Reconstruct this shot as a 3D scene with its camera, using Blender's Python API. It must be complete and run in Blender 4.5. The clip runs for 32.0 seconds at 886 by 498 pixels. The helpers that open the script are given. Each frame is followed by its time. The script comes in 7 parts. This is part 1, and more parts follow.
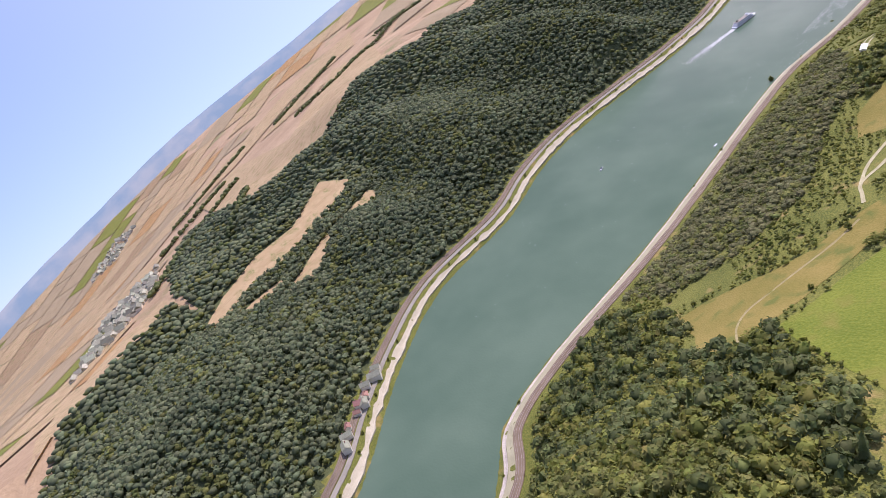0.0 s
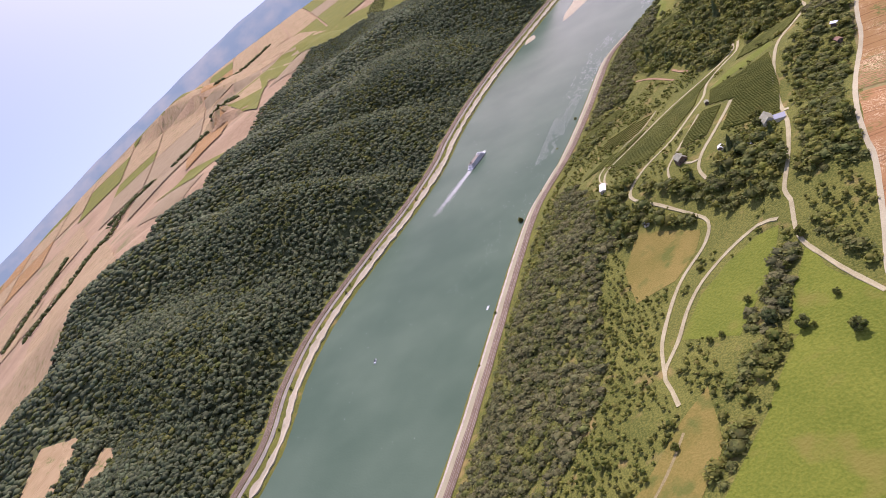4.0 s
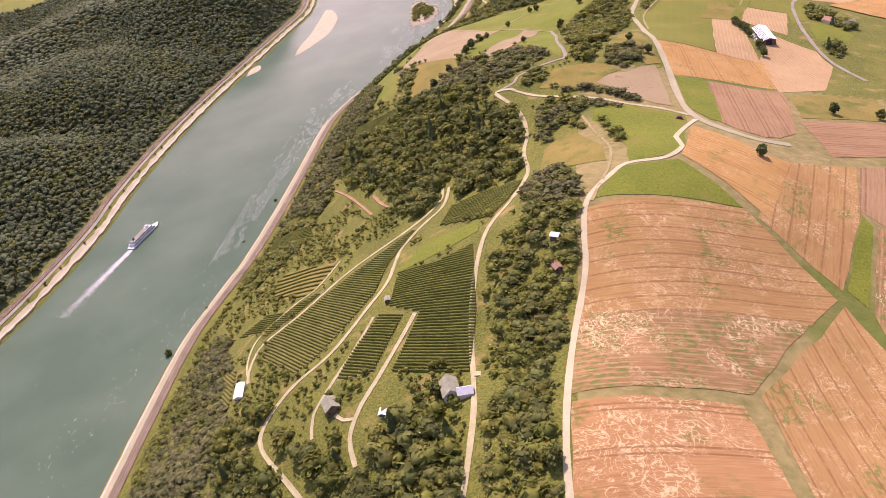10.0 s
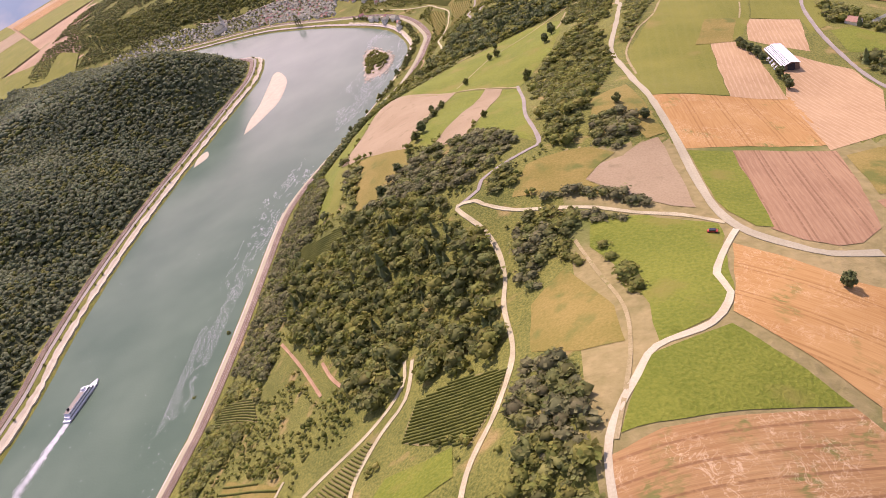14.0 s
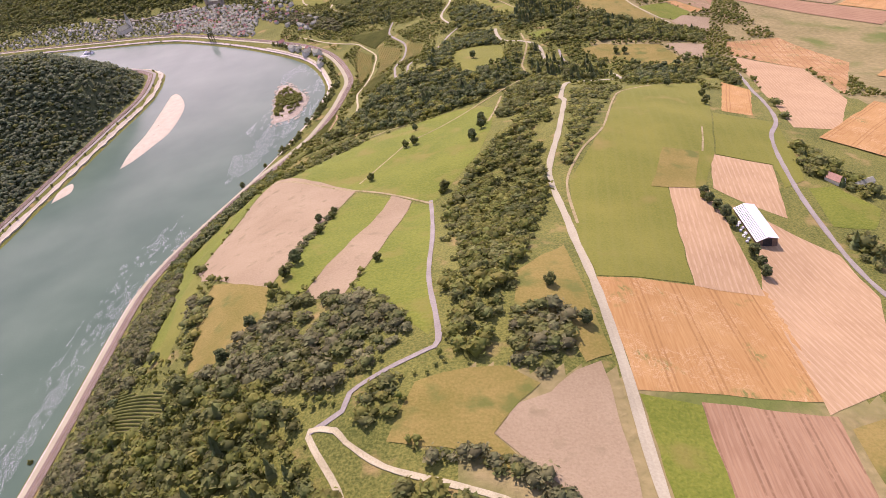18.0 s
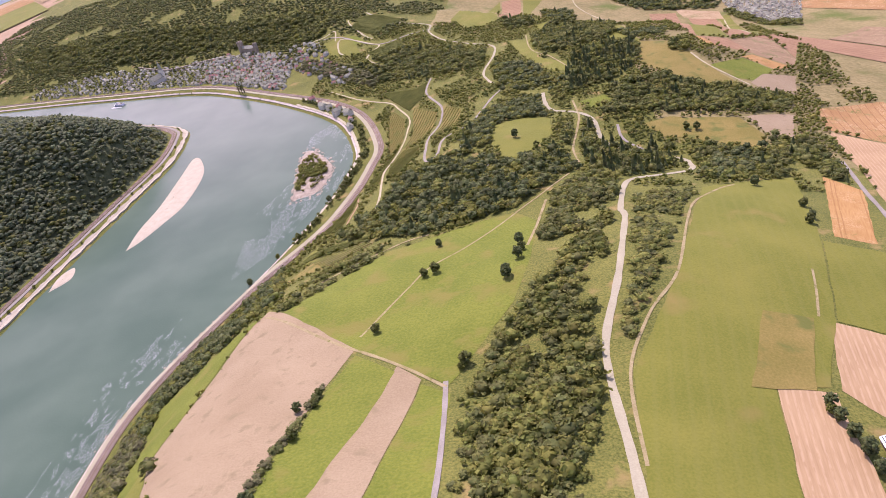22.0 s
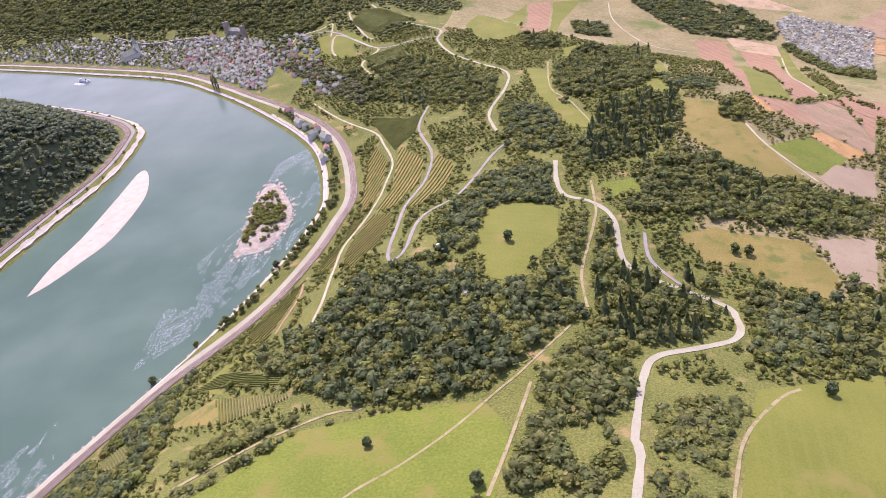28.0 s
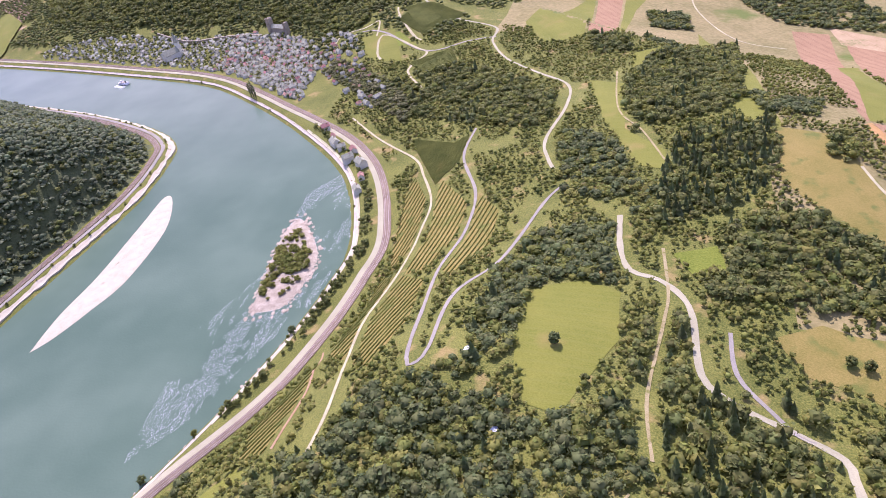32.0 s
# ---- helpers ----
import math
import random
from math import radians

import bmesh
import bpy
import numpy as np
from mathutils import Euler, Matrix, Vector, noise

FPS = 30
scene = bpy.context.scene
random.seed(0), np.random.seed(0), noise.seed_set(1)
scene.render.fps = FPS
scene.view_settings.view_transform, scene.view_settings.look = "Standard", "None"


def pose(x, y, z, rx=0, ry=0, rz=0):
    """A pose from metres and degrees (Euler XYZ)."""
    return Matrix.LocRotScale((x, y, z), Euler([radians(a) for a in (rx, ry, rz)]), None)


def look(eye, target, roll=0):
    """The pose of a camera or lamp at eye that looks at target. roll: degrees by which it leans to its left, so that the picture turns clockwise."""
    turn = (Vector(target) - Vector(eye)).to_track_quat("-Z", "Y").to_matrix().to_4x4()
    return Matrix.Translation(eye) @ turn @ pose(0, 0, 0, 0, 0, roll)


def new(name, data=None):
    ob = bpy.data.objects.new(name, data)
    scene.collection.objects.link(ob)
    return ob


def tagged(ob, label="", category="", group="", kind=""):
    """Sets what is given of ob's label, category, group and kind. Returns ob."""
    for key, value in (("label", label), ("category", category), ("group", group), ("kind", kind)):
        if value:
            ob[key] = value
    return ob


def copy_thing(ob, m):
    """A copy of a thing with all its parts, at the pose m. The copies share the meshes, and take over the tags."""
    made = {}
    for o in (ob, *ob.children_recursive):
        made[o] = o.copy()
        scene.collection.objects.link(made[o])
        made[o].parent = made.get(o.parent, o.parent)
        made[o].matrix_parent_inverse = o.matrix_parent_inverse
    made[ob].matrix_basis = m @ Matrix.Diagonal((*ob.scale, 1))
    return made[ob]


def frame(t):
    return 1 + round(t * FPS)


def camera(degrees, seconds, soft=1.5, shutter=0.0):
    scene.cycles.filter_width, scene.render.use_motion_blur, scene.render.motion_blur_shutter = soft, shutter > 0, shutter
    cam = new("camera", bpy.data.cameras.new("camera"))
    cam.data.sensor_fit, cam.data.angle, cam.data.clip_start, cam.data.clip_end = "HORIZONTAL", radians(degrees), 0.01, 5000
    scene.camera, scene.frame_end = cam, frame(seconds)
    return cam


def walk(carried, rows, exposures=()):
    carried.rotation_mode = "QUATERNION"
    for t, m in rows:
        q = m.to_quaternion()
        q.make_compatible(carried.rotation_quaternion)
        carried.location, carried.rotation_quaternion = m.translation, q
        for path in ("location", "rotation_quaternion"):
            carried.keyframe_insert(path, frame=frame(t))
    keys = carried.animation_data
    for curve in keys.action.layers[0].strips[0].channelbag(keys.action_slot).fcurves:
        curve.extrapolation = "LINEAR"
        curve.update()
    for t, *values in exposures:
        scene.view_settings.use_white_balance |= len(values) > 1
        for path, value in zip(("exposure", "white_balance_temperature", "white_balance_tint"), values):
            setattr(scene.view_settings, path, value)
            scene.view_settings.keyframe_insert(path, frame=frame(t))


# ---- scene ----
cam = camera(64.0, 32.0, soft=0.75)
# seconds, place in metres, turn in degrees
PATH = [
    (0, 1.3, 24.7, 368.3, 59.66, 21.86, 46.77),
    (0.5, -9.1, 39.5, 366.1, 60.19, 23.34, 43.76),
    (1, -19.4, 54.6, 363.8, 60.93, 24.70, 40.34),
    (1.5, -29.2, 70.3, 361.7, 61.19, 23.62, 37.48),
    (2, -38.4, 86.6, 360.1, 61.84, 23.97, 34.25),
    (2.5, -46.6, 103.5, 359.2, 62.19, 25.39, 31.81),
    (3, -52.8, 121.4, 359.2, 61.84, 25.72, 29.28),
    (3.5, -56.3, 139.9, 360.0, 61.08, 25.48, 26.60),
    (5.5, -55.5, 217.5, 359.8, 58.82, 29.31, 12.67),
    (6, -54.7, 237.0, 358.3, 58.61, 26.81, 10.75),
    (6.5, -53.8, 256.5, 356.8, 57.88, 22.45, 9.17),
    (7, -52.9, 275.9, 355.3, 57.29, 17.43, 8.48),
    (7.5, -51.9, 295.2, 353.8, 56.66, 12.19, 9.00),
    (8, -50.8, 314.5, 352.3, 56.24, 10.20, 9.37),
    (8.5, -49.8, 333.7, 350.9, 56.14, 10.00, 9.04),
    (9, -48.9, 352.8, 349.5, 56.16, 11.23, 8.63),
    (9.5, -47.9, 371.9, 348.2, 55.72, 12.27, 8.42),
    (10, -47.0, 390.9, 346.9, 55.10, 11.62, 8.71),
    (10.5, -46.2, 409.9, 345.7, 55.02, 10.35, 8.66),
    (11, -45.4, 428.8, 344.6, 55.10, 9.69, 8.79),
    (11.5, -44.6, 447.7, 343.6, 55.18, 11.04, 8.52),
    (12, -43.8, 466.6, 342.7, 55.50, 13.60, 7.95),
    (12.5, -42.9, 485.4, 341.8, 54.46, 18.07, 6.79),
    (13, -41.9, 504.2, 341.1, 53.61, 20.80, 6.27),
    (13.5, -40.7, 522.8, 340.5, 54.26, 21.70, 5.35),
    (14, -39.4, 541.4, 340.0, 54.58, 19.90, 3.62),
    (14.5, -37.9, 559.9, 339.6, 53.51, 16.41, 1.32),
    (16.5, -31.8, 633.7, 338.6, 54.05, 13.70, 1.75),
    (17, -30.2, 652.0, 338.5, 54.60, 13.86, 2.17),
    (17.5, -28.6, 670.3, 338.5, 54.95, 13.37, 2.00),
    (18, -26.9, 688.5, 338.7, 55.08, 11.38, 1.80),
    (18.5, -25.2, 706.6, 338.9, 55.43, 11.68, 1.82),
    (19, -23.6, 724.6, 339.3, 56.66, 13.06, 2.83),
    (19.5, -21.9, 742.5, 339.7, 56.54, 12.19, 4.31),
    (20, -20.2, 760.2, 340.2, 57.25, 12.92, 5.56),
    (20.5, -18.6, 777.8, 340.7, 57.66, 12.23, 6.41),
    (21, -17.1, 795.3, 341.2, 57.53, 13.46, 6.33),
    (21.5, -15.6, 812.6, 341.7, 57.95, 14.19, 5.96),
    (22, -14.2, 829.8, 342.2, 57.35, 13.41, 5.74),
    (22.5, -12.8, 846.8, 342.7, 56.63, 11.93, 5.99),
    (23, -11.6, 863.6, 343.2, 56.79, 10.75, 6.19),
    (23.5, -10.4, 880.2, 343.7, 56.67, 10.71, 6.01),
    (24, -9.4, 896.7, 344.2, 56.32, 11.04, 6.15),
    (24.5, -8.5, 913.0, 344.7, 55.96, 10.20, 6.59),
    (25, -7.7, 929.2, 345.3, 55.89, 9.75, 7.20),
    (25.5, -7.1, 945.2, 345.9, 55.61, 9.27, 7.65),
    (27.5, -5.2, 1008.8, 348.2, 55.56, 10.30, 9.07),
    (28, -4.8, 1024.6, 348.8, 55.39, 8.74, 9.79),
    (28.5, -4.5, 1040.3, 349.4, 55.34, 7.95, 10.27),
    (29, -4.4, 1056.0, 350.0, 55.09, 7.20, 10.80),
    (29.5, -4.3, 1071.7, 350.6, 54.98, 7.34, 11.35),
    (30, -4.2, 1087.3, 351.2, 54.86, 6.92, 12.26),
    (30.5, -4.3, 1102.8, 351.9, 54.25, 6.09, 13.08),
    (31, -4.3, 1118.4, 352.5, 54.18, 6.36, 13.82),
    (31.5, -4.4, 1133.9, 353.2, 53.72, 8.36, 14.32),
    (32, -4.5, 1149.5, 353.8, 53.59, 11.29, 14.85),
]
walk(cam, [(t, pose(x, y, z, rx, ry, rz)) for t, x, y, z, rx, ry, rz in PATH], exposures=[(0, 0.24, 5800, 32), (3, 0.16, 5950, 36), (6, 0.1, 6450, 43), (9, 0.35, 6800, 45), (14, 0.42, 6600, 48), (20, 0.4, 6150, 47), (26, 0.52, 5750, 46), (32, 0.68, 5550, 46)])

# ---- sky and sun ----
SUN_ELEVATION, SUN_WAY = radians(57), Vector((-0.42, 0.9, 0)).normalized()
world = bpy.data.worlds.new("sky")
scene.world = world
world.use_nodes = True
wn, wl = world.node_tree.nodes, world.node_tree.links
sky = wn.new("ShaderNodeTexSky")
sky.sky_type, sky.sun_disc = "NISHITA", False
sky.sun_elevation, sky.sun_rotation = SUN_ELEVATION, math.atan2(SUN_WAY.x, SUN_WAY.y)
sky.air_density, sky.dust_density = 1.0, 1.7
coord, lift = wn.new("ShaderNodeTexCoord"), wn.new("ShaderNodeVectorMath")
lift.operation, lift.inputs[1].default_value, lift.inputs[2].default_value = "MULTIPLY_ADD", (1, 1, 1.35), (0, 0, 0.46)
wl.new(coord.outputs["Generated"], lift.inputs[0])
wl.new(lift.outputs[0], sky.inputs[0])
wl.new(sky.outputs[0], wn["Background"].inputs[0])
wn["Background"].inputs[1].default_value = 0.155
lamp = bpy.data.lights.new("sun", "SUN")
lamp.energy, lamp.angle, lamp.color = 4.0, radians(0.5), (1.0, 0.92, 0.80)
sun = new("sun", lamp)
sun.matrix_world = look(Vector((0, 0, 900)) + SUN_WAY * 600 * math.cos(SUN_ELEVATION) + Vector((0, 0, 600 * math.sin(SUN_ELEVATION))), (0, 0, 900))


# ---- materials ----
def rgb(c):
    return (*c, 1.0)


def mat(name, dark, light, size=30.0, fine=1.5, rough=0.9, bump=0.4, island=0.0, object_random=0.0, stripe=None, patch=None, metal=0.0, fine_mix=0.5, spec=0.3, thin=0.0):
    """A material that varies between two colours at two scales (size and fine, in metres), with relief.
    stripe: (spacing, colour, strength) of rows across the surface; patch: (size, colour, share) of stains."""
    m = bpy.data.materials.new(name)
    m.use_nodes = True
    n, l = m.node_tree.nodes, m.node_tree.links
    b = n["Principled BSDF"]
    b.inputs["Roughness"].default_value, b.inputs["Metallic"].default_value = rough, metal
    b.inputs["Specular IOR Level"].default_value = spec
    tc = n.new("ShaderNodeTexCoord")
    big, small = n.new("ShaderNodeTexNoise"), n.new("ShaderNodeTexNoise")
    for t, s in ((big, size), (small, fine)):
        t.inputs["Scale"].default_value = 1.0 / s
        t.inputs["Detail"].default_value = 4.0
        l.new(tc.outputs["Object"], t.inputs["Vector"])
    add = n.new("ShaderNodeMix")
    add.inputs["Factor"].default_value = fine_mix
    l.new(big.outputs["Fac"], add.inputs["A"])
    l.new(small.outputs["Fac"], add.inputs["B"])
    ramp = n.new("ShaderNodeValToRGB")
    ramp.color_ramp.elements[0].position, ramp.color_ramp.elements[0].color = 0.36, rgb(dark)
    ramp.color_ramp.elements[1].position, ramp.color_ramp.elements[1].color = 0.64, rgb(light)
    l.new(add.outputs["Result"], ramp.inputs["Fac"])
    out = ramp.outputs["Color"]
    if patch:
        p, r = n.new("ShaderNodeTexNoise"), n.new("ShaderNodeValToRGB")
        p.inputs["Scale"].default_value, p.inputs["Detail"].default_value = 1.0 / patch[0], 5.0
        l.new(tc.outputs["Object"], p.inputs["Vector"])
        edge = 0.72 - 0.42 * patch[2]
        r.color_ramp.elements[0].position, r.color_ramp.elements[1].position = edge, edge + 0.12
        l.new(p.outputs["Fac"], r.inputs["Fac"])
        mx = n.new("ShaderNodeMix")
        mx.data_type = "RGBA"
        l.new(r.outputs["Color"], mx.inputs["Factor"])
        l.new(out, mx.inputs["A"])
        mx.inputs["B"].default_value = rgb(patch[1])
        out = mx.outputs["Result"]
    if stripe:
        uv, wv = n.new("ShaderNodeUVMap"), n.new("ShaderNodeTexWave")
        wv.inputs["Scale"].default_value = 0.314 / stripe[0]
        wv.inputs["Distortion"].default_value, wv.inputs["Detail"].default_value = stripe[3] if len(stripe) > 3 else 1.2, 2.0
        wv.inputs["Detail Scale"].default_value = 0.15
        l.new(uv.outputs["UV"], wv.inputs["Vector"])
        r = n.new("ShaderNodeValToRGB")
        r.color_ramp.elements[0].position, r.color_ramp.elements[1].position = stripe[4] if len(stripe) > 4 else 0.62, 0.98
        r.color_ramp.elements[1].color = (stripe[2],) * 3 + (1,)
        l.new(wv.outputs["Fac"], r.inputs["Fac"])
        br = n.new("ShaderNodeMath")
        br.operation = "MULTIPLY"
        l.new(r.outputs["Color"], br.inputs[0])
        gaps, gr = n.new("ShaderNodeTexNoise"), n.new("ShaderNodeValToRGB")
        gaps.inputs["Scale"].default_value, gaps.inputs["Detail"].default_value = 0.3, 8.0
        l.new(tc.outputs["Object"], gaps.inputs["Vector"])
        lo_gap = stripe[5] if len(stripe) > 5 else 0.3
        gr.color_ramp.elements[0].position, gr.color_ramp.elements[1].position = lo_gap, lo_gap + 0.14
        l.new(gaps.outputs["Fac"], gr.inputs["Fac"])
        l.new(gr.outputs["Color"], br.inputs[1])
        mx = n.new("ShaderNodeMix")
        mx.data_type = "RGBA"
        l.new(br.outputs[0], mx.inputs["Factor"])
        l.new(out, mx.inputs["A"])
        mx.inputs["B"].default_value = rgb(stripe[1])
        out = mx.outputs["Result"]
    if island or object_random:
        hs = n.new("ShaderNodeHueSaturation")
        mr = n.new("ShaderNodeMapRange")
        a = island or object_random
        mr.inputs["To Min"].default_value, mr.inputs["To Max"].default_value = 1 - a, 1 + a
        if island:
            src = n.new("ShaderNodeNewGeometry").outputs["Random Per Island"]
        else:
            src = n.new("ShaderNodeObjectInfo").outputs["Random"]
        l.new(src, mr.inputs["Value"])
        l.new(mr.outputs["Result"], hs.inputs["Value"])
        hr = n.new("ShaderNodeMapRange")
        hr.inputs["To Min"].default_value, hr.inputs["To Max"].default_value = 0.5 - 0.06 * a, 0.5 + 0.06 * a
        ml = n.new("ShaderNodeMath")
        ml.operation = "MULTIPLY"
        ml.inputs[1].default_value = 7.31
        fr = n.new("ShaderNodeMath")
        fr.operation = "FRACT"
        l.new(src, ml.inputs[0])
        l.new(ml.outputs[0], fr.inputs[0])
        l.new(fr.outputs[0], hr.inputs["Value"])
        l.new(hr.outputs["Result"], hs.inputs["Hue"])
        l.new(out, hs.inputs["Color"])
        out = hs.outputs["Color"]
    l.new(out, b.inputs["Base Color"])
    if thin:
        tl, ms = n.new("ShaderNodeBsdfTranslucent"), n.new("ShaderNodeMixShader")
        ms.inputs[0].default_value = thin
        l.new(out, tl.inputs["Color"])
        l.new(b.outputs[0], ms.inputs[1])
        l.new(tl.outputs[0], ms.inputs[2])
        l.new(ms.outputs[0], n["Material Output"].inputs["Surface"])
    if bump:
        bp = n.new("ShaderNodeBump")
        bp.inputs["Strength"].default_value, bp.inputs["Distance"].default_value = bump, fine * 0.8
        l.new(small.outputs["Fac"], bp.inputs["Height"])
        l.new(bp.outputs["Normal"], b.inputs["Normal"])
    return m


def crop(name, dark, light, tram=0.0, tram_colour=(0.2, 0.12, 0.05), swath=0.0, swath_colour=(0.6, 0.46, 0.25), straw=0.0, straw_colour=(0.66, 0.5, 0.28), weeds=0.0, gap=0.07):
    """Grain or stubble: fine rows, blotches, wheel tracks in pairs (tram: metres from pair to pair), straw swaths, lodged pale streaks, weeds."""
    m = bpy.data.materials.new(name)
    m.use_nodes = True
    n, l = m.node_tree.nodes, m.node_tree.links
    b = n["Principled BSDF"]
    b.inputs["Roughness"].default_value, b.inputs["Specular IOR Level"].default_value = 0.95, 0.15
    uv, tc = n.new("ShaderNodeUVMap"), n.new("ShaderNodeTexCoord")
    parts = n.new("ShaderNodeSeparateXYZ")
    l.new(uv.outputs["UV"], parts.inputs[0])

    def math_(op, a, b_=None, c=None):
        node = n.new("ShaderNodeMath")
        node.operation = op
        for k, v in enumerate((a, b_, c)):
            if v is None:
                continue
            if isinstance(v, (int, float)):
                node.inputs[k].default_value = v
            else:
                l.new(v, node.inputs[k])
        return node.outputs[0]

    def cloud(size, detail=4.0, twist=0.0, stretch=None):
        t = n.new("ShaderNodeTexNoise")
        t.inputs["Scale"].default_value, t.inputs["Detail"].default_value, t.inputs["Distortion"].default_value = 1.0 / size, detail, twist
        if stretch:
            mp = n.new("ShaderNodeMapping")
            mp.inputs["Scale"].default_value = (1.0, stretch, 1.0)
            l.new(uv.outputs["UV"], mp.inputs["Vector"])
            l.new(mp.outputs[0], t.inputs["Vector"])
        else:
            l.new(tc.outputs["Object"], t.inputs["Vector"])
        return t.outputs["Fac"]

    def steps(v, lo, hi, a=0.0, z=1.0):
        r = n.new("ShaderNodeMapRange")
        l.new(v, r.inputs["Value"])
        for key, val in (("From Min", lo), ("From Max", hi), ("To Min", a), ("To Max", z)):
            r.inputs[key].default_value = val
        return r.outputs[0]

    def blend(fac, a, colour):
        mx = n.new("ShaderNodeMix")
        mx.data_type = "RGBA"
        l.new(fac, mx.inputs["Factor"])
        if isinstance(a, tuple):
            mx.inputs["A"].default_value = rgb(a)
        else:
            l.new(a, mx.inputs["A"])
        mx.inputs["B"].default_value = rgb(colour)
        return mx.outputs["Result"]

    rows, blot = cloud(0.9, 3.0, 0.0, 0.07), cloud(32, 5.0)
    out = blend(steps(math_("ADD", math_("MULTIPLY", rows, 0.55), math_("MULTIPLY", blot, 0.45)), 0.36, 0.64), dark, light)
    if weeds:
        w = math_("MULTIPLY", steps(cloud(18, 3.0), 0.62 - 0.25 * weeds, 0.72 - 0.2 * weeds), steps(cloud(1.8, 3.0, 0.5, 0.5), 0.44, 0.58))
        out = blend(math_("MULTIPLY", w, 0.8), out, (0.13, 0.17, 0.04))
    if swath:
        f = math_("ABSOLUTE", math_("SUBTRACT", math_("FRACT", math_("ADD", math_("DIVIDE", parts.outputs[0], swath), math_("MULTIPLY", cloud(14, 2.0), 0.25))), 0.5))
        out = blend(math_("MULTIPLY", steps(f, 0.08, 0.24, 0.5, 0.0), steps(cloud(1.6, 4.0, 0.4, 0.3), 0.36, 0.52)), out, swath_colour)
    if straw:
        for size, shift in ((8.0, 0.5), (5.0, 0.47)):
            crack = steps(math_("ABSOLUTE", math_("SUBTRACT", cloud(size, 6.0, 1.6), shift)), 0.004, 0.022, 1.0, 0.0)
            out = blend(math_("MULTIPLY", crack, math_("MULTIPLY", steps(cloud(20, 3.0, 0.5), 0.47, 0.58), straw)), out, straw_colour)
    if tram:
        f = math_("FRACT", math_("ADD", math_("DIVIDE", parts.outputs[0], tram), math_("MULTIPLY", cloud(60, 1.0), 0.12)))
        pair = math_("ABSOLUTE", math_("SUBTRACT", math_("ABSOLUTE", math_("SUBTRACT", f, 0.5)), gap))
        out = blend(math_("MULTIPLY", steps(pair, 0.25 / tram, 0.6 / tram, 0.75, 0.0), steps(cloud(2.4, 4.0), 0.3, 0.5)), out, tram_colour)
    l.new(out, b.inputs["Base Color"])
    bp = n.new("ShaderNodeBump")
    bp.inputs["Strength"].default_value, bp.inputs["Distance"].default_value = 0.5, 0.4
    l.new(rows, bp.inputs["Height"])
    l.new(bp.outputs["Normal"], b.inputs["Normal"])
    return m


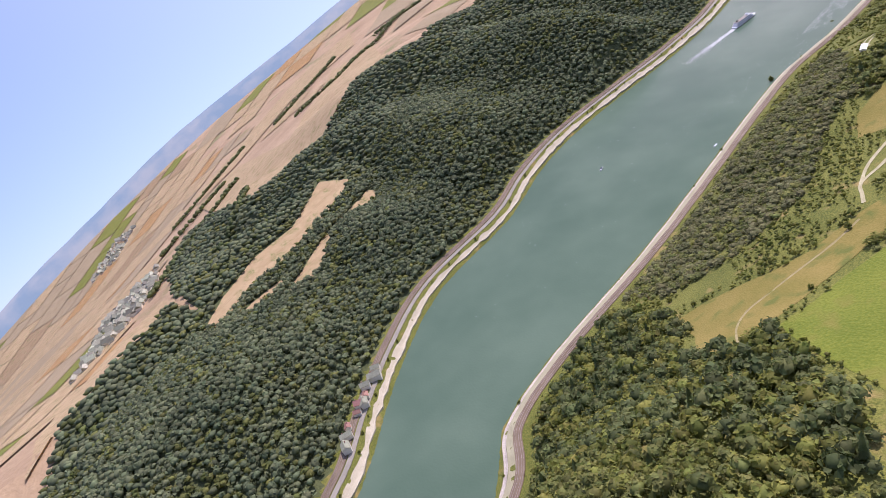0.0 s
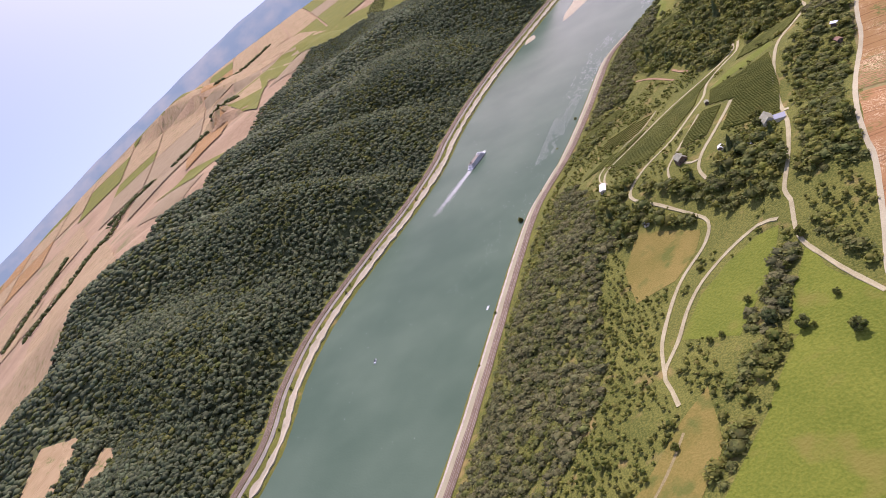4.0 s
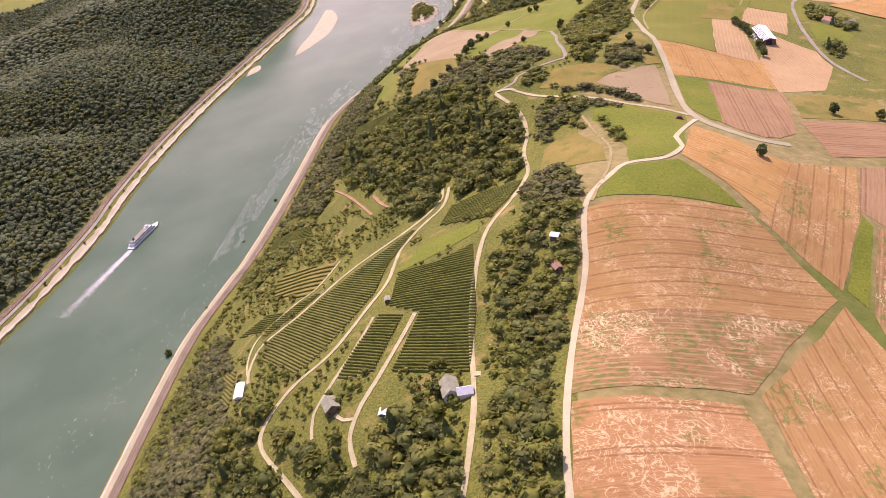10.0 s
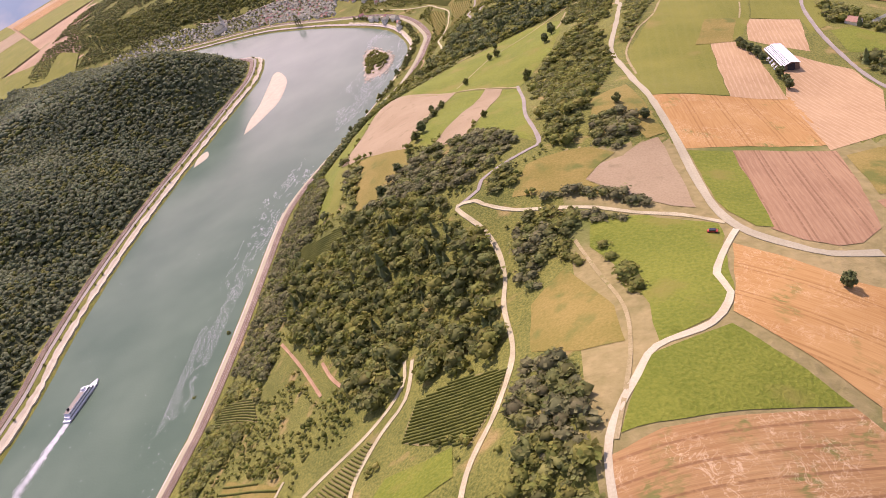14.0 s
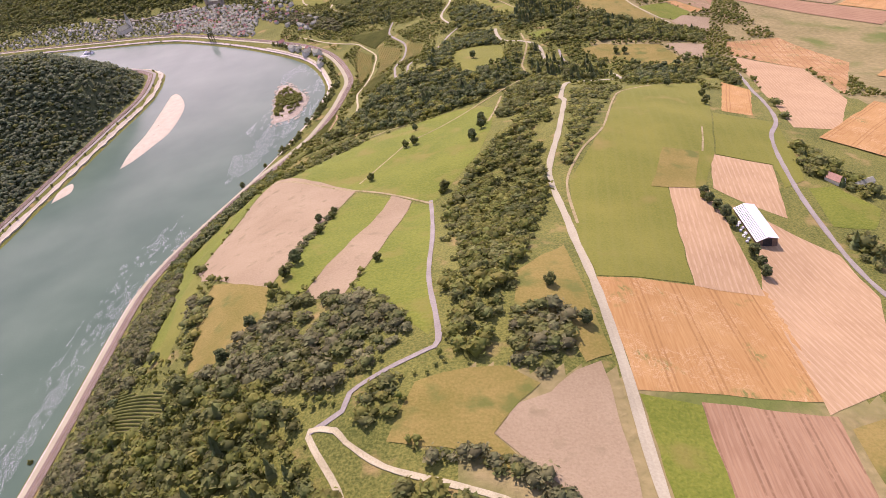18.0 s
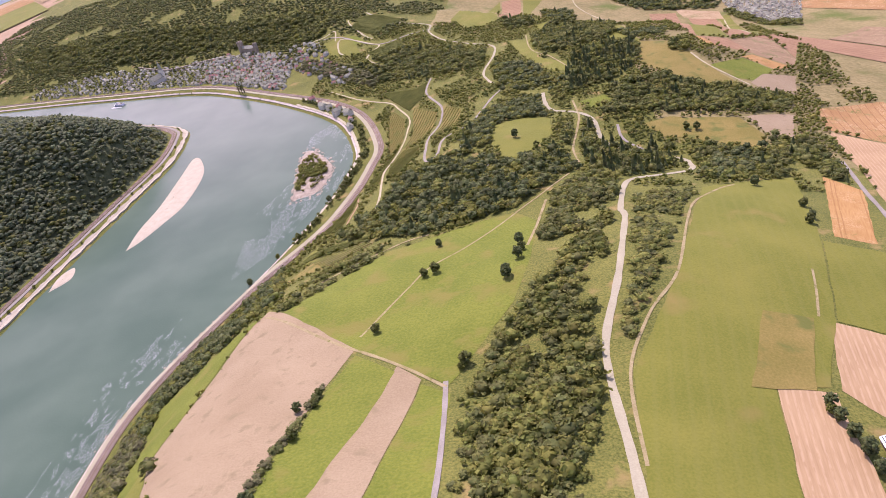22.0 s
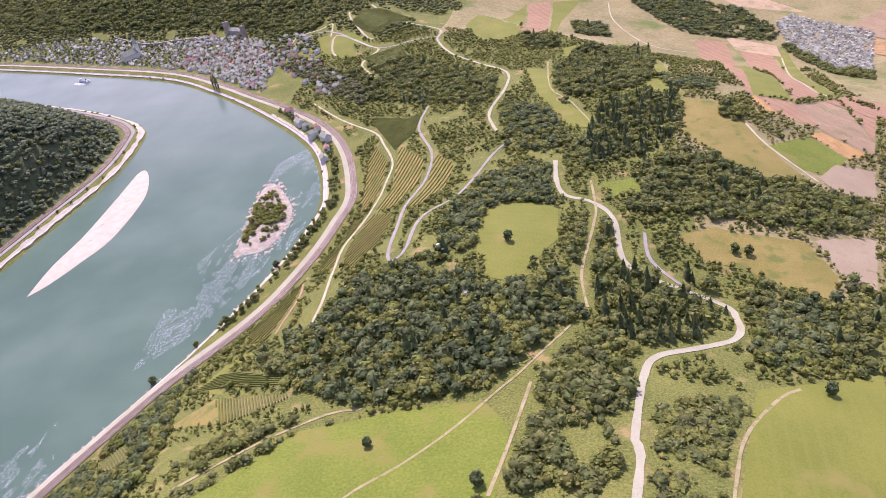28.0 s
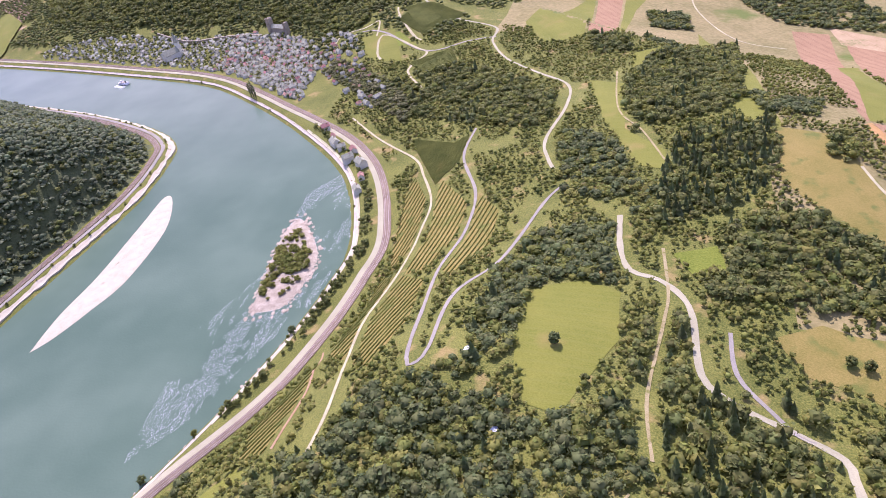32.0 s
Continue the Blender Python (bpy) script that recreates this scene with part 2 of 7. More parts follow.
MATS = {
    "plain": mat("harvested_plain", (0.33, 0.225, 0.12), (0.45, 0.32, 0.18), 160, 12, 0.95, 0.3, patch=(140, (0.24, 0.22, 0.09), 0.35), fine_mix=0.35),
    "upland": mat("dry_upland_grass", (0.19, 0.17, 0.055), (0.32, 0.26, 0.105), 60, 5, 0.95, 0.4, patch=(70, (0.13, 0.16, 0.03), 0.4), fine_mix=0.5),
    "ground": mat("rough_grass", (0.080, 0.100, 0.014), (0.217, 0.215, 0.042), 30, 1.1, 0.95, 0.8, patch=(16, (0.296, 0.225, 0.074), 0.32), fine_mix=0.7),
    "undergrowth": mat("forest_undergrowth", (0.070, 0.085, 0.030), (0.130, 0.145, 0.055), 20, 2.0, 0.95, 0.8),
    "asphalt_light": mat("worn_asphalt", (0.32, 0.295, 0.176), (0.417, 0.39, 0.244), 20, 0.8, 0.85, 0.1),
    "asphalt_grey": mat("grey_asphalt", (0.235, 0.212, 0.165), (0.33, 0.30, 0.24), 12, 0.8, 0.85, 0.1),
    "worn_grass": mat("trodden_grass_path", (0.26, 0.215, 0.085), (0.38, 0.32, 0.16), 7, 0.8, 0.95, 0.4, patch=(5, (0.18, 0.18, 0.04), 0.35)),
    "concrete": mat("old_concrete", (0.427, 0.385, 0.235), (0.543, 0.5, 0.319), 10, 0.7, 0.9, 0.1),
    "gravel": mat("dusty_gravel", (0.339, 0.3, 0.16), (0.514, 0.47, 0.277), 8, 0.6, 0.95, 0.3),
    "ochre": mat("ochre_earth", (0.30, 0.18, 0.09), (0.42, 0.28, 0.16), 8, 0.6, 0.95, 0.3),
    "stubble": crop("stubble", (0.37, 0.245, 0.118), (0.46, 0.320, 0.160), swath=2.9, swath_colour=(0.54, 0.395, 0.22)),
    "lodged": crop("lodged_grain", (0.34, 0.180, 0.074), (0.45, 0.255, 0.108), tram=19.0, tram_colour=(0.22, 0.115, 0.048), straw=0.9, weeds=0.25),
    "wheat_pale": crop("pale_grain", (0.326, 0.185, 0.0699), (0.419, 0.26, 0.101), tram=15.0, tram_colour=(0.23, 0.12, 0.05), straw=0.5, weeds=0.3, gap=0.25),
    "wheat_gold": crop("ripe_wheat", (0.37, 0.206, 0.0665), (0.464, 0.283, 0.0997), tram=18.0, tram_colour=(0.30, 0.165, 0.055), straw=0.3, weeds=0.12),
    "weedy": crop("weedy_stubble", (0.25, 0.135, 0.062), (0.39, 0.235, 0.105), swath=2.7, swath_colour=(0.46, 0.30, 0.15), straw=1.0, weeds=1.0),
    "soil": crop("harvested_soil", (0.28, 0.165, 0.085), (0.37, 0.235, 0.120), tram=12.0, tram_colour=(0.21, 0.12, 0.06), swath=2.6, swath_colour=(0.38, 0.255, 0.14), gap=0.1),
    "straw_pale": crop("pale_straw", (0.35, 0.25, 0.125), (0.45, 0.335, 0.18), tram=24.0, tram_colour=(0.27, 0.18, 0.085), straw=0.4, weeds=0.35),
    "soil_red": crop("reddish_soil", (0.264, 0.182, 0.0931), (0.343, 0.244, 0.129), tram=22.0, tram_colour=(0.25, 0.16, 0.085), straw=0.3, weeds=0.3),
    "soil_pale": mat("pale_fallow", (0.285, 0.215, 0.112), (0.36, 0.282, 0.155), 30, 1.0, 0.95, 0.5, patch=(9, (0.25, 0.20, 0.10), 0.3)),
    "grass_bright": mat("green_meadow", (0.116, 0.153, 0.0104), (0.193, 0.219, 0.0234), 28, 1.4, 0.9, 0.6, patch=(24, (0.200, 0.190, 0.032), 0.36), fine_mix=0.6),
    "grass_olive": mat("mown_meadow", (0.138, 0.155, 0.015), (0.205, 0.205, 0.028), 34, 1.1, 0.9, 0.4, stripe=(7.0, (0.19, 0.195, 0.036), 0.3), patch=(38, (0.235, 0.195, 0.045), 0.3)),
    "grass_dry": mat("dry_meadow", (0.182, 0.160, 0.028), (0.285, 0.220, 0.057), 25, 1.1, 0.95, 0.5, patch=(14, (0.137, 0.150, 0.027), 0.4)),
    "vine": mat("vine_leaves", (0.130, 0.155, 0.024), (0.245, 0.255, 0.050), 14, 1.0, 0.8, 0.6, patch=(26, (0.26, 0.225, 0.05), 0.2), thin=0.35),
    "vine_soil": mat("grassy_vineyard_soil", (0.150, 0.145, 0.040), (0.265, 0.215, 0.085), 10, 1.0, 0.95, 0.5),
    "leaf": mat("broad_leaves", (0.11, 0.132, 0.033), (0.265, 0.276, 0.0726), 22, 2.4, 0.75, 0.0, island=0.34, fine_mix=0.45, thin=0.45),
    "leaf_dark": mat("dark_leaves", (0.095, 0.126, 0.0396), (0.215, 0.242, 0.0792), 55, 3.0, 0.75, 0.0, island=0.34, fine_mix=0.45, thin=0.45),
    # leaves of the western hills, lighter and bluer: distance haze mixed into the colour
    "leaf_forest_haze": mat("haze_tinted_forest_leaves", (0.124, 0.157, 0.0759), (0.255, 0.288, 0.138), 60, 3.0, 0.75, 0.0, island=0.32, fine_mix=0.45, thin=0.45),
    "leaf_bush": mat("bush_leaves", (0.13, 0.154, 0.0264), (0.31, 0.309, 0.066), 26, 2.4, 0.8, 0.0, island=0.36, fine_mix=0.45, thin=0.45),
    "leaf_olive": mat("greyish_shrub_leaves", (0.125, 0.133, 0.0483), (0.25, 0.245, 0.0966), 20, 2.2, 0.8, 0.0, island=0.34, fine_mix=0.45, thin=0.4),
    "bark": mat("bark", (0.06, 0.045, 0.03), (0.13, 0.10, 0.07), 0.8, 0.2, 0.9, 0.6),
    "sand": mat("river_sand", (0.42, 0.37, 0.246), (0.56, 0.5, 0.349), 9, 0.8, 0.9, 0.3, patch=(12, (0.34, 0.30, 0.21), 0.25)),
    "shingle": mat("shore_stones", (0.40, 0.345, 0.27), (0.62, 0.55, 0.45), 6, 0.9, 0.9, 0.7),
    "ballast": mat("railway_ballast", (0.165, 0.122, 0.078), (0.26, 0.20, 0.135), 10, 0.7, 0.95, 0.6),
    "rock": mat("river_rock", (0.26, 0.215, 0.14), (0.50, 0.43, 0.31), 6, 1.0, 0.9, 0.8),
    "foam": mat("foam", (0.40, 0.44, 0.41), (0.66, 0.69, 0.66), 3, 0.6, 0.6, 0.5),
    "plaster": mat("white_plaster", (0.66, 0.63, 0.50), (0.80, 0.77, 0.63), 3, 0.4, 0.9, 0.05, island=0.14),
    "slate": mat("slate_roof", (0.23, 0.225, 0.15), (0.386, 0.385, 0.267), 3, 0.4, 0.7, 0.3, island=0.5),
    "tile": mat("clay_tiles", (0.27, 0.14, 0.10), (0.38, 0.21, 0.155), 3, 0.4, 0.8, 0.3, object_random=0.3),
    "sheet": mat("pale_metal_sheet", (0.66, 0.68, 0.72), (0.80, 0.82, 0.85), 6, 0.5, 0.5, 0.05),
    "dark": mat("dark_paint", (0.02, 0.02, 0.022), (0.045, 0.045, 0.05), 2, 0.3, 0.6, 0.05),
    "glass": mat("window_glass", (0.03, 0.04, 0.05), (0.06, 0.07, 0.085), 1, 0.3, 0.1, 0.0, spec=0.6),
    "white": mat("white_paint", (0.72, 0.73, 0.74), (0.82, 0.82, 0.82), 4, 0.5, 0.45, 0.02),
    "red": mat("red_paint", (0.35, 0.03, 0.02), (0.48, 0.05, 0.03), 1, 0.2, 0.35, 0.0, spec=0.5),
    "wood": mat("weathered_wood", (0.12, 0.08, 0.05), (0.25, 0.18, 0.12), 1.5, 0.2, 0.85, 0.3),
    "steel": mat("rail_steel", (0.28, 0.22, 0.19), (0.45, 0.40, 0.37), 2, 0.3, 0.4, 0.1, metal=0.8),
}

water_mat = bpy.data.materials.new("river_water")
water_mat.use_nodes = True
n, l = water_mat.node_tree.nodes, water_mat.node_tree.links
b = n["Principled BSDF"]
b.inputs["Roughness"].default_value, b.inputs["IOR"].default_value, b.inputs["Specular IOR Level"].default_value = 0.22, 1.33, 0.12
tc = n.new("ShaderNodeTexCoord")
w1, w2, w3, mixc, bp = (n.new(k) for k in ("ShaderNodeTexNoise", "ShaderNodeTexNoise", "ShaderNodeTexNoise", "ShaderNodeValToRGB", "ShaderNodeBump"))
for t, s, d in ((w1, 1 / 90, 3), (w2, 1 / 2.2, 4), (w3, 1 / 14, 3)):
    t.inputs["Scale"].default_value, t.inputs["Detail"].default_value = s, d
    l.new(tc.outputs["Object"], t.inputs["Vector"])
mixc.color_ramp.elements[0].position, mixc.color_ramp.elements[0].color = 0.35, (0.088, 0.138, 0.092, 1)
mixc.color_ramp.elements[1].position, mixc.color_ramp.elements[1].color = 0.68, (0.118, 0.172, 0.116, 1)
l.new(w1.outputs["Fac"], mixc.inputs["Fac"])
l.new(mixc.outputs["Color"], b.inputs["Base Color"])
sm = n.new("ShaderNodeMath")
sm.operation = "ADD"
l.new(w2.outputs["Fac"], sm.inputs[0])
l.new(w3.outputs["Fac"], sm.inputs[1])
bp.inputs["Strength"].default_value, bp.inputs["Distance"].default_value = 0.35, 0.35
l.new(sm.outputs[0], bp.inputs["Height"])
l.new(bp.outputs["Normal"], b.inputs["Normal"])

# ---- plan of the land: spot heights and river banks, in metres ----
SPOTS_EAST = [(-224, 404, 81), (-65, 421, 139), (-115, 492, 131), (-165, 525, 112), (-197, 546, 105), (-68, 558, 159), (-6, 580, 137), (-160, 582, 129), (-106, 595, 140), (-246, 631, 93), (45, 647, 121), (-61, 676, 164), (-43, 716, 163), (-94, 745, 144), (-154, 785, 119), (-2, 791, 145), (-112, 856, 148), (-3, 870, 139), (-3, 939, 138), (76, 959, 103), (65, 952, 105), (-220, 1010, 120), (-110, 1080, 113), (-152, 1113, 105), (-13, 1135, 114), (-132, 1259, 81)]
SPOTS_NORTHEAST = [(61, 1285, 73), (14, 1310, 75), (70, 1401, 39), (-145, 1416, 72), (-114, 1431, 73), (136, 1476, 31), (216, 1525, -4), (-46, 1600, 44), (129, 1693, 28), (-118, 1753, 34), (175, 1686, 12), (147, 1908, -12), (157, 2120, -85), (270, 1976, -71), (-196, 2274, -27), (-168, 129, 126), (-126, 0, 126), (-50, -258, 134), (84, 172, 117), (336, 430, 92), (294, 774, 75), (420, 1204, 0), (588, 1634, -84), (1680, 688, -126), (2100, 2236, -336), (756, 3010, -126), (-310, 533, 52), (-336, 774, 37), (-224, 1168, 93), (-93, 1074, 109)]
SPOTS_WEST = [(-634, 470, 28), (-676, 486, 50), (-751, 451, 38), (-922, 472, 0), (-1279, 428, -95), (-1728, 527, -180), (-572, 93, 38), (-690, 91, 30), (-908, 90, -40), (-1292, -1, -170), (-1802, -91, -330), (-597, -542, 35), (-1885, -1188, -480), (-666, 824, 48), (-740, 880, 75), (-915, 845, 70), (-1017, 689, 75), (-1334, 759, 0), (-1739, 847, -100), (-3280, -542, -858), (-3395, 153, -695), (-3474, 1013, -485), (-3587, 1973, -290), (-3367, 2397, -170), (-3050, 2840, -60), (-2500, 3350, 20), (-2250, 3750, 55), (-860, 1818, 66), (-1000, 1866, 74), (-1200, 1925, 76), (-1419, 1988, 70), (-600, 4400, 120)]
SPOTS_NORTH = [(-726, 1211, 45), (-831, 1230, 63), (-1009, 1211, 36), (-835, 1453, 81), (-756, 1559, 79), (-689, 1739, 64), (-686, 1657, 85), (-1225, 1754, 49), (-1700, 1849, 0), (-376, 1928, 12), (-577, 2093, 10), (-800, 2153, 10), (-367, 2145, 40), (-568, 2283, 63), (-875, 2378, 81), (-1312, 2465, 72), (-288, 1799, 10), (-220, 1989, 22)]
SPOTS = SPOTS_EAST + SPOTS_NORTHEAST + SPOTS_WEST + SPOTS_NORTH
EAST_BANK = [(-250, -1400), (-260, -300), (-282, 60), (-306, 168), (-343, 215), (-358, 292), (-364, 429), (-376, 551), (-390, 673), (-398, 780), (-388, 880), (-387, 980), (-390, 1080), (-392, 1165), (-382, 1222), (-360, 1285), (-334, 1350), (-312, 1415), (-291, 1500), (-284, 1560), (-286, 1615), (-336, 1727), (-440, 1835), (-556, 1928), (-676, 2003), (-866, 2066), (-1117, 2140), (-1600, 2270)]
WEST_BANK = [(-350, -1400), (-368, -300), (-388, 30), (-415, 117), (-460, 178), (-504, 244), (-543, 328), (-555, 449), (-585, 533), (-602, 623), (-599, 739), (-590, 848), (-592, 960), (-604, 1040), (-612, 1150), (-612, 1280), (-602, 1430), (-590, 1580), (-582, 1690), (-598, 1780), (-620, 1822), (-684, 1866), (-830, 1925), (-1060, 1990), (-1600, 2120)]


def chain(pts, step=12.0):
    """Points at even steps along a smooth line through pts."""
    p = np.array(pts, float)
    out = []
    for i in range(len(p) - 1):
        a, b, c, d = p[max(i - 1, 0)], p[i], p[i + 1], p[min(i + 2, len(p) - 1)]
        n = max(2, int(np.hypot(*(c - b)[:2]) / step))
        for k in range(n):
            s = k / n
            out.append(0.5 * (2 * b + (c - a) * s + (2 * a - 5 * b + 4 * c - d) * s * s + (3 * b - a - 3 * c + d) * s ** 3))
    out.append(p[-1])
    return np.array(out)


def line_distance(x, y, line):
    """Distance of points from a polyline, and the side (positive: to its right)."""
    best, side = np.full(x.shape, 1e9), np.zeros(x.shape)
    for (ax, ay), (bx, by) in zip(line[:-1, :2], line[1:, :2]):
        dx, dy = bx - ax, by - ay
        s = np.clip(((x - ax) * dx + (y - ay) * dy) / (dx * dx + dy * dy), 0, 1)
        d = np.hypot(x - ax - s * dx, y - ay - s * dy)
        near = d < best
        best = np.where(near, d, best)
        side = np.where(near, np.sign((x - ax) * dy - (y - ay) * dx), side)
    return best, side


EASTLINE, WESTLINE = chain(EAST_BANK, 40), chain(WEST_BANK, 40)
KNOTS = np.array([(x, y, z) for x, y, z in SPOTS]
                 + [(x, y, 2.0) for x, y in EASTLINE[::2]] + [(x, y, 2.0) for x, y in WESTLINE[::2]])
SPREAD = 55.0
FOLDS = ((300, 60, -14), (480, 55, -24), (590, 60, 12), (700, 50, -16), (820, 60, 14), (940, 50, -30), (1070, 60, 14), (1195, 45, -26), (1330, 80, 10), (1480, 60, -12), (1620, 70, 8))


def kernel(x, y):
    return np.sqrt((x[..., None] - KNOTS[:, 0]) ** 2 + (y[..., None] - KNOTS[:, 1]) ** 2 + SPREAD ** 2)


WEIGHT = np.linalg.solve(kernel(KNOTS[:, 0], KNOTS[:, 1]) - 2.0 * np.eye(len(KNOTS)), KNOTS[:, 2] - KNOTS[:, 2].mean())


def height(x, y):
    """Height of the bare ground at places x, y (arrays)."""
    x, y = np.asarray(x, float), np.asarray(y, float)
    z = np.einsum("...k,k->...", kernel(x, y), WEIGHT) + KNOTS[:, 2].mean()
    de, se = line_distance(x, y, EASTLINE)
    dw, sw = line_distance(x, y, WESTLINE)
    # side valleys of the western hills
    fold = sum(a * np.exp(-((y - yc + 0.12 * dw) / w) ** 2) for yc, w, a in FOLDS)
    z = z + np.where(sw < 0, fold * np.clip((dw - 15) / 110, 0, 1) * np.clip((1100 - dw) / 500, 0, 1), 0)
    river = (se < 0) & (sw > 0)
    d = np.minimum(de, dw)
    # embankment of stone with the road and the railway on it
    bench = 2.0 + 4.6 * np.clip(d / 7.5, 0, 1)
    bend = np.clip((y - 1330) / 130, 0, 1) * (1 - 0.7 * np.clip((y - 1760) / 140, 0, 1))
    k = np.clip((d - np.where(sw < 0, 24.0, 17.0 + 20.0 * bend)) / 34.0, 0, 1)
    z = np.where(d < 400, bench * (1 - k) + np.maximum(z, 4.0 + 0.02 * d) * k, z)
    return np.where(river, np.maximum(-4.0, 1.5 - d * 0.35), z)


# ---- helpers of this place ----
def mesh_of(name, verts, faces, material=None, smooth=False, uv=None):
    me = bpy.data.meshes.new(name)
    verts, faces = np.asarray(verts, np.float32), np.asarray(faces, np.int32)
    k = faces.shape[1]
    me.vertices.add(len(verts))
    me.vertices.foreach_set("co", verts.ravel())
    me.loops.add(faces.size)
    me.loops.foreach_set("vertex_index", faces.ravel())
    me.polygons.add(len(faces))
    me.polygons.foreach_set("loop_start", np.arange(0, faces.size, k, dtype=np.int32))
    me.polygons.foreach_set("loop_total", np.full(len(faces), k, np.int32))
    me.polygons.foreach_set("use_smooth", np.broadcast_to(smooth, len(faces)).copy())
    if uv is not None:
        layer = me.uv_layers.new(name="UVMap")
        layer.data.foreach_set("uv", np.asarray(uv, np.float32)[faces.ravel()].ravel())
    if material:
        me.materials.append(MATS[material] if isinstance(material, str) else material)
    me.update(calc_edges=True)
    return me


def part(name, bm, material, parent=None, label="", smooth=False):
    """Links a bmesh as one mesh object, under a thing or a part."""
    me = bpy.data.meshes.new(name)
    bm.normal_update()
    bm.to_mesh(me)
    bm.free()
    me.materials.append(MATS[material])
    if smooth:
        me.polygons.foreach_set("use_smooth", [True] * len(me.polygons))
    ob = new(name, me)
    ob.parent = parent
    return tagged(ob, label)


def block(bm, x0, y0, z0, x1, y1, z1, bevel=0.0):
    """A box from corner to corner added to bm."""
    m = Matrix.Translation(((x0 + x1) / 2, (y0 + y1) / 2, (z0 + z1) / 2)) @ Matrix.Diagonal((abs(x1 - x0), abs(y1 - y0), abs(z1 - z0), 1))
    made = bmesh.ops.create_cube(bm, size=1.0, matrix=m)["verts"]
    if bevel:
        bmesh.ops.bevel(bm, geom=list({e for v in made for e in v.link_edges}), offset=bevel, segments=2, affect="EDGES")
    return bm


def prism(bm, profile, y0, y1):
    """A closed profile of (x, z) drawn out along y."""
    a = [bm.verts.new((x, y0, z)) for x, z in profile]
    b = [bm.verts.new((x, y1, z)) for x, z in profile]
    n = len(profile)
    bm.faces.new(a)
    bm.faces.new(b[::-1])
    for i in range(n):
        bm.faces.new((a[i], b[i], b[(i + 1) % n], a[(i + 1) % n]))
    return bm


def empty(name, place, turn=0.0, size=1.0):
    ob = new(name)
    ob.matrix_world = Matrix.Translation(place) @ Matrix.Rotation(radians(turn), 4, "Z") @ Matrix.Scale(size, 4)
    return ob


def inside(x, y, poly):
    p = np.asarray(poly, float)
    hit = np.zeros(np.shape(x), bool)
    for (ax, ay), (bx, by) in zip(p, np.roll(p, -1, axis=0)):
        cross = ((ay > y) != (by > y)) & (x < (bx - ax) * (y - ay) / (by - ay + 1e-9) + ax)
        hit ^= cross
    return hit


# ---- the ground ----
def axis(a, b, step, low, high, grow=1.16):
    core = list(np.arange(a, b + 0.1, step))
    s, lo = step, [a]
    while lo[-1] > low:
        s *= grow
        lo.append(lo[-1] - s)
    s, hi = step, [core[-1]]
    while hi[-1] < high:
        s *= grow
        hi.append(hi[-1] + s)
    return np.array(lo[:0:-1] + core + hi[1:])


GX, GY = axis(-1150, 370, 6.5, -4650, 2200), axis(-130, 2180, 6.5, -1400, 4600)
GZ = np.stack([height(np.full(len(GY), x), GY) for x in GX])
rough = np.array([[noise.noise((x / 60, y / 60, 0)) for y in GY] for x in GX])
high = np.clip((GZ - 12) / 30, 0, 1)
GZ = GZ + rough * 1.7 * high
# the far plains sink below the horizon
fx, fy = np.meshgrid(GX + 60, GY - 330, indexing="ij")
far, way = np.hypot(fx, fy), np.degrees(np.abs(np.arctan2(fx, fy)))
HORIZON_WAY, HORIZON = (34, 44, 50, 54, 60, 66, 72, 78, 86, 92, 100, 115), (-2.4, -3.9, -5.3, -6.3, -7.7, -9.1, -10.4, -11.7, -13.7, -15.2, -17.2, -19.0)
low = 372 + far * np.tan(np.radians(np.interp(way, HORIZON_WAY, HORIZON) - 0.55))
GZ = np.where((far > 2200) & (fx < 0), np.minimum(GZ, low), GZ)


def land(x, y):
    """Height of the built ground sheet."""
    x, y = np.asarray(x, float), np.asarray(y, float)
    i = np.clip(np.searchsorted(GX, x) - 1, 0, len(GX) - 2)
    j = np.clip(np.searchsorted(GY, y) - 1, 0, len(GY) - 2)
    u, v = (x - GX[i]) / (GX[i + 1] - GX[i]), (y - GY[j]) / (GY[j + 1] - GY[j])
    a, b, c, d = GZ[i, j], GZ[i + 1, j], GZ[i + 1, j + 1], GZ[i, j + 1]
    return np.where(u > v, a + (b - a) * u + (c - b) * v, a + (d - a) * v + (c - d) * u)


nx, ny = len(GX), len(GY)
vx, vy = np.meshgrid(GX, GY, indexing="ij")
ii, jj = np.meshgrid(np.arange(nx - 1), np.arange(ny - 1), indexing="ij")
q = (ii * ny + jj).ravel()
tris = np.concatenate([np.stack([q, q + ny, q + ny + 1], 1), np.stack([q, q + ny + 1, q + 1], 1)])
mid = np.stack([vx.ravel(), vy.ravel()], 1)[tris].mean(1)
tris = tris[np.hypot(mid[:, 0] + 60, mid[:, 1] - 330) < 4200]
ground = new("ground", mesh_of("ground", np.stack([vx.ravel(), vy.ravel(), GZ.ravel()], 1), tris, "ground", smooth=True))
tagged(ground, "rolling grassland with dry patches above a river valley", "ground", kind="structure")

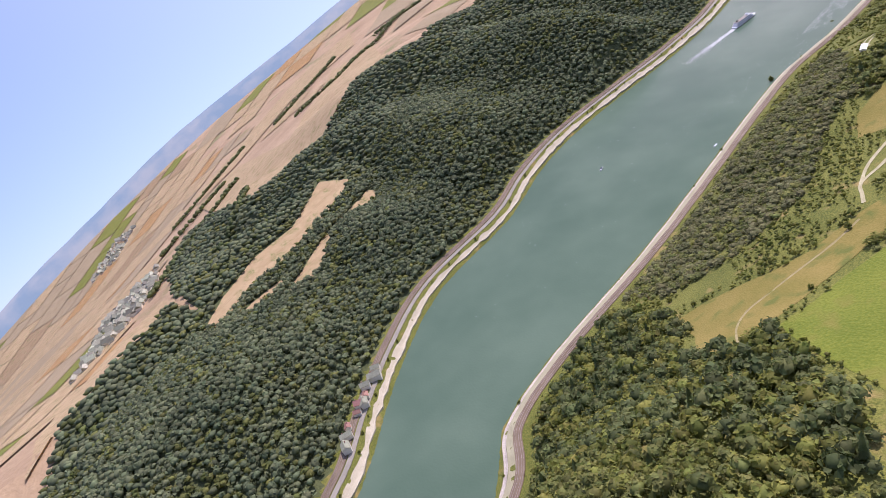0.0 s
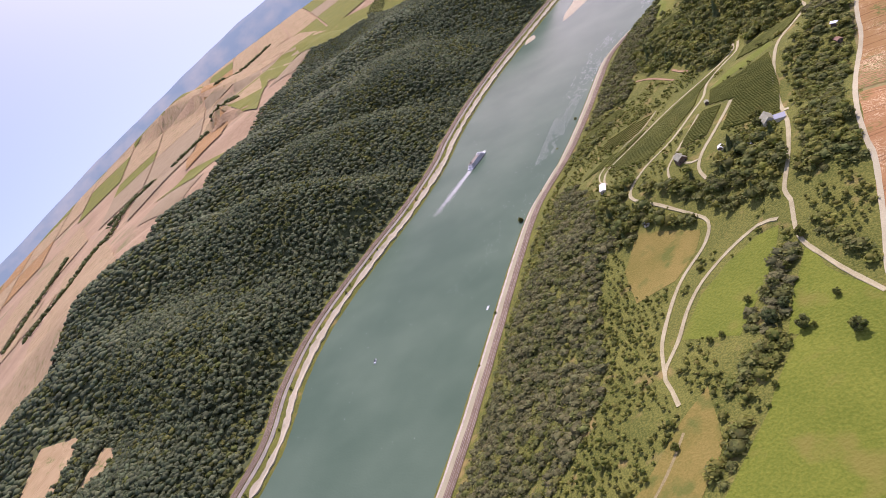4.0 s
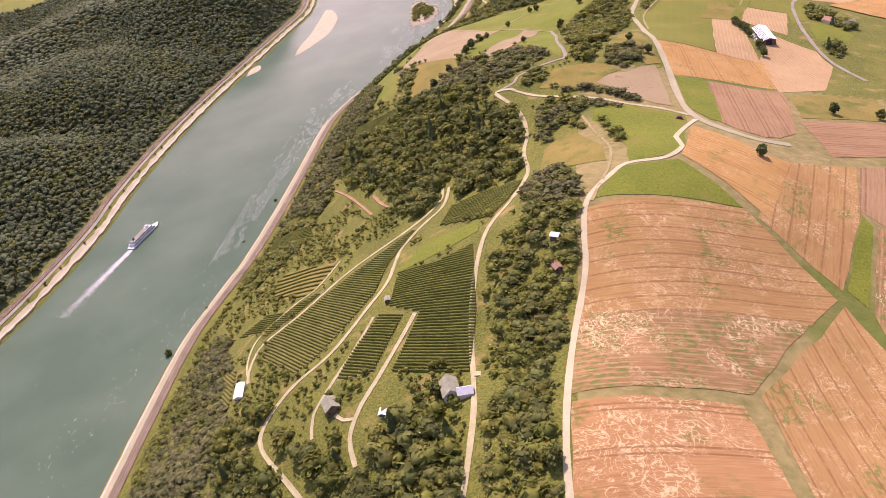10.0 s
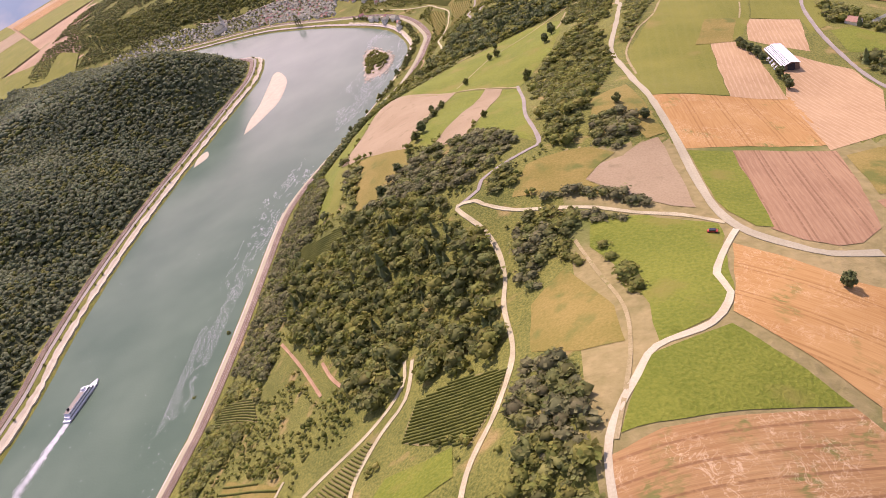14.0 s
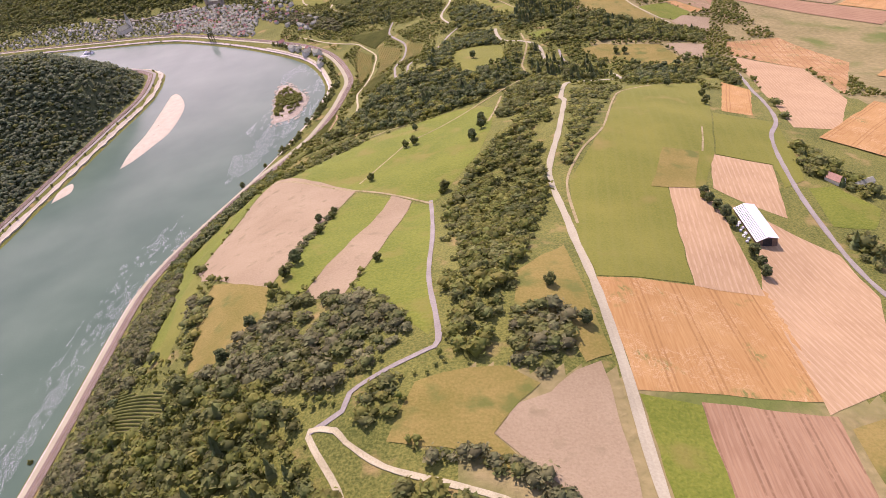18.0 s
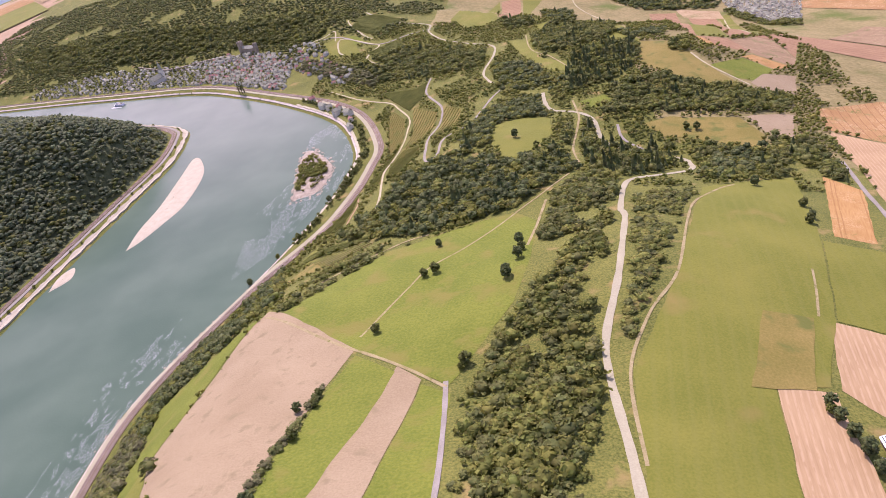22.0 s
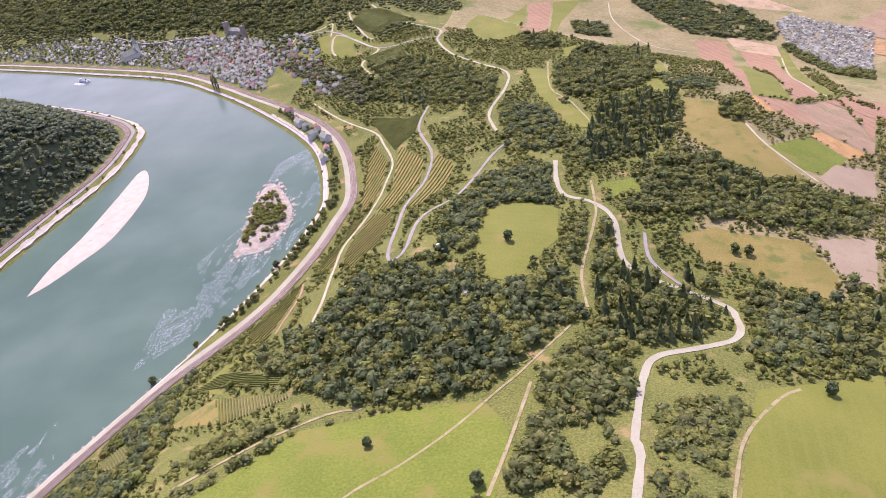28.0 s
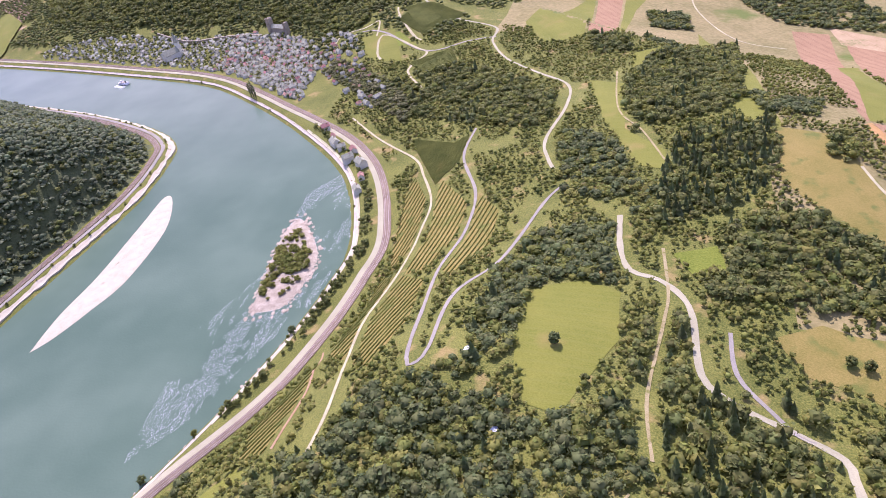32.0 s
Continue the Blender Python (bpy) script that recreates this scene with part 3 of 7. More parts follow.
# the river: one sheet between the banks
ew = chain(EAST_BANK, 25)
ww = chain(WEST_BANK, 25)
k = 220
def resample(p, k):
    d = np.r_[0, np.cumsum(np.hypot(*np.diff(p, axis=0).T))]
    s = np.linspace(0, d[-1], k)
    return np.stack([np.interp(s, d, p[:, 0]), np.interp(s, d, p[:, 1])], 1)
we, wwst = resample(ew, k), resample(ww, k)
across = 9
rv = []
for a, b in zip(wwst, we):
    d = (b - a) / np.linalg.norm(b - a)
    a2, b2 = a - d * 5, b + d * 5
    rv += [(*(a2 + (b2 - a2) * c / (across - 1)), 0.0) for c in range(across)]
rf = [(i * across + j, i * across + j + 1, (i + 1) * across + j + 1, (i + 1) * across + j) for i in range(k - 1) for j in range(across - 1)]
river = new("water", mesh_of("water", rv, rf, water_mat, smooth=True))
tagged(river, "broad grey-green river with ripples", "river", kind="structure")

# ---- land cover: what covers the ground keeps trees away ----
CX0, CY0, CELL = -1400.0, -200.0, 2.5
COVER = np.zeros((740, 1060), bool)
LINES = np.zeros((740, 1060), bool)


def cover_polygon(poly, grow=0.0):
    p = np.asarray(poly, float)
    i0, j0 = ((p.min(0) - (CX0, CY0)) / CELL).astype(int) - 1
    i1, j1 = ((p.max(0) - (CX0, CY0)) / CELL).astype(int) + 2
    i0, j0, i1, j1 = max(i0, 0), max(j0, 0), min(i1, COVER.shape[0]), min(j1, COVER.shape[1])
    if i1 <= i0 or j1 <= j0:
        return
    x, y = np.meshgrid(CX0 + np.arange(i0, i1) * CELL, CY0 + np.arange(j0, j1) * CELL, indexing="ij")
    COVER[i0:i1, j0:j1] |= inside(x, y, p)


def cover_line(pts, half):
    for (x, y) in pts[:, :2]:
        r = half
        i0, i1 = int((x - r - CX0) / CELL), int((x + r - CX0) / CELL) + 1
        j0, j1 = int((y - r - CY0) / CELL), int((y + r - CY0) / CELL) + 1
        if i0 >= 0 and j0 >= 0:
            COVER[i0:i1 + 1, j0:j1 + 1] = True
            LINES[i0:i1 + 1, j0:j1 + 1] = True


def covered(x, y, raster=COVER):
    i, j = ((np.asarray(x) - CX0) / CELL).astype(int), ((np.asarray(y) - CY0) / CELL).astype(int)
    ok = (i >= 0) & (j >= 0) & (i < COVER.shape[0]) & (j < COVER.shape[1])
    return ok & raster[np.clip(i, 0, COVER.shape[0] - 1), np.clip(j, 0, COVER.shape[1] - 1)]


def ribbon(name, line, width, material, lift=0.3, label="", category="road", offset=0.0, step=5.0, kind="structure", wobble=0.0):
    """A strip of road or shore laid on the ground along a line."""
    p = chain(line, step) if not isinstance(line, np.ndarray) else line
    t = np.gradient(p, axis=0)
    t /= np.linalg.norm(t, axis=1)[:, None] + 1e-9
    side = np.stack([t[:, 1], -t[:, 0]], 1)
    wob = np.array([1 + wobble * noise.noise((x / 11, y / 11, 3.3)) for x, y in p])[:, None]
    rows = []
    fr = (-0.5, -0.25, 0.0, 0.25, 0.5)
    for f in fr:
        s = p + side * (offset + f * width * wob)
        rows.append(np.c_[s, np.zeros(len(s))])
    r = np.stack(rows, 1)
    z = land(r[..., 0], r[..., 1])
    r[..., 2] = np.maximum(z, 0.25 * z + 0.75 * z.mean(1, keepdims=True)) + lift
    lo = r[:, [0, -1]].copy()
    lo[..., 2] = np.minimum(lo[..., 2] - 0.8, land(lo[..., 0], lo[..., 1]) - 0.3)
    allv = np.concatenate([lo[:, :1], r, lo[:, 1:]], 1)
    m, w = allv.shape[:2]
    i, j = np.meshgrid(np.arange(m - 1), np.arange(w - 1), indexing="ij")
    a = (i * w + j).ravel()
    faces = np.stack([a, a + 1, a + w + 1, a + w], 1)
    faces = faces[:, ::-1]
    ob = new(name, mesh_of(name, allv.reshape(-1, 3), faces, material))
    cover_line(p + side * offset, width / 2 + 1.5)
    return tagged(ob, label, category, kind=kind)


def track(material, width, label, pts):
    return ribbon("road" if width > 5 else "track", pts, width, material, label=label, category="road" if width > 5 else "track", wobble=0.05 if width > 5 else 0.3)


from mathutils.geometry import delaunay_2d_cdt
FIELD_COUNT = [0]


def drape(name, poly, material, angle, step, lift):
    """A patch of land cover draped on the ground inside a polygon."""
    edge = []
    p = np.asarray(poly, float)
    for a, b in zip(p, np.roll(p, -1, axis=0)):
        k = max(1, int(np.hypot(*(b - a)) / step))
        edge += [a + (b - a) * s / k for s in range(k)]
    edge = np.array(edge)
    w = np.array([(noise.noise((x / 14, y / 14, 1)), noise.noise((x / 14, y / 14, 7))) for x, y in edge])
    edge = edge + w * min(1.6, step * 0.2)
    xs, ys = np.arange(p[:, 0].min(), p[:, 0].max(), step), np.arange(p[:, 1].min(), p[:, 1].max(), step)
    gx, gy = [g.ravel() for g in np.meshgrid(xs, ys)]
    keep = inside(gx, gy, edge)
    pts = np.concatenate([edge, np.c_[gx, gy][keep]])
    n = len(edge)
    vs, _, fs, *_ = delaunay_2d_cdt([Vector(v) for v in pts], [], [list(range(n))], 1, 1e-4)
    v2 = np.array([(v.x, v.y) for v in vs])
    fs = np.array([f if (vs[f[1]] - vs[f[0]]).cross(vs[f[2]] - vs[f[0]]) > 0 else f[::-1] for f in fs if len(f) == 3])
    z = land(v2[:, 0], v2[:, 1]) + lift
    c, s = math.cos(radians(angle)), math.sin(radians(angle))
    uv = np.stack([-v2[:, 0] * s + v2[:, 1] * c, v2[:, 0] * c + v2[:, 1] * s], 1)
    return new(name, mesh_of(name, np.c_[v2, z], fs, material, smooth=True, uv=uv))


def field(material, angle, label, poly):
    size = np.ptp(np.asarray(poly, float), axis=0).max()
    if "grass" not in material and size < 500:
        p = np.asarray(poly, float)
        out = p - p.mean(0)
        poly = p + out / np.linalg.norm(out, axis=1)[:, None] * 1.8
    FIELD_COUNT[0] = (FIELD_COUNT[0] + 1) % 7
    far = size > 500
    ob = drape("meadow" if "grass" in material else "field", poly, material, angle, 24.0 if far else 5.0, 0.16 + 0.02 * FIELD_COUNT[0] + (3.0 if far else 0.2 if "square" in label else 0))
    cover_polygon(poly)
    return tagged(ob, label, "meadow" if "grass" in material else "field", kind="structure")


# ---- trees and scrub ----
def crown_shape(seed, subdiv=1, lumps=1):
    """A crown of overlapping leafy masses with an uneven outline, about one metre in radius."""
    rng = random.Random(seed)
    vs, fs = [], []
    for k in range(lumps):
        bm = bmesh.new()
        bmesh.ops.create_icosphere(bm, subdivisions=subdiv, radius=1.0)
        if lumps == 1:
            c, r = Vector((0, 0, 0)), 1.0
        else:
            a = 2 * math.pi * k / (lumps - 1) + rng.uniform(-0.4, 0.4)
            c = Vector((math.cos(a) * 0.6, math.sin(a) * 0.6, rng.uniform(-0.3, 0.25))) if k else Vector((0, 0, 0.35))
            r = rng.uniform(0.42, 0.64)
        base = len(vs)
        for v in bm.verts:
            d = 1 + 0.45 * noise.noise(v.co * 1.6 + Vector((seed * 7.1 + k, 0, 0))) + rng.uniform(-0.24, 0.24)
            p = v.co * d * r + c
            vs.append((p.x, p.y, max(p.z, -0.6) * 0.92))
        fs += [[base + v.index for v in f.verts] for f in bm.faces]
        bm.free()
    return np.array(vs), np.array(fs)


BODY = 20  # faces of a crown's body, ahead of its sprays
STONES = [crown_shape(s) for s in range(4)]


def leafy_shape(seed, lumps, sprays, spray_size, squash=0.92):
    """A crown about one metre in radius: a lumpy body with many tilted sprays of leaves standing out of it."""
    rng = random.Random(seed)
    balls = [(Vector((0, 0, 0.15)), 0.62)]
    for k in range(lumps):
        a = 2 * math.pi * k / max(lumps, 1) + rng.uniform(-0.5, 0.5)
        d = rng.uniform(0.35, 0.62)
        balls.append((Vector((math.cos(a) * d, math.sin(a) * d, rng.uniform(-0.35, 0.35))), rng.uniform(0.3, 0.5)))

    def reach(d):
        far = 0.3
        for c, r in balls:
            along = c.dot(d)
            h = r * r - (c.length_squared - along * along)
            if h > 0:
                far = max(far, along + math.sqrt(h))
        return far
    bm = bmesh.new()
    bmesh.ops.create_icosphere(bm, subdivisions=1, radius=1.0)
    vs, fs = [], [[v.index for v in f.verts] for f in bm.faces]
    for v in bm.verts:
        q = v.co * reach(v.co.normalized()) * rng.uniform(0.72, 1.02)
        vs.append((q.x, q.y, max(q.z, -0.7) * squash))
    bm.free()
    for k in range(sprays):
        d = Vector((rng.gauss(0, 1), rng.gauss(0, 1), rng.gauss(0.25, 0.8))).normalized()
        c = d * reach(d) * rng.uniform(0.85, 1.1)
        up = (d + 0.75 * Vector((rng.gauss(0, 1), rng.gauss(0, 1), rng.gauss(0.3, 1)))).normalized()
        u = up.orthogonal().normalized()
        u = (Matrix.Rotation(rng.uniform(0, 6.28), 3, up) @ u)
        w, size, base = up.cross(u), spray_size * rng.uniform(0.6, 1.35), len(vs)
        for a, b_, h in ((-1, -0.55, -0.2), (0.9, -0.7, 0.0), (1.0, 0.6, -0.25), (-0.8, 0.8, 0.05)):
            q = c + (u * a + w * b_) * size * rng.uniform(0.7, 1.1) + up * h * size
            vs.append((q.x, q.y, max(q.z, -0.75) * squash))
        fs += [[base, base + 1, base + 2], [base, base + 2, base + 3]]
    return np.array(vs), np.array(fs)


ONE = [leafy_shape(s, 3 + s % 3, 7, 0.3) for s in range(14)]
MANY = [leafy_shape(s, 4 + s % 3, 38, 0.22) for s in range(20, 36)]
FAR = [leafy_shape(s, 3, 0, 0.0) for s in range(40, 52)]


def spruce_shape(seed):
    """A conifer: rings of drooping boughs that narrow to the tip."""
    rng = random.Random(seed)
    vs, fs = [], []
    for k in range(4):
        z, r, base = -0.85 + 0.45 * k, 0.95 - 0.2 * k, len(vs)
        for j in range(9):
            a = 2 * math.pi * j / 9
            q = r * (rng.uniform(0.8, 1.1) if j % 2 else rng.uniform(0.5, 0.7))
            vs.append((q * math.cos(a), q * math.sin(a), z + rng.uniform(-0.1, 0.1)))
        vs.append((0, 0, z + 0.75))
        fs += [(base + j, base + (j + 1) % 9, base + 9) for j in range(9)]
    return np.array(vs), np.array(fs)


SPRUCE = [spruce_shape(s) for s in range(6)]


def grove(name, x, y, radius, tall, material, shapes, label, category="forest", kind="stuff", seed=1):
    """Many crowns joined into one sheet of foliage; nobody could count them."""
    if not len(x):
        return None
    rng = np.random.RandomState(seed)
    z = land(x, y)
    pick, turn = rng.randint(0, len(shapes), len(x)), rng.uniform(0, 6.28, len(x))
    V, F, S, base = [], [], [], 0
    for k, (sv, sf) in enumerate(shapes):
        w = np.where(pick == k)[0]
        if not len(w):
            continue
        c, s = np.cos(turn[w])[:, None], np.sin(turn[w])[:, None]
        px = (sv[:, 0] * c - sv[:, 1] * s) * radius[w][:, None] + x[w][:, None]
        py = (sv[:, 0] * s + sv[:, 1] * c) * radius[w][:, None] + y[w][:, None]
        hh = tall[w][:, None] * 0.5
        pz = sv[:, 2] * hh * 1.1 + z[w][:, None] + hh
        v = np.stack([px, py, pz], 2).reshape(-1, 3)
        f = (sf[None] + (np.arange(len(w)) * len(sv))[:, None, None]).reshape(-1, 3) + base
        base += len(v)
        V.append(v)
        F.append(f)
        S.append(np.tile(np.arange(len(sf)) < BODY, len(w)))
    ob = new(name, mesh_of(name, np.concatenate(V), np.concatenate(F), material, smooth=np.concatenate(S)))
    return tagged(ob, label, category, kind=kind)


def jitter(x0, x1, y0, y1, step, seed):
    rng = np.random.RandomState(seed)
    gx, gy = [g.ravel() for g in np.meshgrid(np.arange(x0, x1, step), np.arange(y0, y1, step * 0.9))]
    row = np.floor((gy - y0) / (step * 0.9)) % 2
    return gx + row * step / 2 + rng.uniform(-0.42, 0.42, len(gx)) * step, gy + rng.uniform(-0.42, 0.42, len(gx)) * step, rng


WOODS = []


def wood(step, tall, label, poly):
    WOODS.append((step, tall, label, poly))

# ---- roads and railways on the banks ----
def shifted(line, d):
    t = np.gradient(line, axis=0)
    t /= np.linalg.norm(t, axis=1)[:, None] + 1e-9
    return line + np.stack([t[:, 1], -t[:, 0]], 1) * d


def inland(y):
    """How far road and railway keep from the water round the northern bend."""
    a, b = np.clip((y - 1330) / 130, 0, 1), np.clip((y - 1760) / 140, 0, 1)
    return 20 * a * a * (3 - 2 * a) * (1 - 0.7 * b * b * (3 - 2 * b))


east, west = chain(EAST_BANK, 6), chain(WEST_BANK, 6)
east, west = east[(east[:, 1] > -120)], west[(west[:, 1] > -120)]
ribbon("shore", east, 3.4, "shingle", 0.25, "pale stone embankment along the water", "shore", offset=1.0, wobble=0.3)
ribbon("road", east, 5.4, "asphalt_light", 0.35, "pale riverside road on the embankment", "road", offset=6.0 + inland(east[:, 1])[:, None])
ribbon("railway", east, 7.0, "ballast", 0.5, "double-track railway on brown ballast", "railway", offset=12.4 + inland(east[:, 1])[:, None])
ribbon("shore", west, 6.0, "sand", 0.25, "pale sandy shore with stones", "shore", offset=-1.9, wobble=0.9)
ribbon("road", west, 4.6, "asphalt_grey", 0.35, "grey riverside road on the embankment", "road", offset=-11.4)
ribbon("railway", west, 7.6, "ballast", 0.5, "double-track railway on brown ballast", "railway", offset=-18.6)
for line, mid in ((east, 12.4), (west, -18.6)):
    for d in (-2.55, -1.1, 1.1, 2.55):
        ribbon("rail", shifted(line, (mid + d + (inland(line[:, 1]) if mid > 0 else 0 * line[:, 1]))[:, None]), 0.15, "steel", 0.75, "steel rail on the ballast", "rail")

# ---- roads, fields, vineyards, woods ----
def vineyard(material, angle, label, poly):
    ob = empty("vineyard", (0, 0, 0))
    tagged(ob, label, "vineyard")
    soil = drape("soil", poly, "grass_dry" if "terrace" in label else "vine_soil", angle, 6.0, 0.14)
    soil.parent = ob
    cover_polygon(poly)
    p = np.asarray(poly, float)
    c, s = math.cos(radians(angle)), math.sin(radians(angle))
    u, v = p[:, 0] * c + p[:, 1] * s, -p[:, 0] * s + p[:, 1] * c
    terraced = "terrace" in label
    step = 4.2 if terraced else 1.8
    for k in range(int((v.max() - v.min()) / step)):
        w = v.min() + (k + 0.5) * step
        cuts = sorted(ua + (ub - ua) * (w - va) / (vb - va) for ua, va, ub, vb in zip(u, v, np.roll(u, -1), np.roll(v, -1)) if (va > w) != (vb > w))
        for a, b in zip(cuts[::2], cuts[1::2]):
            if b - a < 5:
                continue
            m = max(2, int((b - a) / 2.2))
            t = np.linspace(a + 0.6, b - 0.6, m)
            ring = []
            for tt in t:
                fat = 0.5 + 0.22 * noise.noise((tt * 0.7, w * 3.1, 0))
                tallness = 1.25 + 0.45 * noise.noise((tt * 0.8, w * 2.3, 5))
                for du, hz in ((-1.0, 0.1), (-0.85, 0.75), (0.0, 1.0), (0.85, 0.75), (1.0, 0.1)):
                    ww_ = w + du * fat
                    x, y = tt * c - ww_ * s, tt * s + ww_ * c
                    ring.append((x, y, hz * tallness))
            ring = np.array(ring)
            ring[:, 2] += land(ring[:, 0], ring[:, 1])
            i, j = np.meshgrid(np.arange(m - 1), np.arange(4), indexing="ij")
            q0 = (i * 5 + j).ravel()
            row = new("trellis", mesh_of("trellis", ring, np.stack([q0, q0 + 5, q0 + 6, q0 + 1], 1), material, smooth=True))
            row.parent = ob
    return ob


OPEN_LAND = []
track('asphalt_light', 3.9, 'pale asphalt country road with worn edges', [(52, 771), (33, 769), (22, 774), (12, 782), (5, 792), (0, 809), (-2, 840), (-3, 880), (-6, 924), (-10, 976), (-12, 1014), (-16, 1063), (-15, 1093), (-4, 1144), (7, 1228), (5, 1238), (12, 1290), (20, 1310), (41, 1325), (63, 1342), (71, 1359), (71, 1375), (69, 1387), (50, 1398), (22, 1409), (6, 1425), (2, 1470), (-4, 1490), (-18, 1506), (-36, 1514), (-44, 1543), (-47, 1586)])
track('asphalt_light', 3.0, 'narrow pale road climbing through woods', [(-108, 1668), (-116, 1689), (-123, 1724), (-113, 1800), (-120, 1860), (-160, 1905), (-206, 1954), (-234, 2011), (-242, 2068), (-300, 2093), (-344, 2130), (-370, 2165)])
track('concrete', 2.6, 'pale concrete farm road between fields', [(4, 790), (-3, 777), (-11, 757), (-9, 744), (-19, 727), (-39, 717), (-47, 704), (-59, 681), (-61, 658), (-61, 639), (-66, 602), (-68, 569), (-68, 538), (-66, 515), (-64, 500), (-65, 451), (-66, 430), (-63, 418), (-51, 413), (-35, 414)])
track('gravel', 2.3, 'pale gravel track beside a hedge', [(1, 796), (-14, 806), (-33, 814), (-50, 824), (-67, 831), (-90, 841), (-106, 854), (-111, 860), (-122, 863), (-119, 855), (-107, 836), (-100, 818), (-97, 798), (-98, 778), (-93, 743), (-99, 713), (-110, 689), (-113, 662), (-113, 633), (-110, 605), (-107, 588), (-104, 565), (-104, 536), (-107, 509), (-104, 499), (-101, 471), (-89, 449), (-80, 435), (-68, 419)])
track('asphalt_grey', 2.4, 'grey paved lane past pale plots', [(-122, 862), (-109, 868), (-107, 876), (-94, 884), (-78, 892), (-73, 897), (-75, 915), (-81, 951), (-85, 1009), (-93, 1076)])
track('worn_grass', 1.9, 'pale path between meadow and plots', [(-92, 1071), (-111, 1086), (-150, 1113), (-186, 1140), (-229, 1175)])
track('gravel', 2.2, 'dusty vineyard track', [(-149, 778), (-149, 752), (-160, 737), (-169, 718), (-169, 700), (-168, 678), (-175, 659), (-188, 631), (-206, 616), (-216, 597), (-212, 582), (-187, 558), (-165, 537), (-153, 522), (-154, 505), (-166, 486), (-171, 466), (-173, 436), (-168, 412)])
track('gravel', 2, 'dusty vineyard track', [(-154, 780), (-153, 762), (-168, 743), (-207, 722), (-236, 692), (-258, 680), (-259, 668), (-255, 652), (-249, 640)])
track('gravel', 1.5, 'narrow vineyard path', [(-222, 742), (-233, 719), (-246, 714), (-268, 697), (-270, 684), (-263, 664), (-255, 650)])
track('gravel', 2.2, 'pale garden drive', [(-155, 559), (-161, 573), (-159, 588), (-154, 601), (-147, 625), (-143, 640)])
track('gravel', 1.6, 'pale garden path', [(-182, 578), (-185, 591), (-181, 603), (-173, 626), (-168, 648)])
track('gravel', 1.6, 'short drive to a garden house', [(-161, 582), (-167, 583), (-172, 587)])
track('gravel', 2.2, 'pale gravel track round a meadow', [(-111, 490), (-122, 494), (-139, 487), (-153, 473), (-160, 455), (-163, 432), (-168, 412), (-162, 398), (-157, 387)])
track('worn_grass', 1.4, 'narrow dirt path over a meadow', [(-153, 371), (-159, 351), (-170, 328), (-177, 311), (-183, 295), (-180, 278), (-167, 259)])
track('asphalt_grey', 2.9, 'grey lane along stubble fields', [(187, 1370), (161, 1200), (139, 1140), (127, 1070), (125, 1010), (128, 965), (140, 925)])
track('worn_grass', 1.7, 'pale meadow path', [(-209, 1205), (-181, 1236), (-149, 1259), (-131, 1262)])
track('worn_grass', 1.3, 'pale meadow path', [(-149, 1126), (-143, 1142), (-130, 1175), (-119, 1200), (-97, 1221), (-77, 1245), (-59, 1273), (-50, 1287), (-36, 1315), (-26, 1335)])
track('worn_grass', 1.7, 'dirt track along a hedge', [(-55, 1200), (-50, 1234), (-44, 1279)])
track('worn_grass', 1.6, 'dirt track along a meadow', [(-7, 1007), (-7, 1064), (6, 1104), (26, 1143), (43, 1215), (54, 1251), (76, 1287), (89, 1299)])
track('asphalt_grey', 2.6, 'grey hairpin lane through vineyards', [(-96, 1640), (-108, 1612), (-125, 1528), (-146, 1482), (-143, 1420), (-149, 1406), (-155, 1412), (-163, 1460), (-173, 1528), (-168, 1588), (-174, 1648), (-203, 1720), (-204, 1779)])
track('gravel', 2.2, 'dusty terrace track', [(-196, 1350), (-197, 1381), (-207, 1430), (-216, 1482), (-212, 1541), (-214, 1600), (-217, 1648), (-240, 1700), (-263, 1740), (-325, 1797), (-376, 1850)])
track('ochre', 1.6, 'bare earth terrace track', [(-227, 1358), (-229, 1406), (-240, 1440), (-252, 1468)])
track('worn_grass', 1.6, 'grassy path beside a thicket', [(-62, 803), (-55, 777), (-47, 746), (-47, 722), (-51, 700), (-57, 680)])
track('worn_grass', 1.2, 'worn rut across a mown meadow', [(95, 1152), (90, 1130), (84, 1108)])
track('worn_grass', 1.9, 'dirt track in the woods', [(-17, 1356), (-21, 1400), (-14, 1465), (-12, 1493), (-16, 1543)])
track('asphalt_grey', 2.6, 'grey lane to a clearing', [(22, 1463), (24, 1431), (40, 1409), (50, 1397), (58, 1394)])
track('gravel', 1.9, 'pale hillside path', [(-391, 2105), (-347, 2040)])
track('asphalt_grey', 2.9, 'grey lane above the town', [(-468, 2054), (-441, 2077), (-398, 2061), (-319, 1997), (-264, 2017), (-233, 2028)])
track('worn_grass', 1.7, 'dirt path in a clearing', [(-71, 1898), (-61, 1777), (-37, 1726), (-17, 1669)])
track('ochre', 2.0, 'bare reddish earth path', [(-267, 867), (-236, 826), (-211, 790)])
track('ochre', 2.0, 'bare reddish earth path', [(-216, 816), (-206, 800), (-195, 787)])

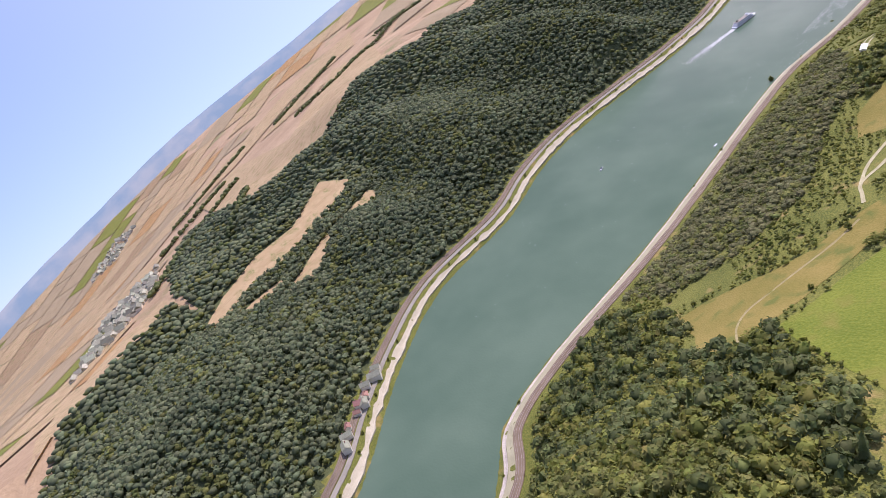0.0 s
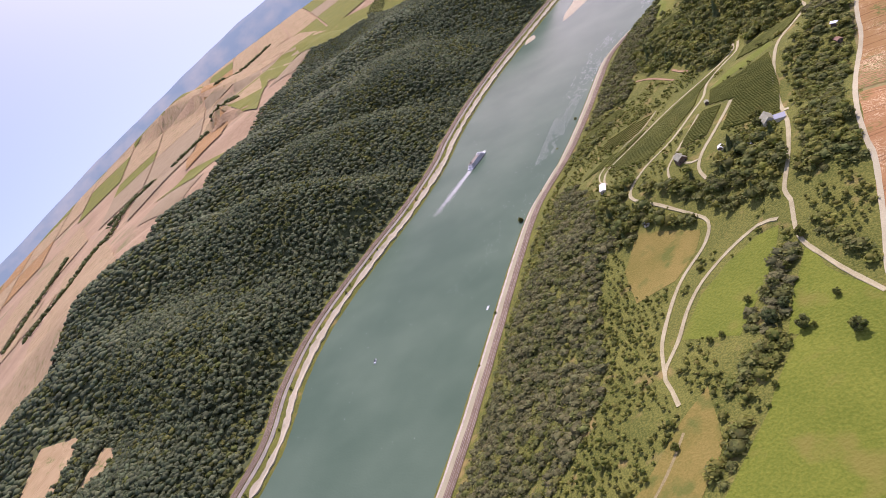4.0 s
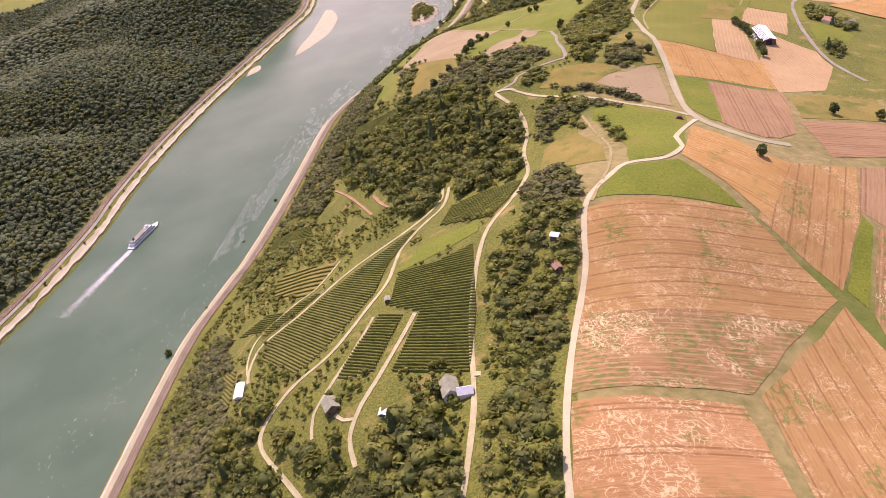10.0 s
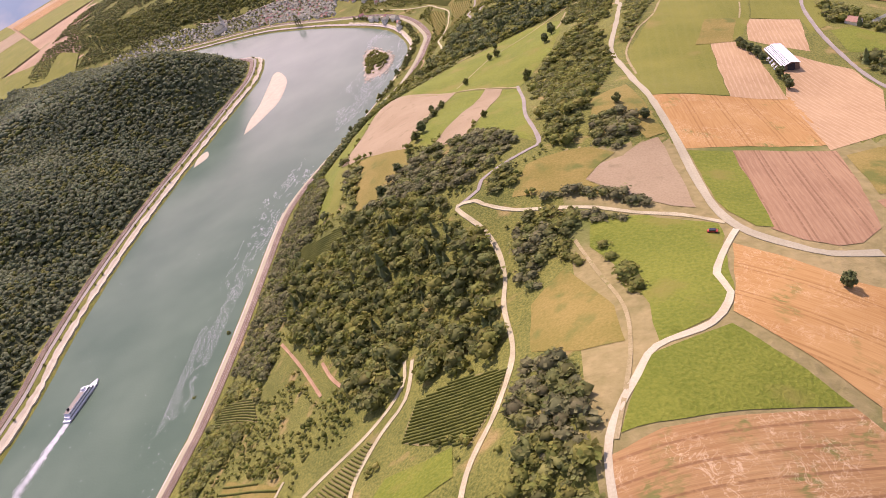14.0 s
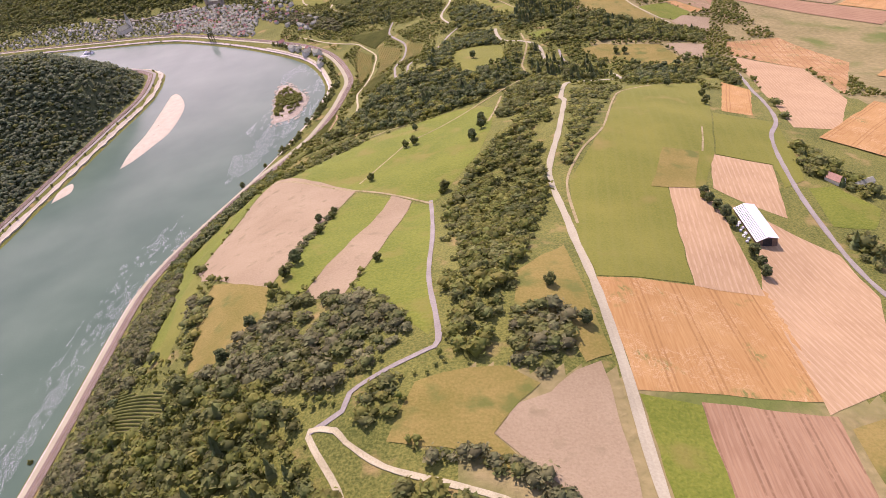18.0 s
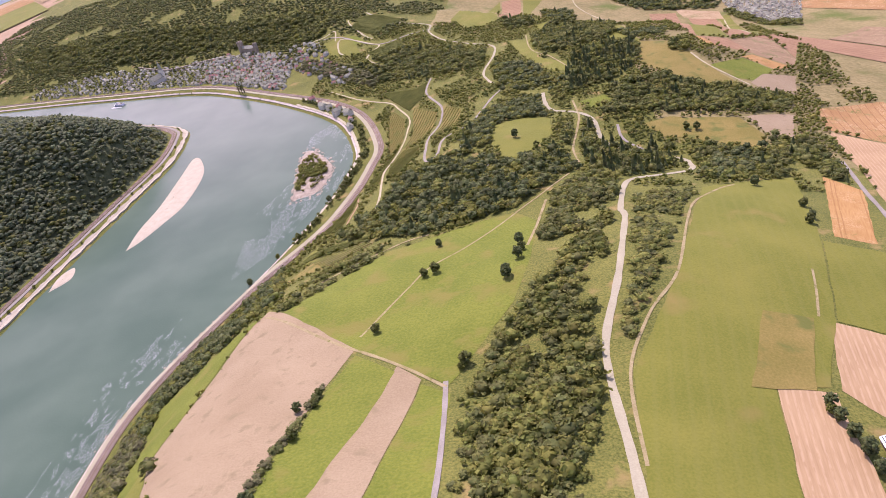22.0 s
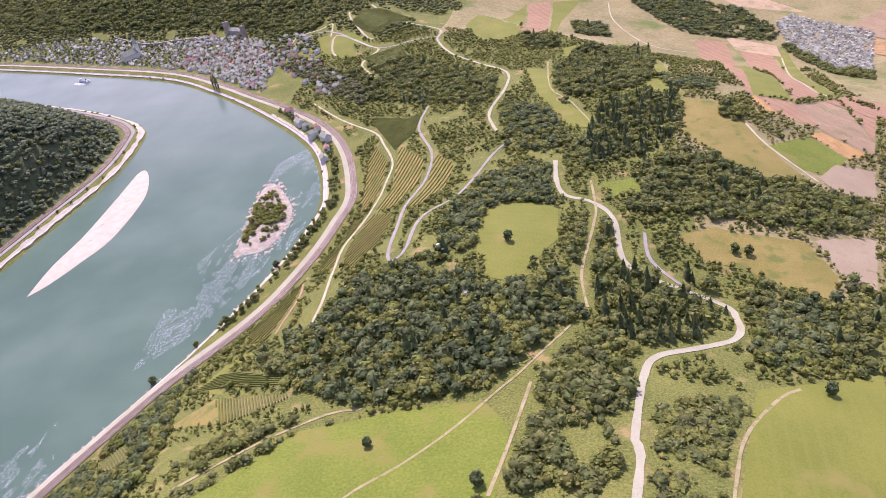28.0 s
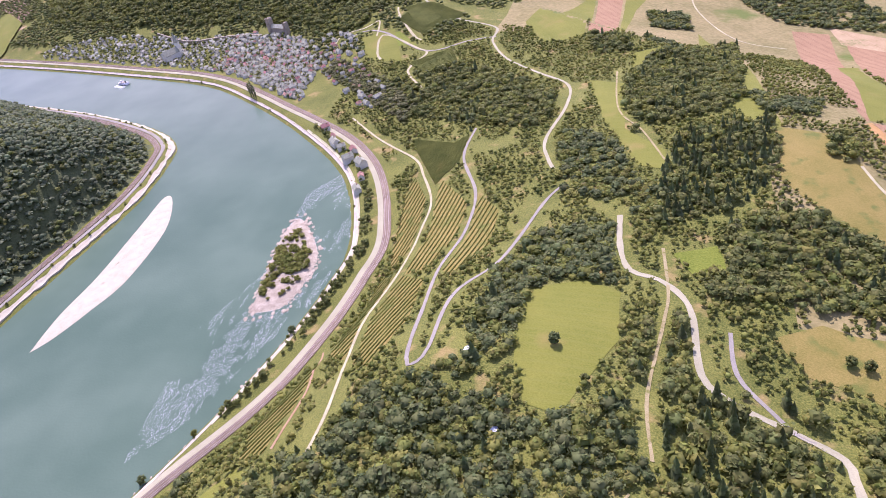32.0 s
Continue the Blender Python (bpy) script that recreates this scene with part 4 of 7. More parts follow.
field('lodged', 12, 'pale ripe grain field with lodged straw', [(-66, 561), (-8, 572), (3, 522), (12, 480), (46, 392), (20, 368), (-30, 398), (-54, 424), (-63, 428), (-65, 439), (-63, 501), (-65, 528)])
field('wheat_pale', 12, 'pale ripe grain field with wheel tracks', [(-58, 674), (-42, 680), (12, 690), (42, 647), (27, 629), (-63, 611), (-61, 640)])
field('weedy', 12, 'harvested strip with weedy rows', [(-63, 611), (26, 628), (-5, 582), (-66, 568)])
field('wheat_pale', -81, 'pale grain field with straight rows', [(46, 642), (1, 580), (14, 507), (48, 396), (110, 380), (62, 600)])
field('grass_bright', 0, 'bright green meadow', [(-44, 712), (-13, 726), (13, 692), (-55, 682)])
field('wheat_gold', -33, 'golden wheat field', [(1, 777), (34, 750), (45, 747), (24, 690), (-9, 733)])
field('wheat_pale', -107, 'pale grain field', [(48, 747), (82, 757), (70, 712), (48, 655), (20, 689)])
field('soil', -107, 'brown harvested field', [(85, 757), (105, 763), (88, 696), (73, 714)])
field('grass_bright', 0, 'green field strip', [(71, 709), (74, 701), (56, 645), (50, 654)])
field('weedy', -108, 'stubble strip with green weeds', [(76, 700), (79, 698), (59, 627), (58, 643)])
field('soil_pale', -108, 'pale fallow strip beside trees', [(82, 697), (88, 693), (63, 612), (60, 622)])
field('soil', -91, 'brown harvested field with rows', [(22, 867), (69, 867), (64, 826), (58, 791), (47, 779), (38, 776), (27, 780), (19, 789)])
field('grass_bright', 0, 'green grass strip beside the road', [(0, 870), (21, 867), (19, 789), (12, 791), (4, 806), (2, 817)])
field('wheat_gold', -88, 'golden wheat field with dark tramlines', [(-4, 940), (75, 957), (72, 878), (1, 873)])
field('stubble', -78, 'pale stubble field with faint swaths', [(90, 1024), (121, 990), (124, 954), (102, 892), (68, 871), (74, 955)])
field('soil', 12, 'brown harvested field', [(68, 812), (132, 830), (119, 782), (74, 768)])
field('grass_dry', 0, 'dry grass strip beside stubble', [(72, 862), (104, 878), (132, 880), (128, 836), (70, 818)])
field('grass_olive', -96, 'large mown meadow used as an airstrip', [(66, 1291), (137, 1327), (120, 1225), (91, 1105), (72, 1058), (50, 1055), (39, 952), (-5, 942), (-9, 977), (-6, 1064), (26, 1141)])
field('grass_olive', -96, 'mown meadow beside the airstrip', [(113, 1191), (154, 1176), (145, 1116), (135, 1072), (120, 1061), (124, 1093), (92, 1105)])
field('stubble', -96, 'pale stubble field beside a barn', [(51, 1054), (73, 1053), (72, 954), (40, 952)])
field('stubble', -97, 'pale stubble field behind a barn', [(89, 1103), (122, 1091), (108, 1027), (92, 1039), (78, 1057)])
field('wheat_gold', -106, 'golden grain strip', [(159, 1327), (175, 1297), (143, 1194), (123, 1201)])
field('stubble', -98, 'pale stubble field with wavy swaths', [(204, 1452), (263, 1407), (248, 1276), (200, 1174), (164, 1169), (193, 1343)])
field('wheat_pale', -98, 'pale grain field', [(225, 1539), (294, 1564), (326, 1447), (257, 1296), (268, 1407), (207, 1461)])
field('soil_pale', -97, 'pale fallow plot', [(-232, 1186), (-150, 1112), (-166, 987), (-169, 975), (-193, 989), (-229, 1021), (-249, 1054), (-244, 1107)])
field('soil_pale', -97, 'pale fallow strip', [(-120, 1089), (-106, 1077), (-113, 990), (-122, 950), (-140, 952), (-144, 960), (-132, 1002)])
field('grass_bright', 0, 'green meadow strip between plots', [(-147, 1106), (-120, 1086), (-133, 1001), (-145, 961), (-155, 960), (-166, 978), (-163, 988)])
field('grass_bright', 0, 'green meadow beside a grey lane', [(-105, 1075), (-89, 1065), (-85, 1008), (-81, 948), (-75, 916), (-77, 901), (-97, 925), (-110, 944), (-119, 949), (-111, 992)])
field('grass_bright', 0, 'large bright green meadow with a path', [(-216, 1166), (-193, 1200), (-160, 1246), (-113, 1258), (-66, 1263), (-51, 1244), (-52, 1182), (-61, 1134), (-78, 1100), (-91, 1073), (-105, 1083), (-151, 1112)])
field('grass_bright', 0, 'steep green meadow', [(-314, 1139), (-267, 1157), (-234, 1185), (-247, 1114), (-252, 1054), (-253, 1046), (-240, 989), (-241, 961), (-255, 960), (-255, 1015)])
field('grass_bright', 0, 'green meadow beside a road fork', [(-53, 818), (-31, 810), (-2, 796), (-2, 785), (-11, 759), (-44, 762), (-48, 778), (-56, 795)])
field('soil_pale', -87, 'pale dry triangular plot', [(-50, 849), (-43, 861), (-31, 867), (-22, 879), (-12, 884), (-10, 844), (-8, 813), (-18, 817), (-29, 827)])
field('grass_dry', 0, 'dry olive meadow', [(-90, 851), (-81, 876), (-61, 881), (-46, 881), (-35, 873), (-49, 855), (-52, 849), (-37, 831), (-49, 836), (-69, 845)])
field('grass_dry', 0, 'dry meadow with scattered shrubs', [(-43, 889), (-41, 943), (-17, 976), (-11, 923), (-7, 890), (-17, 885), (-26, 912), (-42, 885)])
field('grass_bright', 0, 'green pasture above the slope', [(-161, 432), (-153, 462), (-140, 477), (-123, 486), (-111, 485), (-112, 469), (-120, 444), (-129, 418)])
field('grass_bright', 0, 'green pasture with scattered trees', [(-97, 467), (-90, 445), (-80, 431), (-67, 417), (-60, 412), (-48, 409), (-53, 393), (-106, 409), (-105, 436)])
field('grass_dry', 0, 'mown meadow behind a shed', [(-204, 548), (-158, 519), (-160, 501), (-171, 486), (-198, 483), (-211, 515)])
field('grass_bright', 0, 'large bright meadow above a wooded slope', [(-84, 426), (-105, 404), (-115, 369), (-127, 342), (-139, 318), (-147, 294), (-155, 276), (-129, 254), (-99, 238), (-57, 214), (-18, 205), (-16, 302), (-38, 388)])
field('grass_dry', 0, 'olive meadow on the slope beside a path', [(-245, 304), (-225, 319), (-189, 332), (-171, 347), (-155, 378), (-143, 393), (-133, 359), (-150, 311), (-159, 283), (-173, 259), (-196, 261), (-209, 280)])
field('grass_olive', 0, 'round clearing in the woods', [(-99, 1458), (-95, 1485), (-63, 1498), (-40, 1488), (-38, 1442), (-53, 1399), (-62, 1375), (-80, 1380), (-91, 1411)])
field('grass_bright', 0, 'small clearing', [(-10, 1537), (18, 1549), (23, 1521), (3, 1514)])
field('grass_olive', 0, 'green slope with trees', [(18, 2166), (60, 2003), (76, 1731), (61, 1696), (18, 1857)])
field('grass_dry', 0, 'dry hillside meadow', [(69, 1727), (109, 1718), (127, 1668), (146, 1610), (165, 1578), (119, 1566), (89, 1597), (66, 1640)])
field('grass_dry', 0, 'dry meadow in the hollow', [(44, 1464), (72, 1481), (89, 1475), (133, 1471), (145, 1434), (134, 1406), (107, 1417), (84, 1433), (60, 1440)])
field('soil_pale', 0, 'pale fallow field', [(141, 1474), (190, 1502), (163, 1415), (150, 1434)])
field('grass_olive', 0, 'green glade between woods', [(-58, 1959), (7, 1980), (-14, 1886), (-54, 1881)])
field('grass_olive', 0, 'green glade along a path', [(-100, 1868), (-62, 1854), (-52, 1732), (-17, 1685), (-16, 1653), (-37, 1660), (-70, 1741)])
field('grass_dry', 0, 'dry brownish square of meadow', [(59, 1109), (81, 1106), (66, 1055), (41, 1054)])
field('grass_olive', 0, 'steep green strip above the river slope', [(-300, 1108), (-280, 1100), (-228, 1015), (-225, 982), (-228, 948), (-240, 960), (-246, 1010)])
field('grass_dry', 0, 'olive meadow between scrub and plots', [(-213, 1000), (-170, 976), (-164, 950), (-186, 928), (-205, 930), (-212, 960)])
OPEN_LAND.append([(-731, 241), (-724, 289), (-779, 354), (-799, 451), (-828, 450), (-808, 394), (-789, 342), (-752, 282)])
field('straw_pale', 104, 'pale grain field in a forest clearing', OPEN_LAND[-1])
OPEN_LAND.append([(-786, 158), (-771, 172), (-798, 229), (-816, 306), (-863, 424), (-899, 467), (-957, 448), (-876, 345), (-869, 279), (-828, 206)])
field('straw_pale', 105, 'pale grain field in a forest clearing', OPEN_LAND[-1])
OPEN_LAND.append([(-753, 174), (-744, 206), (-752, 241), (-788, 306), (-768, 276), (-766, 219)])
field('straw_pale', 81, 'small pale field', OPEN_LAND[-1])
OPEN_LAND.append([(-1202, 188), (-1175, 274), (-1118, 325), (-1013, 249), (-1057, 197)])
field('grass_olive', 0, 'green edge of the plateau', OPEN_LAND[-1])
OPEN_LAND.append([(-925, 36), (-1001, 79), (-1065, 121), (-971, 116), (-896, 69)])
field('grass_bright', 0, 'green field at the wood edge', OPEN_LAND[-1])
OPEN_LAND.append([(-1819, 516), (-1419, 490), (-1281, 522), (-1239, 575), (-1238, 686), (-1218, 835), (-1990, 1299), (-2328, 1308), (-1521, 684), (-2235, 780), (-2273, 613)])
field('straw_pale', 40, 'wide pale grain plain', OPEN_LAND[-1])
OPEN_LAND.append([(-1417, 526), (-1319, 600), (-1280, 671), (-1384, 709), (-1426, 620), (-1532, 570)])
field('soil_pale', 40, 'golden field on the plain', OPEN_LAND[-1])
OPEN_LAND.append([(-2330, 633), (-2311, 812), (-2572, 1214), (-2480, 1535), (-2900, 1800), (-2969, 1437), (-2735, 996), (-2634, 716)])
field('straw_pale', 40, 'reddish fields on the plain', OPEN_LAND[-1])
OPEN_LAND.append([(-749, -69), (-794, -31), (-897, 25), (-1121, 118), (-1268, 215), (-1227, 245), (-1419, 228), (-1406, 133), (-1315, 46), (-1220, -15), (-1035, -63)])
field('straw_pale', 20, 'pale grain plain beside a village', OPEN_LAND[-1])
OPEN_LAND.append([(-776, -56), (-906, -10), (-1058, 62), (-1127, 43), (-1008, -18)])
field('soil_pale', 20, 'golden field on the plain', OPEN_LAND[-1])
OPEN_LAND.append([(-2287, 101), (-2362, 256), (-2435, 428), (-2474, 635), (-2670, 651), (-2625, 430), (-2557, 249), (-2505, 107)])
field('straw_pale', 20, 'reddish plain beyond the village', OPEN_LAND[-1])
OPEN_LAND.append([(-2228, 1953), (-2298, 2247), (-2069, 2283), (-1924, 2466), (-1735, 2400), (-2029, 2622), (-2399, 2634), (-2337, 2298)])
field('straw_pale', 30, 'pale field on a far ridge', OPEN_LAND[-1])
OPEN_LAND.append([(-1442, 1565), (-1753, 2002), (-1367, 1836), (-1192, 1864), (-1302, 2320), (-1385, 2377), (-1672, 2446), (-1977, 2493), (-1957, 2198), (-1911, 1914)])
field('grass_olive', 30, 'green field on a far ridge', OPEN_LAND[-1])
field('grass_dry', 0, 'dry grassy slope above the railway', [(-269, 1271), (-242, 1294), (-234, 1291), (-211, 1262)])
field('grass_olive', 0, 'grassy slope below the vineyards', [(-276, 1315), (-261, 1336), (-248, 1347), (-232, 1341), (-248, 1331), (-259, 1317), (-235, 1295)])
field('grass_olive', 0, 'green slope with houses above the town', [(-440, 2060), (-387, 2068), (-348, 1975), (-406, 1996)])
field('grass_dry', 0, 'dry meadow beside a grassy path', [(-85, 770), (-68, 786), (-50, 747), (-49, 723), (-65, 724), (-85, 737)])
field('grass_bright', 0, 'grassy strip beside the vineyards', [(-165, 684), (-151, 708), (-119, 706), (-116, 691), (-146, 685)])
field('grass_bright', 0, 'green meadow beside a hedge', [(-55, 816), (-28, 810), (-3, 784), (-8, 745), (-17, 731), (-38, 718), (-38, 742), (-46, 788)])

vineyard('vine', -42, 'steep vineyard with green rows', [(-161, 741), (-171, 735), (-206, 715), (-234, 690), (-255, 677), (-246, 656), (-210, 626), (-199, 631), (-184, 653), (-174, 672), (-174, 704)])
vineyard('vine', -15, 'vineyard with long green rows', [(-117, 680), (-110, 630), (-109, 593), (-133, 600), (-148, 604), (-141, 640), (-160, 652), (-163, 685), (-139, 677)])
vineyard('vine', -24, 'vineyard with yellowed rows', [(-165, 649), (-149, 643), (-157, 606), (-178, 607), (-175, 622)])
vineyard('vine', -16, 'vineyard below a wood', [(-94, 735), (-102, 713), (-110, 702), (-146, 724), (-142, 746), (-121, 747)])
vineyard('vine', -25, 'terraced vineyard on a slope', [(-282, 774), (-224, 740), (-234, 720), (-244, 717), (-284, 742), (-287, 766)])
vineyard('vine', -34, 'narrow vineyard beside a track', [(-222, 712), (-238, 697), (-262, 688), (-268, 700), (-246, 711)])
vineyard('vine', -30, 'small vineyard on a steep slope', [(-274, 722), (-254, 708), (-272, 701), (-300, 715)])
vineyard('vine', -45, 'small steep vineyard above the railway', [(-290, 672), (-275, 670), (-256, 625), (-266, 626)])
vineyard('vine', -35, 'sloping vineyard above the railway', [(-352, 878), (-284, 836), (-268, 806), (-350, 846)])
vineyard('vine', -30, 'vineyard at the wood edge', [(-241, 938), (-214, 926), (-213, 904), (-242, 908), (-271, 936), (-273, 964)])
vineyard('vine', 58, 'green vineyard on the hill above the town', [(-388, 2092), (-361, 2147), (-323, 2094), (-347, 2052)])
vineyard('vine', 32, 'green vineyard on the slope above the town', [(-327, 1950), (-286, 1987), (-273, 1961), (-308, 1930)])

vineyard('vine', 80, 'terraced vineyard with pale walls', [(-240, 1598), (-253, 1674), (-254, 1710), (-225, 1657), (-219, 1606), (-218, 1552), (-232, 1560)])
vineyard('vine', 85, 'terraced vineyard with bare walls', [(-219, 1688), (-178, 1634), (-174, 1583), (-184, 1534), (-205, 1534), (-205, 1603)])
vineyard('vine', 82, 'terraced vineyard with bare walls', [(-170, 1645), (-145, 1611), (-140, 1560), (-160, 1508), (-169, 1526), (-164, 1586)])
vineyard('vine', 72, 'terraced vineyard between two tracks', [(-235, 1553), (-217, 1540), (-219, 1480), (-209, 1430), (-228, 1440)])
vineyard('vine', 76, 'terraced vineyard below a hairpin lane', [(-208, 1535), (-182, 1517), (-173, 1461), (-180, 1411), (-198, 1421), (-210, 1477)])
vineyard('vine', 66, 'terraced vineyard above the railway', [(-262, 1382), (-250, 1440), (-236, 1441), (-232, 1395), (-232, 1356), (-250, 1352)])
vineyard('vine', -17, 'vineyard plot on the slope', [(-274, 1315), (-256, 1328), (-226, 1315), (-198, 1301), (-175, 1287), (-212, 1296)])
vineyard('vine', -58, 'pale striped vineyard plot', [(-240, 1292), (-180, 1282), (-180, 1277), (-198, 1268), (-217, 1261)])
vineyard('vine', -40, 'vineyard plot above the railway', [(-340, 1278), (-299, 1272), (-262, 1238), (-312, 1252)])
vineyard('vine', 60, 'dark green vineyard in a hollow', [(-284, 1786), (-222, 1755), (-208, 1768), (-206, 1712), (-222, 1678), (-258, 1742)])
wood(7.1, 11.2, 'dense broad-leaved wood', [(-342, 246), (-375, 315), (-355, 358), (-260, 316), (-219, 290), (-210, 262), (-177, 259), (-162, 279), (-133, 253), (-109, 233), (-82, 207), (-73, 181), (-269, 174)])
wood(6.3, 7.7, 'broad-leaved wood round gardens', [(-211, 574), (-194, 580), (-171, 567), (-147, 564), (-130, 563), (-106, 553), (-106, 529), (-108, 509), (-153, 523), (-172, 546), (-189, 555)])
wood(6.3, 8.6, 'dense broad-leaved wood below the vineyards', [(-251, 611), (-229, 615), (-196, 585), (-179, 575), (-167, 575), (-149, 573), (-135, 577), (-121, 576), (-105, 552), (-102, 508), (-211, 538), (-236, 565)])
wood(5.0, 3.4, 'low scrub between road and airstrip', [(17, 1262), (46, 1286), (61, 1276), (26, 1176), (7, 1114), (-7, 1060), (-10, 1034), (-16, 1034), (-2, 1115)])
wood(6.7, 9.5, 'dense dark wood on a knoll', [(-258, 869), (-276, 934), (-210, 925), (-157, 897), (-118, 860), (-99, 820), (-92, 780), (-96, 745), (-125, 753), (-152, 757), (-170, 756), (-220, 801)])
wood(5.5, 5.2, 'thicket between two farm tracks', [(-108, 658), (-86, 691), (-65, 675), (-62, 654), (-68, 610), (-71, 562), (-70, 526), (-67, 501), (-103, 508), (-100, 542), (-103, 599)])
wood(5.5, 5.2, 'scrub on the meadow edge', [(-154, 956), (-127, 948), (-104, 940), (-83, 907), (-103, 886), (-110, 878), (-201, 911), (-190, 934), (-162, 945)])
wood(5.5, 6.0, 'belt of scrub and trees', [(-85, 1051), (-64, 1118), (-40, 1165), (-9, 1218), (-10, 1147), (-20, 1075), (-25, 1020), (-38, 948), (-53, 891), (-64, 887), (-72, 910), (-76, 956)])
wood(5.5, 5.2, 'round thicket in a dry meadow', [(-43, 912), (-31, 922), (-19, 917), (-22, 889), (-35, 877), (-44, 886)])
wood(6.3, 8.6, 'dense wood in a hollow', [(-213, 1345), (-195, 1361), (-169, 1388), (-145, 1395), (-116, 1414), (-82, 1367), (-58, 1373), (-32, 1397), (-18, 1345), (-29, 1328), (-55, 1272), (-132, 1265), (-180, 1284)])
wood(5.9, 6.9, 'belt of wood beside the road', [(-50, 1203), (-48, 1259), (-26, 1320), (-10, 1328), (12, 1318), (3, 1271), (-2, 1206)])
wood(6.7, 10.3, 'dark mixed wood', [(-10, 1404), (16, 1421), (59, 1414), (68, 1383), (42, 1338), (17, 1322), (-4, 1330), (-15, 1346)])
wood(6.3, 7.7, 'wood between lane and clearing', [(-107, 1567), (-48, 1580), (-35, 1499), (-82, 1489), (-96, 1450), (-92, 1406), (-122, 1423), (-129, 1494)])
wood(6.3, 7.7, 'wood round a forest lane', [(-34, 1460), (-2, 1469), (1, 1423), (-17, 1387), (-32, 1411)])
wood(7.6, 9.5, 'forest on the hill behind the town', [(-1206, 2291), (-986, 2224), (-772, 2206), (-520, 2132), (-376, 2159), (-385, 2194), (-1298, 2430)])
wood(7.6, 8.6, 'wooded patches on the far slope', [(-55, 2256), (2, 2256), (10, 2182), (-43, 2171)])
wood(6.7, 7.7, 'trees round a farmstead', [(143, 1128), (156, 1138), (158, 1112), (172, 1062), (166, 1041), (152, 1070), (138, 1084)])
field('grass_bright', 0, 'green lawn beside a farmstead', [(134, 1062), (150, 1066), (166, 1040), (153, 1018), (131, 1020)])
wood(6.7, 8.6, 'trees along the shore', [(-304, 1552), (-288, 1594), (-272, 1571), (-274, 1508)])
wood(5.5, 6.0, 'steep wooded river slope', [(-364, 1017), (-367, 1067), (-366, 1117), (-334, 1137), (-259, 1064), (-234, 985), (-247, 958), (-267, 951)])
wood(5.5, 5.2, 'scrub above the railway', [(-225, 1224), (-202, 1243), (-162, 1257), (-159, 1244), (-192, 1226), (-206, 1212)])
wood(5.5, 6.0, 'bushes on the river slope', [(-363, 926), (-372, 1032), (-355, 1141), (-253, 1081), (-210, 966), (-290, 1003), (-258, 869), (-274, 840)])
wood(5.5, 4.3, 'hedge along a gravel track', [(-90, 848), (-58, 836), (-37, 826), (-19, 815), (-7, 808), (-11, 804), (-30, 815), (-48, 825), (-67, 834), (-86, 841)])
wood(5.5, 4.3, 'hedge along a gravel track', [(-65, 827), (-46, 820), (-31, 812), (-33, 808), (-53, 813), (-65, 822)])
wood(5.5, 4.3, 'thicket beside a track fork', [(-105, 876), (-91, 879), (-87, 859), (-100, 855)])
wood(5.5, 5.2, 'thicket between two farm tracks', [(-89, 731), (-72, 730), (-61, 689), (-60, 669), (-85, 678), (-91, 707)])
wood(5.5, 4.3, 'thicket along a grassy path', [(-65, 827), (-48, 792), (-37, 753), (-44, 746), (-57, 784), (-72, 808), (-89, 824), (-82, 834)])
wood(5.5, 4.3, 'hedge along a farm road', [(-60, 424), (-49, 421), (-33, 420), (-34, 415), (-50, 415), (-60, 417)])
wood(5.5, 5.2, 'thicket beside a farm road', [(-110, 487), (-92, 484), (-78, 456), (-71, 437), (-68, 424), (-74, 429), (-87, 446), (-101, 469)])
wood(5.5, 4.3, 'bushes between meadows', [(-122, 444), (-113, 464), (-102, 463), (-102, 440), (-110, 410), (-128, 417)])
wood(5.5, 4.3, 'bushes between meadows', [(-143, 360), (-129, 399), (-109, 425), (-106, 404), (-119, 368), (-133, 334)])
wood(5.5, 4.3, 'scrub on the river slope', [(-357, 365), (-343, 451), (-330, 551), (-323, 649), (-265, 638), (-230, 577), (-227, 493), (-206, 413), (-225, 364), (-274, 342)])
wood(5.5, 4.3, 'scrub on the river slope', [(-390, 406), (-379, 510), (-381, 630), (-363, 728), (-283, 627), (-245, 472), (-228, 388), (-264, 372), (-319, 359)])
wood(5.5, 5.2, 'scrub on the steep slope', [(-343, 586), (-372, 675), (-366, 745), (-315, 727), (-260, 639), (-246, 597), (-212, 569), (-186, 550), (-204, 537)])
wood(5.5, 4.3, 'scrub on the steep slope', [(-383, 853), (-373, 904), (-318, 879), (-267, 819), (-291, 792), (-327, 778)])
wood(6.7, 7.7, 'trees along the eastern lane', [(129, 1008), (142, 1012), (143, 989), (134, 960), (129, 980)])
wood(6.7, 7.7, 'trees along the eastern lane', [(155, 1444), (180, 1398), (182, 1297), (169, 1186), (164, 1191), (168, 1285), (159, 1344), (146, 1410)])
wood(6.7, 7.7, 'wood on the slope below the airstrip', [(81, 1380), (138, 1414), (120, 1337), (94, 1317), (66, 1320)])
wood(6.3, 7.7, 'wood between road and meadow', [(-236, 1349), (-190, 1306), (-135, 1287), (-102, 1312), (-90, 1376), (-58, 1327), (-58, 1277), (-94, 1264), (-145, 1267), (-203, 1293)])
wood(6.3, 6.0, 'trees among the hillside houses', [(-590, 2116), (-460, 2014), (-369, 1952), (-293, 1854), (-299, 1818), (-390, 1908), (-498, 2011)])

